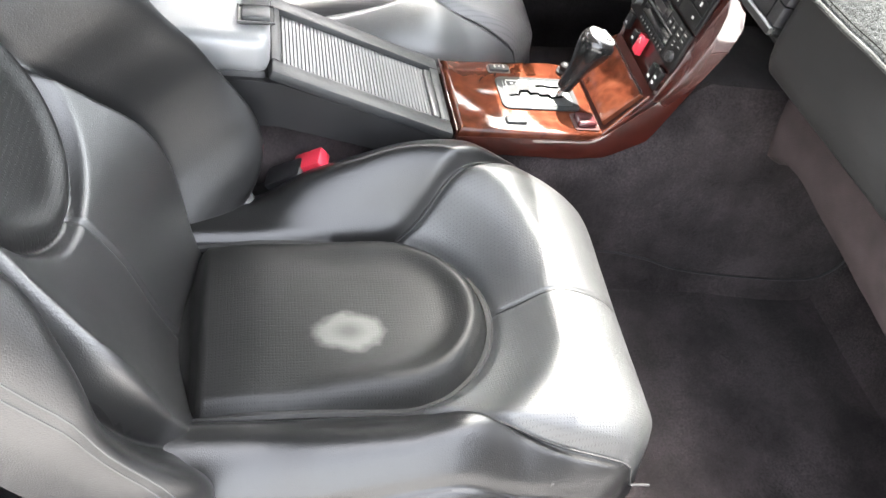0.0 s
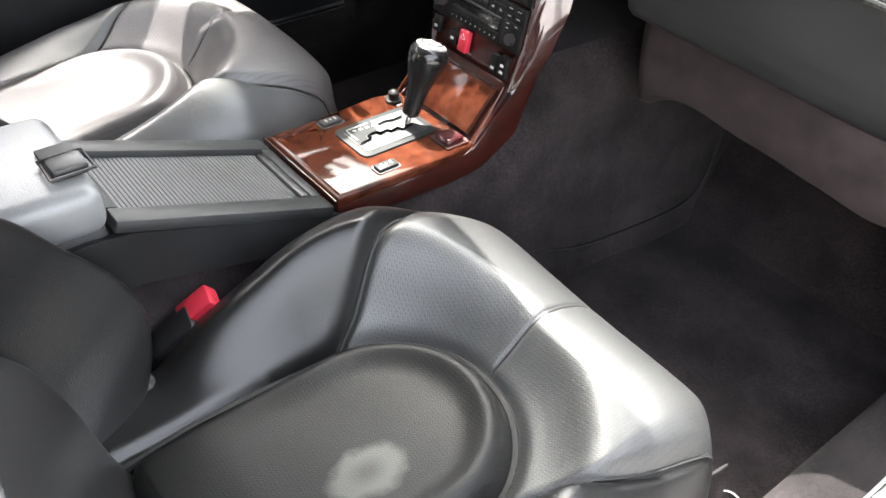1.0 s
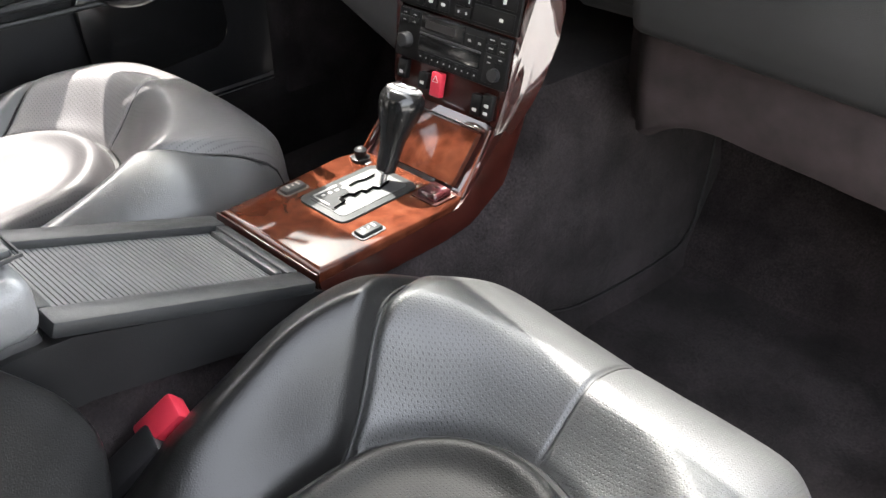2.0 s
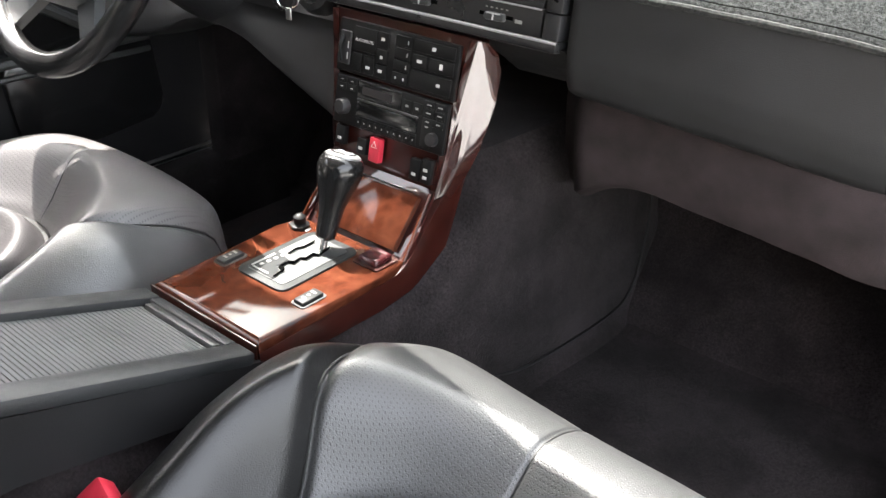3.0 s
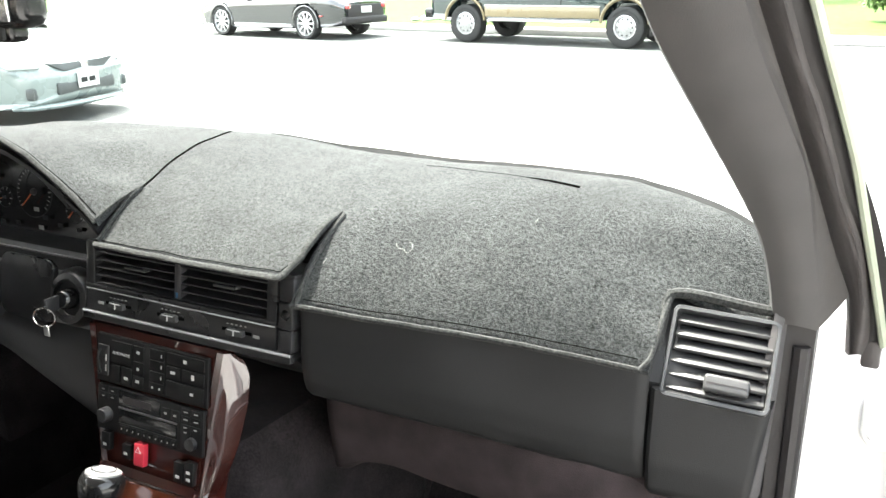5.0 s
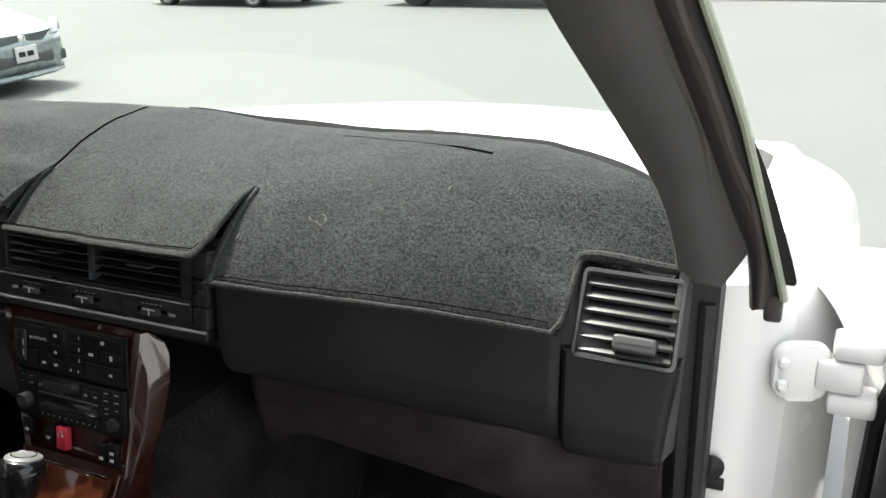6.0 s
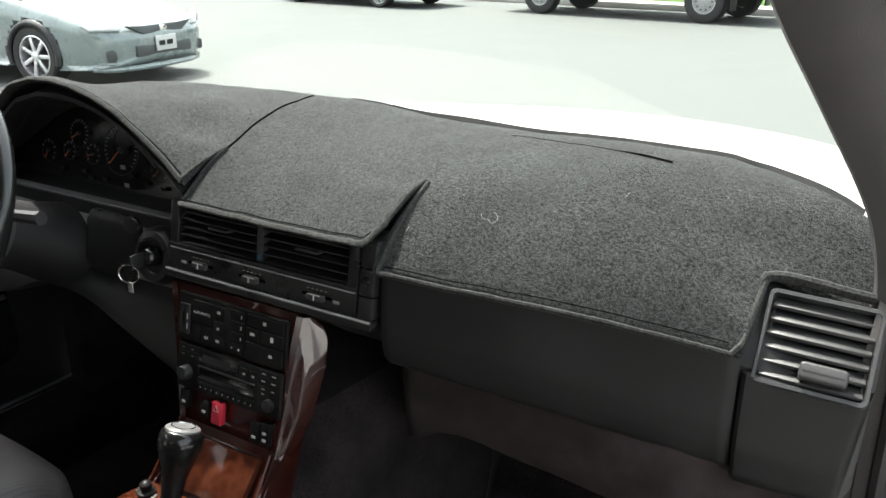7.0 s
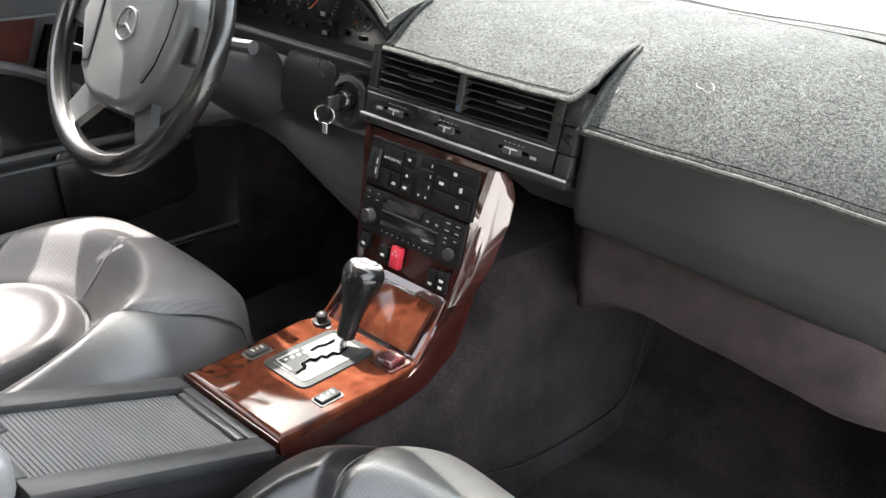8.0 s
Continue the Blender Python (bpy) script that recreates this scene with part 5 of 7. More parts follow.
    switch(0.070, 0.018, 0.030, 2)
    hz = part("hazard_switch", slab(-0.021, -0.004, 0.022, 0.052, 0.0, 0.010, 0.002), RED, s, "bright red hazard switch")
    part("hazard_mark", tube([on(-0.0125 + 0.005 * math.sin(a), 0.043 + 0.005 * math.cos(a), 0.0103) for a in (0, 2.094, 4.189)], 0.0006, 5, True), PRINT, hz)
    return s


# ---- dashboard ----
def face_y(x):
    """The dashboard's face towards the seats, along the car's width."""
    return table(x, [(-0.70, 0.10), (-0.12, 0.036), (0.208, 0.032), (0.214, 0.037), (0.585, 0.122), (0.70, 0.150)])


def screen_y(x):
    if x < 0.25:
        return max(0.235, 0.405 - 0.42 * x * x)
    return table(x, [(0.25, 0.379), (0.35, 0.372), (0.48, 0.350), (0.555, 0.325), (0.65, 0.272), (0.69, 0.250)])


SIDE_VENT = plane_at((0.650, 0.155, 0.820), (0.100, 0.0100, -0.006), (0.08, -0.83, 0.55))


def hood_arc(x):
    return table(x, [(-0.68, 0.880), (-0.56, 0.900), (-0.50, 0.945), (-0.475, 0.968), (-0.43, 0.998), (-0.38, 1.011), (-0.33, 1.013), (-0.29, 1.009), (-0.247, 0.999), (-0.204, 0.982), (-0.164, 0.958), (-0.125, 0.930), (-0.095, 0.902), (-0.06, 0.885)])


def mat_z(x, d):
    """Height of the covered dashboard top at distance d behind its edge."""
    right = 0.850 - (max(x, 0.205) - 0.205) * 0.100 + (0.102 + 0.15 * min(0.30, max(0, x - 0.205))) * (1 - math.exp(-d / 0.085))
    mid = 0.880 + 0.074 * (1 - math.exp(-d / 0.10))
    if x >= 0.208:
        z = right
    else:
        z = lerp(mid, right, smooth01((d - 0.07) / 0.05) * smooth01((x - 0.05) / 0.15))
    if x < 0.06:
        roll = 1 - math.exp(-d / 0.11)
        hump = max(z, lerp(hood_arc(x), 0.966, roll))
        z = hump if x < -0.0905 else lerp(z, hump, smooth01((0.06 - x) / 0.15) * smooth01((d - 0.004) / 0.07))
    # a soft dent beside the seam
    z -= 0.011 * math.exp(-((x + 0.150) / 0.045) ** 2 - ((d + face_y(x) - 0.130) / 0.045) ** 2)
    # the far edge dips to the windscreen
    edge = d + face_y(x) - (screen_y(x) - 0.07)
    if edge > 0:
        z -= 2.2 * edge * edge * (1 - smooth01((x - 0.45) / 0.2))
    z += 0.014 * smooth01((x - 0.52) / 0.15) * smooth01((d - 0.04) / 0.08)
    z -= 0.014 * smooth01((x - 0.50) / 0.087) * smooth01((d + face_y(x) - 0.135) / 0.03) * (1 - smooth01((d + face_y(x) - 0.19) / 0.06))
    return z - 0.025 * max(0, abs(x) - 0.5)


def mat_top(x, y):
    """Height of the carpet cover, with its small unevenness."""
    return mat_z(x, max(0, y - face_y(x))) + 0.0012 * noise.noise((x * 25, y * 25, 4)) + 0.004 * noise.noise((x * 6, y * 6, 8))


def dashboard():
    d = thing("dashboard", (0, 0.2, 0.7), "black dashboard with vents, glovebox and instruments", "dashboard")
    # body under the mat
    def top(a, b):
        x = lerp(-0.69, 0.69, a)
        y0 = face_y(x) + 0.004
        y1 = y0 + 0.062 * smooth01((x + 0.150) / 0.02) * smooth01((0.226 - x) / 0.012)
        y = lerp(y1, screen_y(x) + 0.01, b)
        return Vector((x, y, mat_z(x, y - y0) - 0.0150))
    part("dash_top", sheet(top, 120, 24, thick=(0, 0.004, -0.02)), DASH_PAD, d)

    # glovebox door and the pad below its edge
    def glove(a, b):
        x = lerp(0.2150, 0.5865, a)
        y0, z0 = face_y(x), 0.850 - (x - 0.205) * 0.100
        zb = lerp(0.732, 0.674, a)
        rows = [(0, z0 + 0.004, 0.006), (0.06, z0 - 0.004, 0.0), (0.55, lerp(z0, zb, 0.62), -0.005), (0.72, lerp(z0, zb, 0.80), -0.003), (0.84, lerp(z0, zb, 0.93), 0.002), (0.93, zb, 0.010), (1.0, zb - 0.002, 0.024)]
        soft = 0.0015 * noise.noise((x * 9, b * 3, 2))
        edge = 0.004 * (1 - smooth01(min(a, 1 - a) / 0.012))
        return Vector((x, y0 + table(b, [(r[0], r[2]) for r in rows]) + soft + edge, curve(b, [(r[0], r[1]) for r in rows])))
    part("glovebox_door", sheet(glove, 60, 32, thick=(0, 0.02, 0)), DASH_PAD, d, "black skin glovebox door")

    def side_panel(a, b):
        x = lerp(0.5900, 0.704 - 0.016 * b, a)
        y0 = face_y(x)
        rows = [(0, 0.790, 0.004), (0.6, 0.708, -0.003), (0.84, 0.674, 0.002), (0.94, 0.662, 0.014), (1.0, 0.660, 0.034)]
        edge = 0.005 * (1 - smooth01(min(a, 1 - a) / 0.05))
        return Vector((x, y0 + table(b, [(r[0], r[2]) for r in rows]) - 0.008 + edge, curve(b, [(r[0], r[1]) for r in rows]) - 0.012 * a))
    part("end_panel", sheet(side_panel, 24, 24, thick=(0, 0.02, 0)), DASH_PAD, d)
    part("end_cheek", sheet(lambda a, b: Vector((lerp(0.687 + 0.017 * b, 0.707, a) + 0.003 * math.sin(math.pi * a), lerp(0.152 + 0.09 * max(0, b - 0.62), 0.27, a), lerp(0.650, 0.868, b))), 8, 12, thick=(-0.010, 0, 0)), PILLAR, d, "grey end cheek of the dashboard")

    # knee panel in suede below
    def knee(a, b):
        x = lerp(0.112, 0.690, a)
        zt = lerp(0.760, 0.695, a)
        zb = curve(x, [(0.105, 0.520), (0.150, 0.542), (0.185, 0.564), (0.22, 0.587), (0.26, 0.600), (0.31, 0.600), (0.45, 0.587), (0.60, 0.569), (0.70, 0.560)])
        y = 0.113 + 0.06 * max(0, x - 0.45) + 0.034 * smooth01((x - 0.52) / 0.10) + 0.010 * b - 0.012 * math.sin(math.pi * b) + 0.11 * smooth01((0.205 - x) / 0.09)
        roll = 0.022 * smooth01((b - 0.90) / 0.10) ** 2
        return Vector((x, y + roll + 0.0015 * noise.noise((x * 14, b * 4, 7)), lerp(zt, zb, b) + 0.002 * noise.noise((x * 20, b * 5, 0))))
    part("knee_panel", sheet(knee, 80, 24, thick=(0, 0.02, 0)), KNEE, d, "grey-brown suede knee panel")

    def knee_left(a, b):
        x = lerp(-0.66, -0.112, a)
        dip = curve(x, [(-0.66, 0.62), (-0.50, 0.66), (-0.42, 0.695), (-0.36, 0.70), (-0.30, 0.690), (-0.24, 0.662), (-0.18, 0.635), (-0.112, 0.605)])
        return Vector((x, 0.066 - 0.040 * smooth01(b / 0.8) + 0.060 * smooth01((b - 0.86) / 0.14) ** 2, lerp(0.765, dip, b)))
    part("knee_panel", sheet(knee_left, 40, 30, thick=(0, 0.02, 0)), LOWER_GREY, d, "dark grey plastic lower panel")

    # centre vent panel
    V = plane_at((0.045, 0.036, 0.822), X, (0, -0.985, 0.17))

    def slab(u0, u1, v0, v1, w0, w1, bev=0.0015):
        bm = box((u1 - u0, v1 - v0, w1 - w0), (0, 0, 0), bev)
        bmesh.ops.transform(bm, matrix=V @ Matrix.Translation(((u0 + u1) / 2, (v0 + v1) / 2, (w0 + w1) / 2)), verts=bm.verts)
        return bm
    cv = part("centre_vent", slab(-0.172, 0.163, -0.047, -0.0345, -0.03, 0.004, 0.003), PANEL_BLACK, d, "black centre vent unit with two grilles")
    part("vent_back", slab(-0.165, 0.160, -0.04, 0.052, -0.075, -0.070, 0), RUBBER, cv)
    for u in (-0.158, 0.133):
        part("vent_frame", slab(u - 0.0075, u + 0.0075, -0.004, 0.056, -0.07, 0.002, 0.002), PANEL_BLACK, cv)
    part("vent_frame", slab(-0.166, 0.163, 0.0500, 0.056, -0.07, 0.000, 0.002), PANEL_BLACK, cv)
    part("vent_frame", slab(-0.166, 0.140, -0.006, 0.0005, -0.07, 0.0025, 0.0015), PANEL_BLACK, cv)
    part("vent_divider", slab(-0.018, -0.006, 0.0005, 0.050, -0.06, -0.001, 0.003), VENT_DIVIDER, cv, "dark grey divider with a faint mark")
    part("blue_mark", slab(-0.0135, -0.0105, 0.003, 0.0095, -0.001, 0.0, 0), BLUE, cv)
    for u0, u1 in ((-0.150, -0.018), (-0.006, 0.1255)):
        for k in range(5):
            v = 0.0058 + 0.0100 * k
            bm = box((u1 - u0, 0.0022, 0.024), (0, 0, 0), 0.0008)
            bmesh.ops.transform(bm, matrix=V @ Matrix.Translation(((u0 + u1) / 2, v, -0.012)) @ pose(0, 0, 0, 20), verts=bm.verts)
            part("slat", bm, PLASTIC, cv)
        for k in range(7):
            u = lerp(u0, u1, (k + 0.5) / 7)
            part("vane", slab(u - 0.0008, u + 0.0008, 0.0, 0.050, -0.06, -0.036, 0), PLASTIC, cv)
        um = (u0 + u1) / 2 + 0.004
        part("grille_tab", slab(um - 0.017, um + 0.017, 0.0265, 0.0305, -0.010, 0.003, 0.0015), VENT_GREY, cv, "satin grille tab")
    strip = part("slider_strip", slab(-0.165, 0.140, -0.0350, -0.0062, -0.02, 0.001, 0.001), PANEL_BLACK, cv, "black strip with three slide controls")
    # pale lines drawn for the highlights on the strip's edge and lower lip
    part("strip_line", slab(-0.164, 0.138, -0.0075, -0.0060, 0.0, 0.0030, 0.0004), EDGE_HIGHLIGHT, strip)
    part("lower_lip", tube([V @ Vector((-0.170, -0.0365, 0.003)), V @ Vector((0.162, -0.0365, 0.003))], 0.0018, 6), EDGE_HIGHLIGHT, cv)
    for u in (-0.108, -0.020, 0.083):
        part("slider_track", slab(u - 0.022, u + 0.022, -0.0235, -0.0195, 0.0, 0.0018, 0.0006), SLOT_DARK, strip)
        sl = part("slider", prism(rounded(0.026, 0.0085, 0.003, 3, u, -0.0225), 0.007, V, 0.0015), PLASTIC_GREY, strip)
        part("slider_mark", slab(u - 0.009, u + 0.009, -0.0200, -0.0186, 0.0070, 0.0074, 0), PRINT, sl)
        part("slider_mark", slab(u - 0.0010, u + 0.0010, -0.0262, -0.0200, 0.0070, 0.0074, 0), PRINT, sl)
        for k in range(5):
            part("print_bar", slab(u - 0.015 + 0.0066 * k, u - 0.0122 + 0.0066 * k, -0.0147, -0.0135, 0.001, 0.0016, 0), DIAL_PRINT, strip)
    for u in (-0.139, 0.112):
        part("print_bar", slab(u - 0.0045, u + 0.0045, -0.0250, -0.0215, 0.001, 0.0016, 0), DIAL_PRINT, strip)
    lk = part("lock_panel", slab(0.1425, 0.1625, -0.0075, 0.0235, -0.02, 0.002, 0.002), PLASTIC, cv, "black panel with a glovebox lock")
    part("lock", lathe([(0.0065, 0), (0.0065, 0.0015), (0.005, 0.0025), (0.001, 0.0025)], V @ Matrix.Translation((0.1525, 0.009, 0.001)), 16), PANEL_BLACK, lk)
    part("blank_panel", slab(0.1425, 0.1625, 0.0245, 0.052, -0.02, 0.001, 0.002), PLASTIC, cv)
    part("blank_key", slab(0.1425, 0.1625, -0.0345, -0.0085, -0.02, 0.002, 0.002), PLASTIC, cv)
    # under the vents, above the stack
    part("stack_brow", sheet(lambda a, b: Vector((lerp(-0.128, 0.214, a), lerp(0.0325, 0.060, b), lerp(0.779, 0.752, b))), 8, 4, thick=(0, 0.02, 0)), DASH_PAD, d)
    part("brow_return", sheet(lambda a, b: Vector((lerp(0.11, 0.222, a), lerp(0.055, 0.105, b), lerp(0.757, 0.722, b))), 6, 4, thick=(0, 0.02, 0)), DASH_PAD, d)
    part("brow_return", sheet(lambda a, b: Vector((lerp(-0.128, -0.105, a), lerp(0.045, 0.16, b), lerp(0.775, 0.56, b))), 3, 6, thick=(0, 0.02, 0)), DASH_PAD, d)

    # side vent
    Q = SIDE_VENT

    def qslab(u0, u1, v0, v1, w0, w1, bev=0.0015):
        bm = box((u1 - u0, v1 - v0, w1 - w0), (0, 0, 0), bev)
        bmesh.ops.transform(bm, matrix=Q @ Matrix.Translation(((u0 + u1) / 2, (v0 + v1) / 2, (w0 + w1) / 2)), verts=bm.verts)
        return bm
    rim = bmesh.new()
    loops = []
    for ww, hh, rr, w in ((0.106, 0.096, 0.007, -0.020), (0.106, 0.096, 0.007, 0.002), (0.1045, 0.0945, 0.0065, 0.004), (0.0985, 0.0875, 0.004, 0.004), (0.0965, 0.0855, 0.004, 0.000), (0.0955, 0.0845, 0.004, -0.040)):
        loops.append([rim.verts.new(Q @ Vector((u, v, w))) for u, v in rounded(ww, hh, rr, 4)])
    for la, lb in zip(loops, loops[1:]):
        for k in range(len(la)):
            rim.faces.new((la[k], la[(k + 1) % len(la)], lb[(k + 1) % len(la)], lb[k]))
    sv = part("side_vent", rim, VENT_GREY, d, "satin grey side vent with slats and a thumb tab")
    part("vent_back", qslab(-0.05, 0.05, -0.045, 0.045, -0.050, -0.044, 0), SLOT_DARK, sv)
    for k in range(6):
        bm = box((0.0950, 0.0044, 0.016), (0, 0, 0), 0.0012)
        bmesh.ops.transform(bm, matrix=Q @ Matrix.Translation((0, -0.0345 + 0.0140 * k, -0.0060)) @ pose(0, 0, 0, 44), verts=bm.verts)
        part("slat", bm, VENT_SLAT, sv)
    for u in (-0.0455, 0.0455):
        part("slat_carrier", qslab(u - 0.001, u + 0.001, -0.040, 0.040, -0.030, -0.004, 0), RUBBER, sv)
    tab = part("thumb_tab", prism(rounded(0.044, 0.017, 0.004, 4, 0.010, -0.0265), 0.016, Q @ Matrix.Translation((0, 0, -0.002)), 0.003, 3), VENT_SLAT, sv, "grey thumb tab")
    part("tab_line", qslab(-0.009, 0.029, -0.0275, -0.0262, 0.0138, 0.0144, 0), RUBBER, tab)

    # instrument binnacle
    def binn(a, b):
        x = lerp(-0.60, -0.098, a)
        zt = hood_arc(x) - 0.010
        y = lerp(0.045, 0.125, b)
        return Vector((x, y, min(zt, mat_z(x, max(0, y - face_y(x))) - 0.026)))
    cl = part("binnacle", sheet(binn, 50, 8, thick=(0, 0, 0.006)), PLASTIC, d, "black instrument binnacle")

    def dial_face(a, b):
        x = lerp(-0.60, -0.100, a)
        return Vector((x, 0.118 + 0.02 * b, lerp(0.838, min(hood_arc(x) - 0.008, mat_z(x, max(0, 0.138 - face_y(x))) - 0.024), b)))
    part("dial_board", sheet(dial_face, 40, 6), PLASTIC_GLOSS, cl, "gloss black dial board")
    part("binnacle_base", sheet(lambda a, b: Vector((lerp(-0.60, -0.100, a), lerp(0.062, 0.122, b), 0.836 + 0.006 * b)), 10, 4, thick=(0, 0, -0.02)), DASH_PAD, cl)
    part("lower_fascia", sheet(lambda a, b: Vector((lerp(-0.66, -0.120, a), lerp(0.066, 0.048, b), lerp(0.838, 0.745, b))), 10, 6, thick=(0, 0.02, 0)), LID, cl, "grey-black lower fascia")
    part("fascia_cover", prism(rounded(0.110, 0.088, 0.016, 5), 0.010, plane_at((-0.262, 0.058, 0.786), X, (0, -0.98, 0.19)), 0.004, 3), PANEL_BLACK, cl, "black cover under the dials")
    for cx, cz, r, n, turn in ((-0.485, 0.880, 0.017, 8, 250), (-0.402, 0.916, 0.021, 14, 210), (-0.432, 0.886, 0.014, 7, 240), (-0.376, 0.887, 0.015, 7, 200), (-0.309, 0.902, 0.037, 24, 226), (-0.228, 0.884, 0.019, 9, 232)):
        D = plane_at((cx, 0.120, cz), X, (0, -0.98, 0.2))
        dial = part("dial", tube([D @ Vector((r * math.cos(t), r * math.sin(t), 0)) for t in np.linspace(0, 2 * math.pi, 33)[:-1]], 0.0007, 4, True), GATE_RIM, cl, "round dial with white ticks")
        for k in range(n + 1):
            t = radians(220 - 260 * k / n)
            bm = box((0.0050 if k % 2 == 0 else 0.0028, 0.0009, 0.0006), (0, 0, 0))
            bmesh.ops.transform(bm, matrix=D @ Matrix.Translation((r * 0.9 * math.cos(t), r * 0.9 * math.sin(t), 0.001)) @ Matrix.Rotation(t, 4, "Z"), verts=bm.verts)
            part("tick", bm, DIAL_PRINT, dial)
        t = radians(turn)
        bm = box((r * 0.85, 0.0011, 0.001), (r * 0.4, 0, 0))
        bmesh.ops.transform(bm, matrix=D @ Matrix.Translation((0, 0, 0.003)) @ Matrix.Rotation(t, 4, "Z"), verts=bm.verts)
        part("needle", bm, ORANGE, dial, "orange needle")
        part("needle_hub", lathe([(0.15 * r, 0), (0.13 * r, 0.004), (0.001, 0.0045)], D, 12), PLASTIC, dial)
    for x, z in ((-0.306, 0.877), (-0.302, 0.850), (-0.290, 0.866), (-0.400, 0.858), (-0.385, 0.850), (-0.352, 0.852), (-0.455, 0.856), (-0.222, 0.856), (-0.26, 0.858)):
        part("telltale", box((0.010, 0.001, 0.006), (x, 0.1165, z)), DIAL_PRINT if -0.31 < x < -0.295 else GATE_RIM, cl)
    return d


def mat_cover():
    mt = thing("dash_mat", (0, 0.25, 0.9), "fitted charcoal carpet cover lying on the dashboard", "dash mat")

    def flap(name, x0, x1, nx, y_from, y_to=lambda x: screen_y(x) - 0.004):
        def f(a, b):
            x = lerp(x0, x1, a)
            y = lerp(y_from(x), y_to(x), b)
            return Vector((x, y, mat_top(x, y)))
        return part(name, sheet(f, nx, 46, thick=(0, 0.003, -0.006)), MAT, mt)
    corner = lambda x: 0.030 + 0.030 * smooth01((x - 0.190) / 0.019) ** 2
    flap("mat_panel", -0.66, -0.092, 60, lambda x: 0.040)
    flap("mat_panel", -0.0895, 0.2075, 60, corner, lambda x: 0.136)
    flap("mat_panel", 0.2085, 0.587, 50, lambda x: face_y(x) - 0.004, lambda x: max(0.136, face_y(x) + 0.045))
    flap("mat_panel", -0.0921, 0.690, 90, lambda x: max(0.1355, face_y(x) + 0.0445) if x < 0.5875 else 0.186)

    def bind(pts, r=0.0038):
        """Folded tape with a raised welt and a sunk stitch line beside it."""
        part("binding", tube([Vector(p) for p in pts], r, 8, flat=0.8), BINDING, mt, "stitched charcoal edge binding")

    def stitched(pts):
        part("stitch_line", tube([Vector(p) - Vector((0, 0.002, 0.0002)) for p in pts], 0.0006, 5), SLOT_DARK, mt)
    zm = mat_top
    bind([(x, 0.040, zm(x, 0.040) - 0.001) for x in np.linspace(-0.58, -0.094, 60)])
    stitched([(x, 0.0475, zm(x, 0.0475) + 0.0004) for x in np.linspace(-0.56, -0.098, 60)])
    bind([(-0.094 + 0.008 * t, 0.040 + 0.075 * t, zm(-0.096, 0.040 + 0.075 * t) + 0.001) for t in np.linspace(0, 1, 14)], 0.0034)
    bind([(-0.0862, 0.112, zm(-0.086, 0.112) + 0.003)] + [(lerp(-0.0855, -0.0885, t), lerp(0.108, 0.034, t), zm(-0.087, lerp(0.108, 0.034, t)) + 0.0015) for t in np.linspace(0, 1, 14)], 0.0034)
    bind([(x, corner(x) - 0.001, zm(min(x, 0.2075), corner(x)) - 0.002) for x in np.linspace(-0.0885, 0.2085, 70)]
         + [(0.2085 - 0.001 * t, lerp(0.060, 0.140, t), zm(0.206, lerp(0.060, 0.140, t)) + 0.002) for t in np.linspace(0.05, 1, 12)])
    stitched([(x, corner(x) + 0.0075, zm(x, corner(x) + 0.0075) + 0.0004) for x in np.linspace(-0.082, 0.200, 60)])
    bind([(lerp(0.2125, 0.2135, t), lerp(0.140, 0.036, t), zm(0.2135, lerp(0.140, 0.036, t)) + 0.001) for t in np.linspace(0, 1, 12)]
         + [(x, face_y(x) - 0.004, zm(x, face_y(x)) - 0.001) for x in np.linspace(0.216, 0.578, 40)]
         + [(0.585 + 0.006 * t, lerp(face_y(0.585), 0.186, t), lerp(zm(0.585, face_y(0.585)), 0.872, t) + 0.002) for t in np.linspace(0.1, 1, 10)]
         )
    stitched([(x, face_y(x) + 0.0045, zm(x, face_y(x) + 0.0045) + 0.0006) for x in np.linspace(0.220, 0.575, 60)])
    bind([(0.689, y, zm(0.689, y) + 0.002) for y in np.linspace(0.192, 0.28, 8)], 0.0050)
    Q = SIDE_VENT
    bind([Q @ Vector(p) for p in [(-0.0625, -0.030, -0.004), (-0.0630, 0.020, -0.002), (-0.0620, 0.050, -0.002), (-0.0590, 0.0580, -0.002), (-0.0520, 0.0605, -0.002)] + [(u, 0.0600 - 0.002 * math.sin(40 * u), -0.002) for u in np.linspace(-0.040, 0.048, 10)] + [(0.0530, 0.063, -0.004), (0.055, 0.078, -0.012)]], 0.0062)
    # seam across to the windscreen and the slot for the defroster
    seam_pts = [(-0.087 - 0.045 * t, lerp(0.115, 0.345, t)) for t in np.linspace(0, 1, 60)]
    part("mat_seam", tube([Vector((x, y, zm(x, y) + 0.0004)) for x, y in seam_pts], 0.0014, 5), SLOT_DARK, mt)
    def slot_at(t):
        x = lerp(0.235, 0.458, t)
        y = 0.304 - 0.034 * t * t
        return Vector((x, y, zm(x, y) + 0.0020))
    part("defroster_slot", tube([slot_at(t) for t in np.linspace(0, 1, 24)], lambda q: 0.0004 + 0.0010 * smooth01((q - 0.62) / 0.2), 6, flat=0.5), SLOT_DARK, mt, "dark slot in the cover")
    lint = thing("lint_thread", (0.31, 0.123, 0.9), "pale curl of lint on the dash cover", "lint")
    pts = [Vector((0.309 + 0.0058 * math.cos(1.9 - t), 0.121 + 0.0062 * math.sin(1.9 - t), 0)) for t in np.linspace(0, 3.3, 20)]
    pts += [Vector((pts[-1].x - 0.010 * t, pts[-1].y + 0.002 * math.sin(4 * t) + 0.003 * t * t, 0)) for t in np.linspace(0.15, 1.5, 10)]
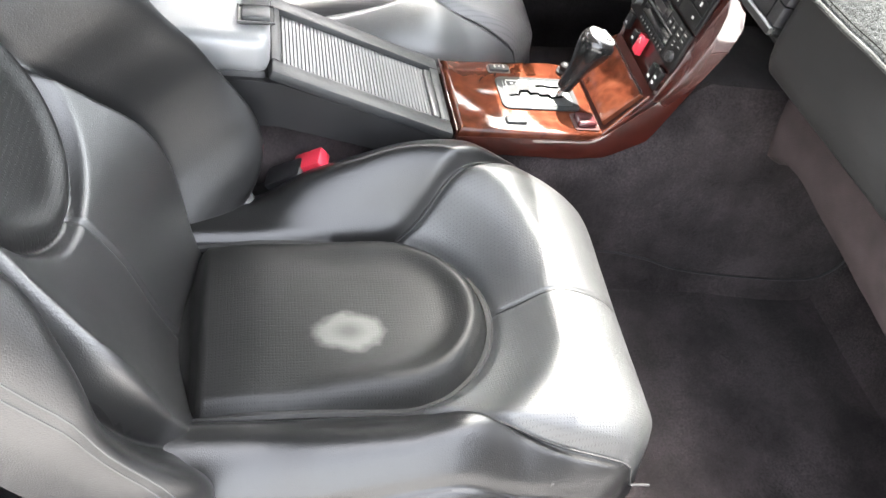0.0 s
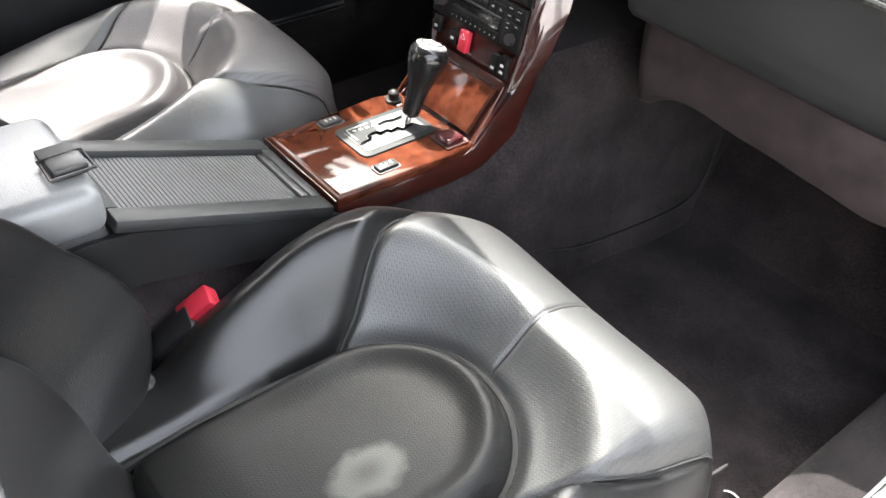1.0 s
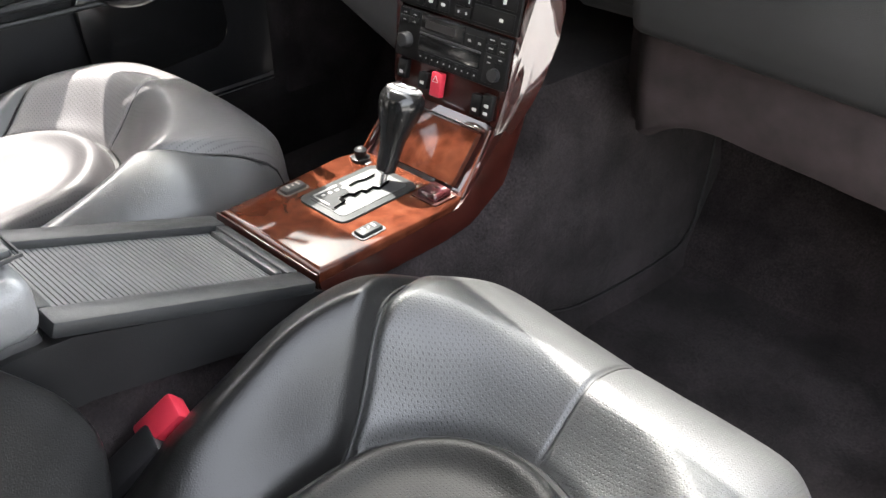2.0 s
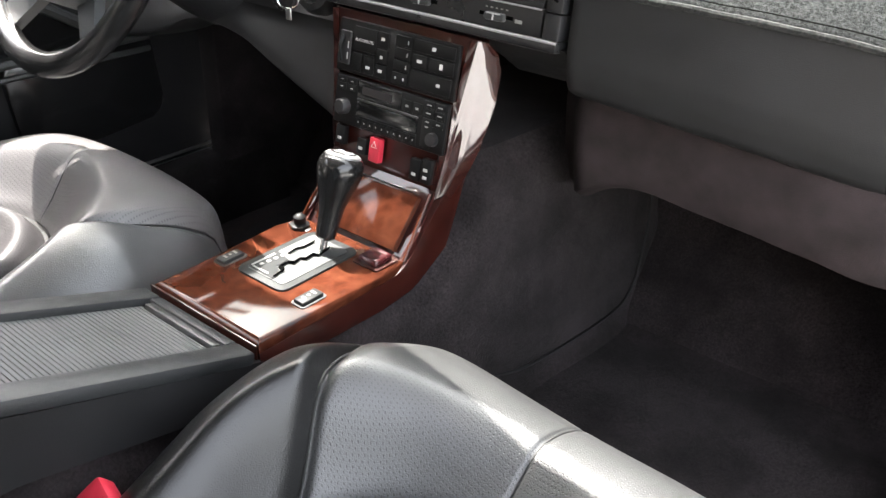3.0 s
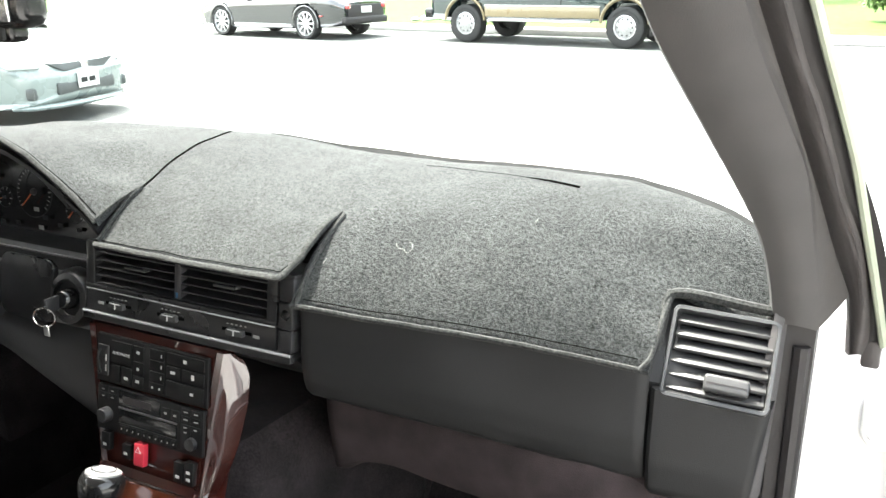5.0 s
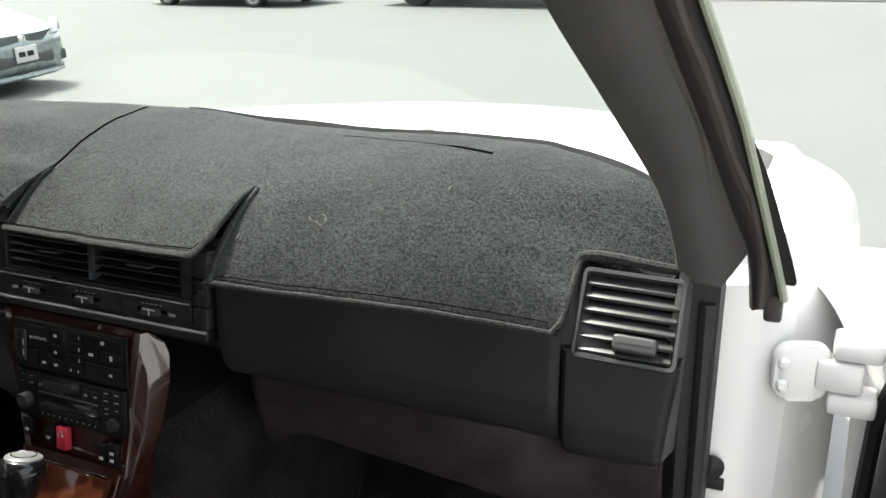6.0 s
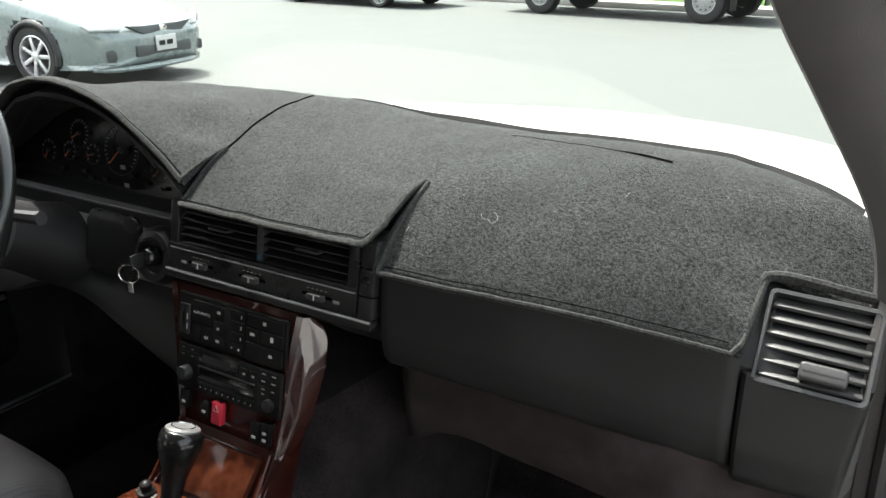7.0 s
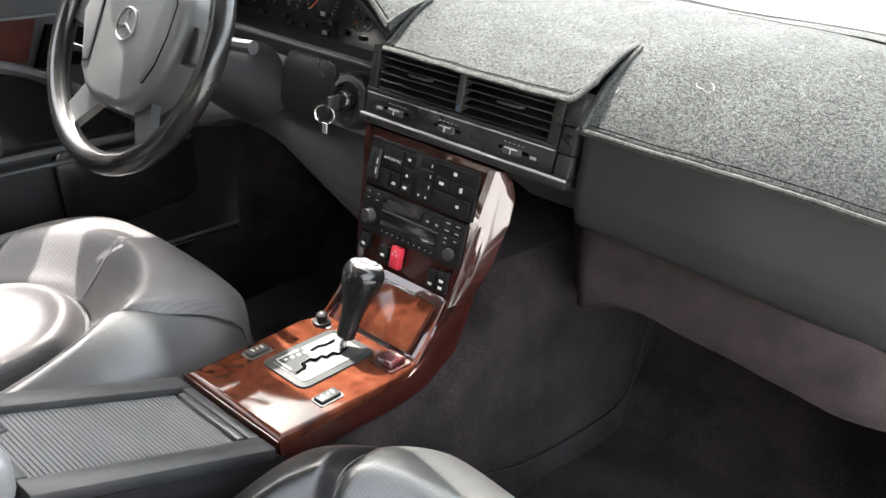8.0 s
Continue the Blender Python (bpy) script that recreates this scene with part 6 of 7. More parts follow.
    part("thread", tube([Vector((p.x, p.y, zm(p.x, p.y) + 0.002)) for p in pts], 0.00020, 4), LINT, lint)
    for x, y in ((0.434, 0.191), (0.225, 0.075)):
        whole("lint_fleck", tube([Vector((x, y, zm(x, y) + 0.002)), Vector((x + 0.002, y + 0.005, zm(x, y + 0.005) + 0.003))], 0.00025, 4), LINT, "pale fleck of lint on the dash cover", "lint", "lint flecks")


def steering():
    w = thing("steering_wheel", (-0.372, -0.16, 0.85), "black leather steering wheel with a plain airbag hub", "steering wheel")
    ax = Vector((0, -0.90, 0.436)).normalized()
    S = plane_at((-0.378, -0.150, 0.862), X, ax)
    R = 0.176
    part("rim", tube([S @ Vector((R * math.cos(t), R * math.sin(t), 0)) for t in np.linspace(0, 2 * math.pi, 73)[:-1]], 0.0160, 16, True), RIM_SKIN, w, "smooth black leather rim")
    hub = bmesh.new()
    outl = [(-0.112, 0.055), (-0.108, 0.068), (-0.096, 0.078), (-0.05, 0.084), (0.05, 0.084), (0.096, 0.078), (0.108, 0.068), (0.112, 0.055), (0.111, 0.010), (0.104, -0.030), (0.086, -0.066), (0.060, -0.090), (0.034, -0.101), (-0.034, -0.101), (-0.060, -0.090), (-0.086, -0.066), (-0.104, -0.030), (-0.111, 0.010)]
    prism(outl, 0.050, S @ Matrix.Translation((0, 0, -0.035)), 0.016, 5, hub)
    h = part("hub", hub, HUB, w, "grey-black airbag cover")
    for sx in (-1, 1):
        pad = [(sx * x, y) for x, y in ((0.070, 0.062), (0.086, 0.064), (0.0945, 0.052), (0.0945, 0.010), (0.088, -0.028), (0.074, -0.056), (0.062, -0.052), (0.066, 0.005))]
        hp = part("horn_pad", prism(pad, 0.006, S @ Matrix.Translation((0, 0, 0.0125)), 0.003, 3), HUB, h, "horn pad set in the airbag cover")
        part("pad_gap", tube([S @ Vector((x, y, 0.0150)) for x, y in pad], 0.0016, 5, True), SLOT_DARK, hp)
    em = part("emblem_ring", tube([S @ Vector((0.022 * math.cos(t), 0.022 * math.sin(t) + 0.010, 0.0162)) for t in np.linspace(0, 2 * math.pi, 33)[:-1]], 0.0012, 5, True), SILVER, h, "thin silver ring emblem")
    for k in range(3):
        t = radians(90 + 120 * k)
        part("emblem_ray", tube([S @ Vector((0, 0.010, 0.0168)), S @ Vector((0.021 * math.cos(t), 0.010 + 0.021 * math.sin(t), 0.0162))], lambda q: 0.0022 * (1 - 0.8 * q), 5), SILVER, em)
    for ang in (5, 175, 235, 305):
        t = radians(ang)
        side = Vector((-math.sin(t), math.cos(t), 0))
        def sp(a, b, t=t, side=side, ang=ang):
            r = lerp(0.060, R, b)
            wd = lerp(0.030, 0.017, b) if ang < 240 else lerp(0.022, 0.012, b)
            return S @ (Vector((r * math.cos(t), r * math.sin(t), lerp(-0.004, 0.004, 0.5) - 0.012 * (1 - b))) + side * (wd * (a - 0.5) * 2))
        part("spoke", sheet(sp, 6, 8, thick=ax * -0.014), PLASTIC if ang in (5, 175) else PLASTIC_GREY, w)
    part("column", lathe([(0.044, -0.036), (0.054, -0.042), (0.058, -0.056), (0.057, -0.100), (0.052, -0.108)], S, 36), HUB, w, "grey-black column shroud")
    part("column_sleeve", lathe([(0.048, -0.110), (0.050, -0.150), (0.060, -0.200), (0.064, -0.240)], S, 28), PLASTIC, w)
    for sx in (1,):
        st = tube([S @ Vector((0.05, 0.02, -0.06)), S @ Vector((0.10, 0.030, -0.062)), S @ Vector((0.165, 0.036, -0.060))], lambda q: 0.007 + 0.002 * q, 8)
        part("stalk", st, PLASTIC, w)
    # column cowl beside the ignition
    dd = thing("ignition_lock", (-0.165, 0.03, 0.79), "black ignition lock in a round cowl with key and ring", "ignition lock")
    m = plane_at((-0.162, 0.045, 0.790), X, (0, -0.97, 0.2))
    part("cowl", lathe([(0.042, -0.02), (0.040, 0.0), (0.034, 0.010), (0.026, 0.012), (0.024, 0.004), (0.001, 0.004)], m, 24), PANEL_BLACK, dd)
    part("barrel", lathe([(0.014, 0.004), (0.014, 0.018), (0.011, 0.022), (0.001, 0.022)], m, 16), PLASTIC_GLOSS, dd)
    k = part("key", box((0.005, 0.022, 0.020), (-0.166, 0.014, 0.791), 0.002), PLASTIC, dd, "black-headed key")
    part("key_ring", tube([Vector((-0.170 + 0.013 * math.cos(t), 0.002 + 0.006 * math.cos(t), 0.776 + 0.013 * math.sin(t))) for t in np.linspace(0, 2 * math.pi, 25)[:-1]], 0.0012, 6, True), CHROME, k, "bright split ring")
    part("key_tag", box((0.010, 0.002, 0.015), (-0.170, 0.002, 0.757), 0.001), SILVER, k)

# ---- doors ----
def driver_door():
    d = thing("driver_door", (-0.72, -0.3, 0.4), "black driver's door panel with a dark red wood strip and chrome handle", "car door")
    part("panel", sheet(lambda a, b: Vector((-0.70 + 0.02 * math.sin(b * math.pi), lerp(-1.10, 0.22, a), lerp(0.36, 0.90, b))), 20, 16, thick=(-0.06, 0, 0)), PLASTIC, d)
    part("top_roll", tube([Vector((-0.690, y, 0.902)) for y in np.linspace(-1.1, 0.22, 14)], 0.026, 10), HUB, d, "grey padded door top")
    part("wood_strip", sheet(lambda a, b: Vector((-0.676 - 0.004 * b, lerp(-1.05, -0.168 + 0.024 * b, a), lerp(0.766 + 0.012 * (1 - a), 0.832, b))), 20, 4, thick=(-0.008, 0, 0)), WOOD_DARK, d, "dark red gloss wood strip")
    part("strip_trim", tube([Vector((-0.672, y, 0.836)) for y in np.linspace(-1.05, 0.10, 12)], 0.0025, 6), VENT_GREY, d)
    part("armrest", box((0.07, 0.62, 0.05), (-0.655, -0.55, 0.66), 0.02, seg=3), PLASTIC_GREY, d)
    part("arm_edge", tube([Vector((-0.662, y, z)) for y, z in ((-1.0, 0.80), (-0.6, 0.79), (-0.35, 0.785), (-0.227, 0.772), (-0.178, 0.755), (-0.128, 0.731), (-0.06, 0.69), (0.02, 0.64))], 0.010, 8), PLASTIC_GREY, d)
    h = part("handle_recess", prism([(-0.158, 0.756), (-0.030, 0.752), (-0.030, 0.802), (-0.132, 0.822)], 0.010, Matrix(((0, 0, 1, -0.680), (1, 0, 0, 0), (0, 1, 0, 0), (0, 0, 0, 1))), 0.003), SLOT_DARK, d, "black handle recess")
    part("handle", prism([(-0.146, 0.766), (-0.139, 0.768), (-0.126, 0.784), (-0.104, 0.784), (-0.052, 0.764), (-0.050, 0.770), (-0.098, 0.793), (-0.128, 0.794), (-0.140, 0.784)], 0.012, Matrix(((0, 0, 1, -0.668), (1, 0, 0, 0), (0, 1, 0, 0), (0, 0, 0, 1))), 0.003, 3), CHROME, h, "bright chrome door handle")
    part("arm_lower", sheet(lambda a, b: Vector((-0.672 + 0.006 * b, lerp(-0.9, -0.01, a), lerp(0.63, table(lerp(-0.9, -0.01, a), [(-0.9, 0.79), (-0.35, 0.78), (-0.227, 0.766), (-0.178, 0.750), (-0.128, 0.725), (-0.06, 0.684), (-0.01, 0.65)]), b))), 24, 4, thick=(-0.006, 0, 0)), PLASTIC_GLOSS, d, "black lower door panel")
    part("speaker_grille", prism(rounded(0.26, 0.17, 0.03), 0.012, plane_at((-0.672, -0.02, 0.55), (0, 1, 0.1), (1, 0, 0)), 0.005), PLASTIC_GLOSS, d)
    for dz, r in ((0.0, 0.007), (-0.022, 0.005)):
        part("pocket_rail", tube([Vector((-0.658, y, 0.622 + dz - 0.02 * (y + 0.2) ** 2)) for y in np.linspace(-0.9, 0.10, 16)], r, 8), PLASTIC_GREY, d, "grey pocket rail")


def passenger_door():
    d = thing("passenger_door", (0.85, 0.3, 0.4), "white passenger door standing wide open with a black inner panel", "car door")
    o = Vector((0.86, 0.345, 0))
    u = Vector((0.86, -0.51, 0)).normalized()
    n = Vector((-0.51, -0.86, 0)).normalized()
    m = Matrix((u, Z, n)).transposed().to_4x4()
    m.translation = o
    outl = [(0.02, 0.33), (1.10, 0.33), (1.13, 0.80), (1.05, 0.86), (0.06, 0.86), (0.0, 0.80)]
    part("door_skin", prism(outl, 0.05, m @ Matrix.Translation((0, 0, -0.06)), 0.01), WHITE_PAINT, d)
    inner = [(0.065, 0.38), (1.04, 0.38), (1.08, 0.78), (1.02, 0.84), (0.15, 0.84), (0.105, 0.80), (0.075, 0.70)]
    part("inner_panel", prism(inner, 0.06, m @ Matrix.Translation((0, 0, -0.008)), 0.02, 4), PLASTIC, d, "black inner door panel")
    pts = [m @ Vector((a, b, 0.0)) for a, b in ((0.055, 0.36), (0.045, 0.52), (0.05, 0.66), (0.085, 0.80), (0.14, 0.855), (0.4, 0.865), (1.0, 0.865))]
    part("door_seal", tube(pts, 0.012, 8), RUBBER, d, "black rubber seal")


def sill_emblem():
    e = thing("seat_corner_hook", (0.594, -0.128, 0.25), "thin bright wire hook on a pale post beside the seat", "hook")
    c = Vector((0.597, -0.126, 0.352))
    m = plane_at(c, (0.7, 0.7, 0), (0.45, -0.35, 0.8))
    part("wire", tube([m @ Vector((0.017 * math.cos(t), 0.017 * math.sin(t), 0)) for t in np.linspace(-1.9, 1.7, 22)], lambda q: 0.0016 - 0.0008 * abs(2 * q - 1), 6), SILVER, e)
    part("post", lathe([(0.022, -0.10), (0.020, -0.03), (0.014, -0.012), (0.004, -0.006)], Matrix.Translation(c + Vector((-0.006, -0.018, 0))), 12), DUSTY, e, "dusty pink-grey plastic post")


# ---- street: parked cars ----
def car_body(stations, sub=4):
    """A loft across stations of (x, half width low, half width high, z low, z shoulder, z top, half top), rounded between its corners."""
    bm = bmesh.new()
    rings = []
    for x, wl, wh, z0, zs, zt, wt in stations:
        pts = [(-wl * 0.9, z0), (-wl, z0 + 0.06), (-wh, lerp(z0, zs, 0.62)), (-wh * 0.98, zs), (-wt, zt - 0.02), (-wt * 0.6, zt), (0, zt + 0.012), (wt * 0.6, zt), (wt, zt - 0.02), (wh * 0.98, zs), (wh, lerp(z0, zs, 0.62)), (wl, z0 + 0.06), (wl * 0.9, z0)]
        n = len(pts)
        loop = []
        for k in range(n):
            q = [Vector(pts[(k + o) % n]) for o in (-1, 0, 1, 2)]
            for t in [v / sub for v in range(sub)]:
                p = 0.5 * ((2 * q[1]) + (q[2] - q[0]) * t + (2 * q[0] - 5 * q[1] + 4 * q[2] - q[3]) * t * t + (3 * q[1] - q[0] - 3 * q[2] + q[3]) * t ** 3)
                loop.append(bm.verts.new((x, p.x, p.y)))
        rings.append(loop)
    for a, b in zip(rings, rings[1:]):
        for k in range(len(a)):
            bm.faces.new((a[k], a[(k + 1) % len(a)], b[(k + 1) % len(a)], b[k]))
    bm.faces.new(rings[0])
    bm.faces.new(rings[-1])
    return bm


def arch_cut(bm, centres, r, w):
    """Marks wheel openings by pushing nearby skin inwards."""
    for v in bm.verts:
        for cx in centres:
            d = math.hypot(v.co.x - cx, v.co.z - r * 0.9)
            if d < r and abs(v.co.y) > w * 0.6:
                v.co.y *= 0.74


def place(t, m):
    t.matrix_world = m
    return t


def fine_loft(st, nx):
    """More stations between those given, smoothly."""
    xs = np.linspace(st[0][0], st[-1][0], nx)
    cols = list(zip(*sorted(st)))
    return [tuple([x] + [float(np.interp(x, cols[0], c)) for c in cols[1:]]) for x in xs]


def silver_sedan():
    c = thing("silver_sedan", (0, 0, 0), "pale silver sedan parked at the near kerb, nose towards us", "car", "parked cars")
    st = [(2.31, 0.22, 0.26, 0.30, 0.47, 0.52, 0.20), (2.285, 0.46, 0.50, 0.25, 0.49, 0.555, 0.38), (2.23, 0.62, 0.66, 0.21, 0.52, 0.60, 0.50), (2.12, 0.74, 0.77, 0.19, 0.57, 0.665, 0.60), (1.95, 0.81, 0.84, 0.18, 0.63, 0.73, 0.67), (1.6, 0.86, 0.87, 0.18, 0.70, 0.81, 0.73),
          (1.0, 0.87, 0.88, 0.20, 0.79, 0.92, 0.76), (0.85, 0.87, 0.88, 0.20, 0.80, 0.95, 0.76), (-1.6, 0.87, 0.88, 0.22, 0.88, 1.0, 0.76), (-2.0, 0.84, 0.85, 0.24, 0.88, 1.0, 0.74), (-2.22, 0.72, 0.74, 0.3, 0.80, 0.92, 0.66)]
    bm = car_body(fine_loft(st, 110))
    arch_cut(bm, (1.33, -1.33), 0.35, 0.85)
    part("body", bm, SILVER_PAINT, c)
    cab = [(1.15, 0.74, 0.76, 0.86, 0.90, 0.93, 0.70), (0.55, 0.74, 0.75, 0.86, 1.10, 1.20, 0.62), (0.1, 0.74, 0.75, 0.86, 1.30, 1.42, 0.55), (-0.6, 0.74, 0.75, 0.86, 1.32, 1.44, 0.55), (-1.1, 0.74, 0.75, 0.88, 1.25, 1.36, 0.55), (-1.75, 0.72, 0.74, 0.9, 0.98, 1.02, 0.66)]
    part("cabin_glass", car_body(fine_loft(cab, 30)), CAR_GLASS, c, "dark cabin glass")
    part("roof", sheet(lambda a, b: Vector((lerp(0.15, -1.1, b), lerp(-0.60, 0.60, a), 1.445 - 0.09 * (2 * a - 1) ** 4 - 0.05 * (2 * b - 1) ** 2)), 14, 10, thick=(0, 0, -0.03)), SILVER_PAINT, c)
    for s in (-1, 1):
        part("screen_pillar", tube([Vector((1.12, s * 0.73, 0.93)), Vector((0.6, s * 0.66, 1.20)), Vector((0.1, s * 0.60, 1.40))], 0.035, 8), SILVER_PAINT, c)
        part("wing_mirror", box((0.10, 0.16, 0.11), (0.72, s * 0.92, 0.98), 0.035, seg=3), SILVER_PAINT, c)
        part("headlamp", prism([(-0.20, -0.03), (-0.10, -0.065), (0.12, -0.065), (0.20, 0.02), (0.12, 0.065), (-0.18, 0.03)], 0.06, plane_at((2.115, s * 0.695, 0.622), (-0.55, s * 0.80, 0.14), (0.80, s * 0.52, 0.30)), 0.02, 3), LAMP_GLASS, c, "clear headlamp lens")
        fl = part("fog_recess", box((0.10, 0.24, 0.12), (2.16, s * 0.60, 0.33), 0.03, Euler((0, 0, -0.45 * s)).to_matrix()), GRILLE_HAZED, c)
        part("fog_lamp", lathe([(0.045, 0), (0.042, 0.012), (0.02, 0.018), (0.001, 0.02)], plane_at((2.205, s * 0.62, 0.33), (s * -0.4, 0.9, 0), (0.9, s * 0.4, 0)), 16), LAMP_GLASS, fl)
    gr = part("upper_grille", prism([(-0.50, 0.055), (-0.30, -0.045), (0.30, -0.045), (0.50, 0.055), (0.28, 0.035), (-0.28, 0.035)], 0.03, plane_at((2.262, 0, 0.560), Y, (0.94, 0, 0.34)), 0.006), GRILLE_HAZED, c, "dark upper grille, greyed for windscreen glare")
    part("grille_emblem", box((0.012, 0.10, 0.075), (2.300, 0, 0.562), 0.01), CHROME, gr, "plain chrome emblem")
    part("lower_grille", box((0.06, 0.84, 0.12), (2.283, 0, 0.355), 0.02), GRILLE_HAZED, c, "dark lower grille, greyed for windscreen glare")
    part("number_plate", box((0.012, 0.31, 0.155), (2.330, 0.0, 0.415), 0.003), PRINT, c, "pale number plate with plain bars")
    for dy in (-0.07, 0.05):
        part("plate_bar", box((0.004, 0.09, 0.05), (2.338, dy, 0.415)), GATE_RIM, c)
    part("bumper_lip", tube([Vector((2.05, -0.80, 0.20)), Vector((2.20, -0.64, 0.19)), Vector((2.29, -0.40, 0.19)), Vector((2.33, 0, 0.19)), Vector((2.29, 0.40, 0.19)), Vector((2.20, 0.64, 0.19)), Vector((2.05, 0.80, 0.20))], 0.03, 8), SILVER_PAINT, c)
    for x in (1.33, -1.33):
        for s in (-1, 1):
            part("wheel_arch", tube([Vector((x + 0.345 * math.cos(t), s * 0.872, 0.315 + 0.345 * math.sin(t))) for t in np.linspace(-0.25, math.pi + 0.25, 26)], 0.035, 8, flat=0.8), PLASTIC, c)
            wheel(c, (x, s * 0.865, 0.31), (0, s, 0), 0.31, 0.215, 7, ALLOY)
    place(c, pose(-9.15, 5.44, -0.28, 0, 0, 8))


def black_coupe():
    c = thing("black_coupe", (0, 0, 0), "gloss black convertible coupe with silver alloy wheels, parked across the street", "car", "parked cars")
    st = [(2.35, 0.50, 0.55, 0.26, 0.48, 0.56, 0.42), (2.2, 0.74, 0.78, 0.20, 0.56, 0.66, 0.60), (1.7, 0.86, 0.89, 0.19, 0.68, 0.80, 0.70), (0.9, 0.89, 0.91, 0.20, 0.78, 0.92, 0.74), (-1.0, 0.89, 0.91, 0.22, 0.84, 0.94, 0.74),
          (-1.6, 0.89, 0.91, 0.24, 0.88, 0.97, 0.74), (-2.1, 0.80, 0.84, 0.28, 0.84, 0.92, 0.68), (-2.38, 0.62, 0.68, 0.36, 0.70, 0.78, 0.56)]
    bm = car_body(fine_loft(st, 110))
    arch_cut(bm, (1.40, -1.40), 0.39, 0.89)
    part("body", bm, BLACK_PAINT, c)
    part("sill_strip", box((1.9, 0.02, 0.03), (0, 0.905, 0.30), 0.008), SILVER, c)
    part("sill_strip", box((1.9, 0.02, 0.03), (0, -0.905, 0.30), 0.008), SILVER, c)
    cab = [(0.75, 0.74, 0.75, 0.86, 0.92, 0.95, 0.70), (0.0, 0.72, 0.73, 0.86, 1.18, 1.27, 0.55), (-0.7, 0.72, 0.73, 0.86, 1.18, 1.28, 0.55), (-1.35, 0.72, 0.73, 0.88, 0.98, 1.02, 0.64)]
    part("cabin", car_body(fine_loft(cab, 24)), CAR_GLASS, c)
    for s in (-1, 1):
        part("tail_lamp", box((0.12, 0.30, 0.11), (-2.345, s * 0.50, 0.69), 0.04, Euler((0, 0, s * 0.35)).to_matrix()), LAMP_RED, c, "red tail lamp")
        part("side_lamp", box((0.10, 0.015, 0.035), (-1.86, s * 0.885, 0.50), 0.006), LAMP_RED, c)
        part("wing_mirror", box((0.12, 0.16, 0.11), (0.55, s * 0.94, 0.95), 0.035), BLACK_PAINT, c)
    part("number_plate", box((0.012, 0.34, 0.14), (-2.412, 0, 0.62), 0.003), PRINT, c, "pale number plate")
    part("rear_panel", box((0.04, 1.16, 0.30), (-2.388, 0, 0.585), 0.015, seg=3), RUBBER, c, "dull black rear panel")
    part("rear_bumper", box((0.16, 1.40, 0.16), (-2.36, 0, 0.40), 0.05, seg=3), RUBBER, c)
    for x in (1.40, -1.40):
        for s in (-1, 1):
            part("wheel_arch", tube([Vector((x + 0.372 * math.cos(t), s * 0.897, 0.335 + 0.372 * math.sin(t))) for t in np.linspace(-0.2, math.pi + 0.2, 26)], 0.036, 8, flat=0.7), BLACK_PAINT, c)
            wheel(c, (x, s * 0.90, 0.335), (0, s, 0), 0.335, 0.255, 10, ALLOY)
    place(c, pose(-12.23, 16.36, -0.28, 0, 0, 171))


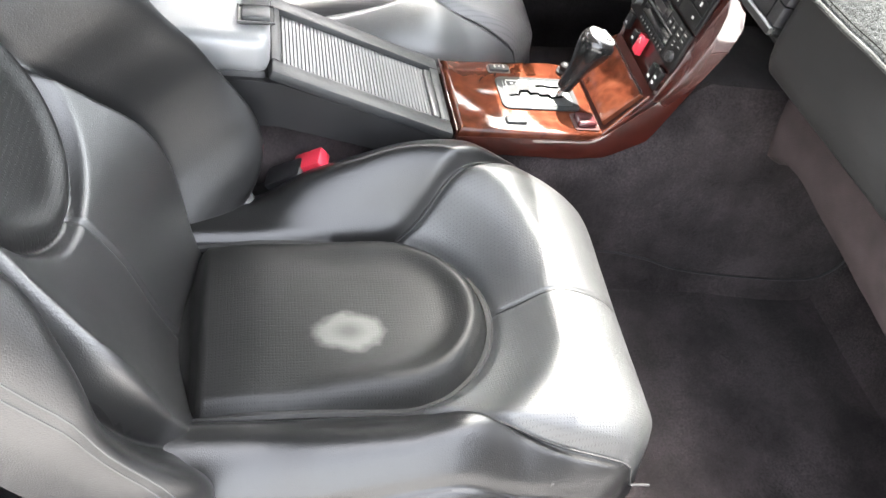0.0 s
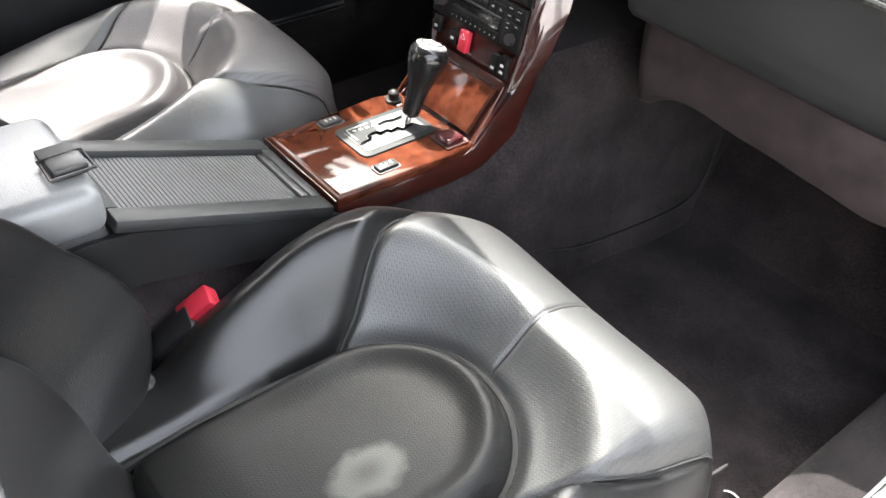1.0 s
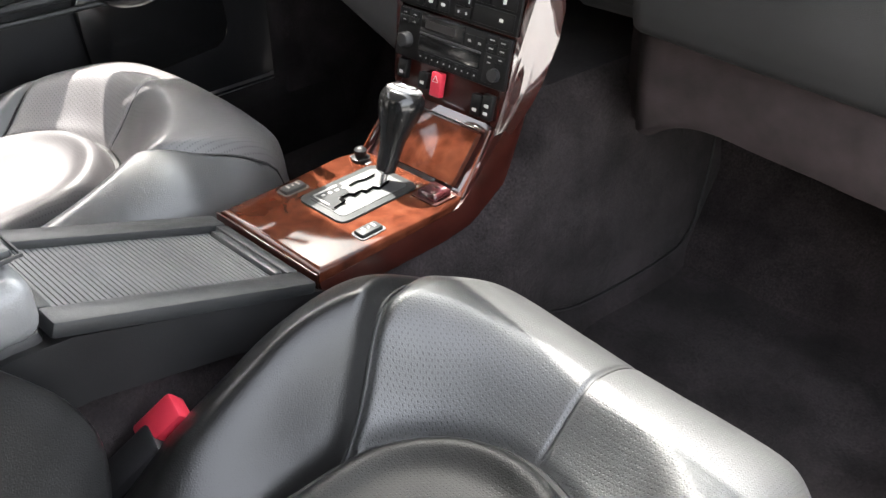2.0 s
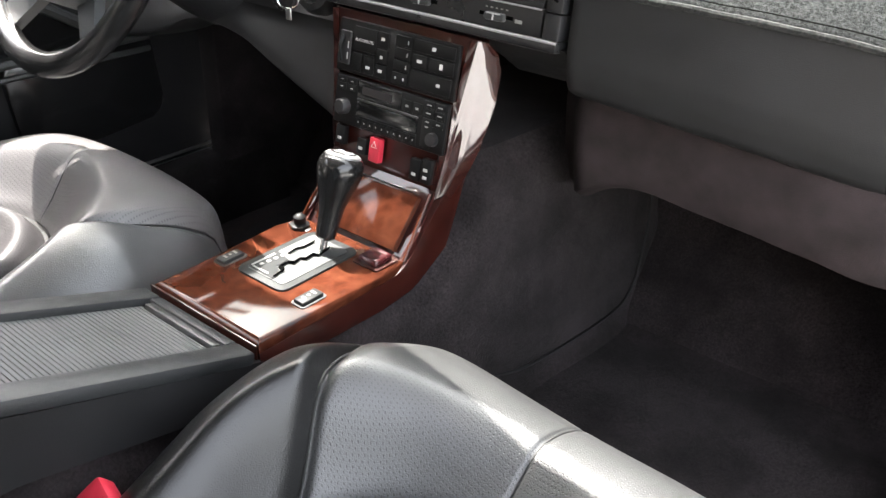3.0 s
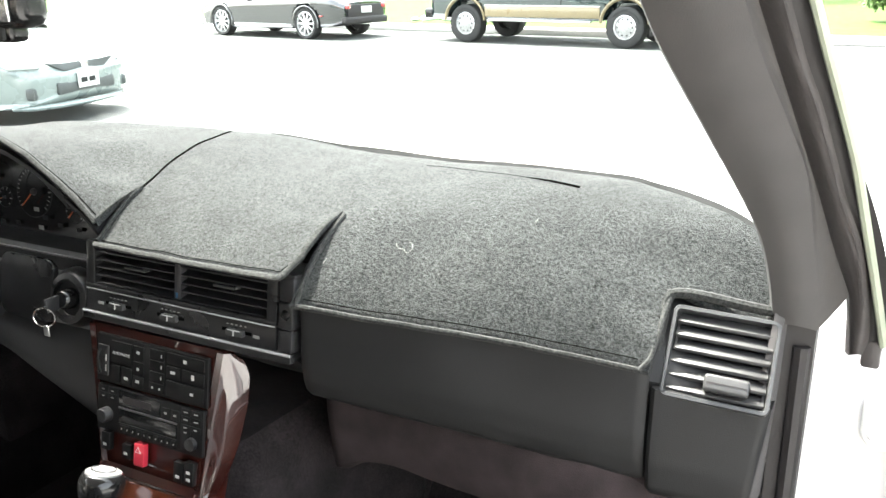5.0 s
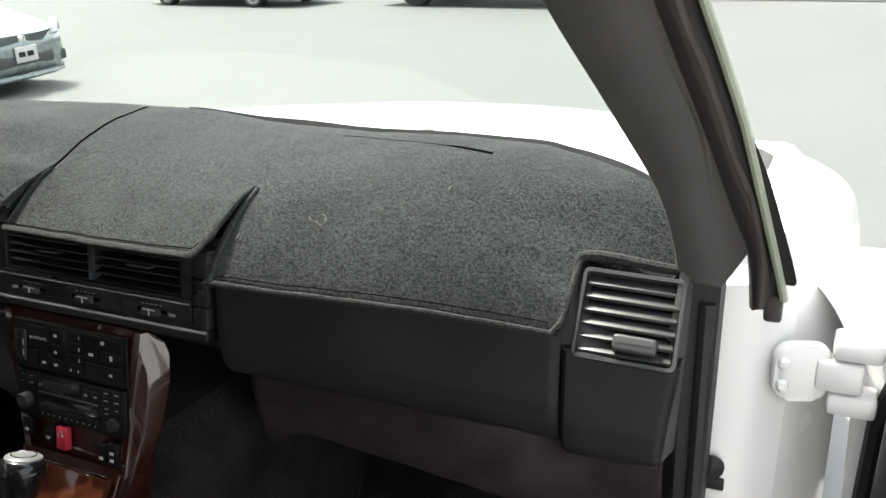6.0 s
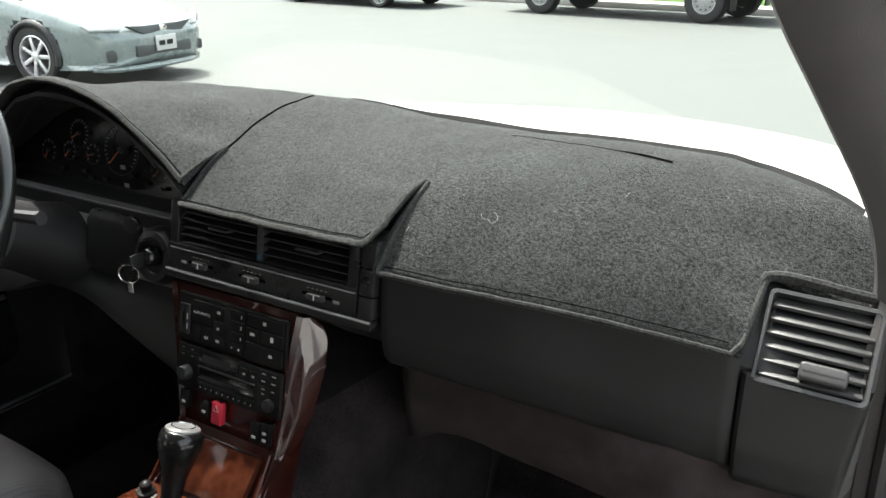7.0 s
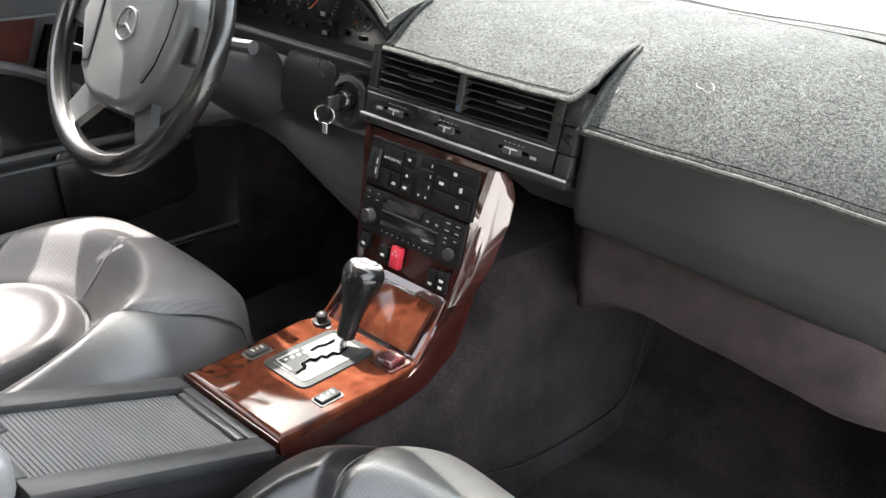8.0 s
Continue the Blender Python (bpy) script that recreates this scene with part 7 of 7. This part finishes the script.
def sport_utility():
    c = thing("sport_utility", (0, 0, 0), "dark green sport utility with tan lower panels, parked across the street", "car", "parked cars")
    st = [(2.62, 0.86, 0.88, 0.50, 0.98, 1.02, 0.80), (2.5, 0.90, 0.92, 0.48, 1.06, 1.12, 0.84), (0.9, 0.93, 0.95, 0.46, 1.12, 1.20, 0.86), (-2.55, 0.93, 0.95, 0.48, 1.12, 1.20, 0.88), (-2.65, 0.90, 0.92, 0.52, 1.10, 1.18, 0.86)]
    bm = car_body(fine_loft(st, 120))
    arch_cut(bm, (1.75, -1.72), 0.46, 0.93)
    part("body", bm, GREEN_PAINT, c)
    for s in (-1, 1):
        part("tan_band", box((2.5, 0.02, 0.20), (0.02, s * 0.955, 0.62), 0.006), TAN_PAINT, c, "tan lower panel")
        part("gold_line", box((2.5, 0.024, 0.025), (0.02, s * 0.957, 0.735), 0.003), SILVER, c)
        part("tan_band", box((0.42, 0.02, 0.20), (-2.42, s * 0.95, 0.64), 0.006), TAN_PAINT, c)
        for x in (1.75, -1.72):
            part("arch_flare", tube([Vector((x + 0.47 * math.cos(t), s * 0.955, 0.42 + 0.47 * math.sin(t))) for t in np.linspace(0.05, math.pi - 0.05, 16)], 0.035, 8, flat=0.7), TAN_PAINT, c, "tan wheel arch flare")
        part("running_board", box((2.2, 0.10, 0.04), (0.02, s * 0.98, 0.46), 0.012), SILVER, c)
        part("door_gap", box((0.012, 0.01, 0.62), (-0.42, s * 0.953, 0.80), 0), RUBBER, c)
        part("tail_lamp", box((0.06, 0.12, 0.40), (-2.64, s * 0.86, 0.98), 0.02), LAMP_RED, c, "red tail lamp")
        part("mud_flap", box((0.03, 0.24, 0.26), (-2.22, s * 0.82, 0.36), 0.008), RUBBER, c)
    part("rear_bumper", box((0.20, 1.80, 0.16), (-2.75, 0, 0.56), 0.03), RUBBER, c)
    part("tow_hitch", box((0.26, 0.09, 0.09), (-2.93, 0.45, 0.46), 0.015), RUBBER, c)
    part("front_bumper", box((0.20, 1.80, 0.18), (2.70, 0, 0.56), 0.03), PLASTIC_GLOSS, c)
    cab = [(1.0, 0.84, 0.86, 1.12, 1.22, 1.26, 0.80), (0.45, 0.84, 0.86, 1.12, 1.64, 1.76, 0.70), (-2.45, 0.84, 0.86, 1.12, 1.66, 1.80, 0.70), (-2.63, 0.84, 0.86, 1.14, 1.50, 1.62, 0.70)]
    part("cabin", car_body(fine_loft(cab, 30)), CAR_GLASS, c)
    for x in (1.75, -1.72):
        for s in (-1, 1):
            wheel(c, (x, s * 0.93, 0.375), (0, s, 0), 0.375, 0.215, 8, ALLOY, 0.26, True)
    place(c, pose(-5.38, 16.30, -0.28, 0, 0, 172.6))


# ---- plants and houses across the street ----
def shrub(at, r, h, seed, label, category="shrub", trunk=False):
    rng = random.Random(seed)
    s = thing(category, at, label, category, "plants across the street")
    o = Vector(at)
    base = 0.0
    if trunk:
        base = h * 0.38
        part("trunk", tube([o, o + Vector((0.06, 0.03, base * 0.6)), o + Vector((0.02, 0.08, base * 1.3))], lambda q: 0.16 - 0.08 * q, 9), BARK, s)
        for k in range(6):
            a = k * 1.05
            part("limb", tube([o + Vector((0.02, 0.06, base * (0.9 + 0.06 * k))), o + Vector((0.5 * r * math.cos(a), 0.5 * r * math.sin(a), base + 0.25 * h)), o + Vector((0.8 * r * math.cos(a), 0.8 * r * math.sin(a), base + 0.42 * h))], lambda q: 0.06 - 0.045 * q, 6), BARK, s)
    verts, faces = [], []
    clumps = [(rng.uniform(-1, 1), rng.uniform(-1, 1), rng.uniform(0, 1), rng.uniform(0.35, 0.6)) for _ in range(26)]
    for _ in range(5200):
        cx, cy, cz, cr = rng.choice(clumps)
        v = Vector((rng.gauss(0, 1), rng.gauss(0, 1), rng.gauss(0, 1))).normalized() * cr * rng.uniform(0.55, 1.0)
        p = o + Vector((r * (cx * 0.6 + v.x * 0.7), r * (cy * 0.6 + v.y * 0.7), base + (h - base) * max(0.02, cz * 0.7 + 0.15 + v.z * 0.35)))
        a = Vector((rng.gauss(0, 1), rng.gauss(0, 1), rng.gauss(0, 1))).normalized()
        b = a.orthogonal().normalized()
        q = 0.06 * rng.uniform(0.7, 1.5)
        k = len(verts)
        verts += [p - o - a * q, p - o + b * q * 0.45, p - o + a * q, p - o - b * q * 0.45]
        faces.append((k, k + 1, k + 2, k + 3))
    me = bpy.data.meshes.new("foliage")
    me.from_pydata(verts, [], faces)
    me.materials.append(LEAF)
    f = new("foliage", me)
    f.parent = s
    f["kind"] = "stuff"


def house(x, y):
    h = thing("house", (x, y, 0), "pale stucco house with a brown tiled roof across the street", "house", "houses")
    part("wall", box((11, 8, 3.0), (x, y, 1.5), 0.02), STUCCO, h)
    m = Matrix(((0, 0, 1, x - 6), (1, 0, 0, y), (0, 1, 0, 2.9), (0, 0, 0, 1)))
    part("roof", prism([(-4.7, 0), (4.7, 0), (0, 2.3)], 12, m), ROOF_TILE, h)
    for dx in (-3.2, 0.2):
        w = part("window", box((1.6, 0.10, 1.2), (x + dx, y - 4.02, 1.6), 0.02), WHITE_PAINT, h)
        part("pane", box((1.4, 0.04, 1.0), (x + dx, y - 4.08, 1.6)), CAR_GLASS, w)
    part("garage_door", box((2.6, 0.08, 2.2), (x + 3.6, y - 4.03, 1.1), 0.02), WHITE_PAINT, h)


def own_house():
    """The house at the head of the drive, behind the car."""
    h = thing("garage_house", (0, -6.5, 0), "pale stucco house front with a garage door at the drive", "house", "houses")
    part("wall", box((14, 0.3, 3.4), (-1, -6.5, 1.7), 0.02), STUCCO, h)
    g = part("garage_door", box((4.8, 0.06, 2.15), (0.2, -6.33, 1.075), 0.02), STUCCO, h)
    for j in range(4):
        for i in range(6):
            part("door_panel", box((0.70, 0.03, 0.42), (-1.8 + 0.8 * i, -6.29, 0.29 + 0.52 * j), 0.012), STUCCO, g)
    part("roof", prism([(-1.2, 0), (3.6, 0), (3.6, 0.15), (1.4, 1.5), (-1.2, 0.12)], 15, Matrix(((0, 0, 1, -8.5), (-1, 0, 0, -6.6), (0, 1, 0, 3.3), (0, 0, 0, 1)))), ROOF_TILE, h)


def hedge():
    """An unseen tall hedge left of the drive, added to darken reflections inside the car."""
    rng = random.Random(21)
    s = thing("hedge", (-2.9, -1.8, 0), "unseen tall dark green hedge, added to darken reflections in the car", "hedge", "plants across the street")
    for k in range(6):
        y = -4.4 + 0.75 * k
        part("stem", tube([Vector((-2.95, y, 0)), Vector((-2.9 + 0.05 * math.sin(k), y + 0.05, 0.9)), Vector((-2.95, y - 0.04, 2.1))], lambda q: 0.035 - 0.02 * q, 6), BARK, s)
    verts, faces = [], []
    o = Vector((-2.9, -1.8, 0))
    for _ in range(24000):
        t = rng.random()
        x, y, z = rng.uniform(-0.45, 0.45), rng.uniform(-3.0, 1.9), 2.45 * t ** 0.8
        edge = 0.42 + 0.06 * math.sin(y * 5 + z * 4) + 0.05 * math.sin(y * 13)
        x = edge * (1 if rng.random() < 0.65 else -1) * rng.uniform(0.6, 1.0) if rng.random() < 0.75 else x
        a = Vector((rng.gauss(0, 1), rng.gauss(0, 1), rng.gauss(0, 1))).normalized()
        b = a.orthogonal().normalized()
        q = 0.055 * rng.uniform(0.7, 1.4)
        p = Vector((x, y, z))
        k = len(verts)
        verts += [p - a * q, p + b * q * 0.5, p + a * q, p - b * q * 0.5]
        faces.append((k, k + 1, k + 2, k + 3))
    me = bpy.data.meshes.new("foliage")
    me.from_pydata(verts, [], faces)
    me.materials.append(LEAF_DARK)
    f = new("foliage", me)
    f.parent = s
    f["kind"] = "stuff"


def street():
    ground()
    own_house()
    hedge()
    silver_sedan()
    black_coupe()
    sport_utility()
    house(-16, 37)
    house(4, 36)
    shrub((-9.4, 21.0, -0.1), 0.9, 1.6, 1, "loose green shrub on the lawn")
    shrub((-8.0, 20.4, -0.1), 0.7, 1.1, 2, "low green shrub beside the pavement")
    shrub((0.6, 20.2, -0.1), 0.9, 1.5, 3, "clipped green shrub beside the driveway")
    shrub((-18, 24.0, 0.0), 2.2, 5.0, 4, "leafy street tree on the lawn", "tree", True)
    shrub((-2.0, 28.0, 0.2), 2.4, 5.5, 5, "leafy garden tree before the house", "tree", True)
    rng = random.Random(7)
    for k in range(26):
        x, y, s = rng.uniform(-10.8, -7.2), rng.uniform(19.4, 20.3), rng.uniform(0.08, 0.2)
        bm = bmesh.new()
        bmesh.ops.create_icosphere(bm, subdivisions=2, radius=s)
        for v in bm.verts:
            v.co *= 1 + 0.25 * noise.noise(v.co * 9 + Vector((k, 0, 0)))
            v.co.z *= 0.6
        bmesh.ops.translate(bm, verts=bm.verts, vec=(x, y, -0.12 + s * 0.3))
        whole("garden_rock", bm, CONCRETE, "pale rounded garden rock beside the lawn", "rock", "garden rocks", at=(x, y, -0.15))


floor_and_tunnel()
body_shell()
windscreen()
roof_and_back()
passenger_seat = seat("passenger_seat", (0.372, -0.67, 0.22), "black leather passenger seat with a pale rubbed patch", LEATHER_INSERT)
# the driver's seat takes the leathers with sunlight in their colour
driver_seat = seat("driver_seat", (-0.382, -0.645, 0.235), "black leather driver's seat with worn perforated cushion, colours lightened for sunlight", LEATHER_WORN_SUNLIT, -1, 1.0, LEATHER_SUNLIT, LEATHER_SUNLIT_PERF)
place(driver_seat, pose(-0.382, -0.645, 0.235, 3))
belt_buckle(0.122, -0.495)
console()
gear_lever()
centre_stack()
dashboard()
mat_cover()
steering()
driver_door()
passenger_door()
sill_emblem()
street()
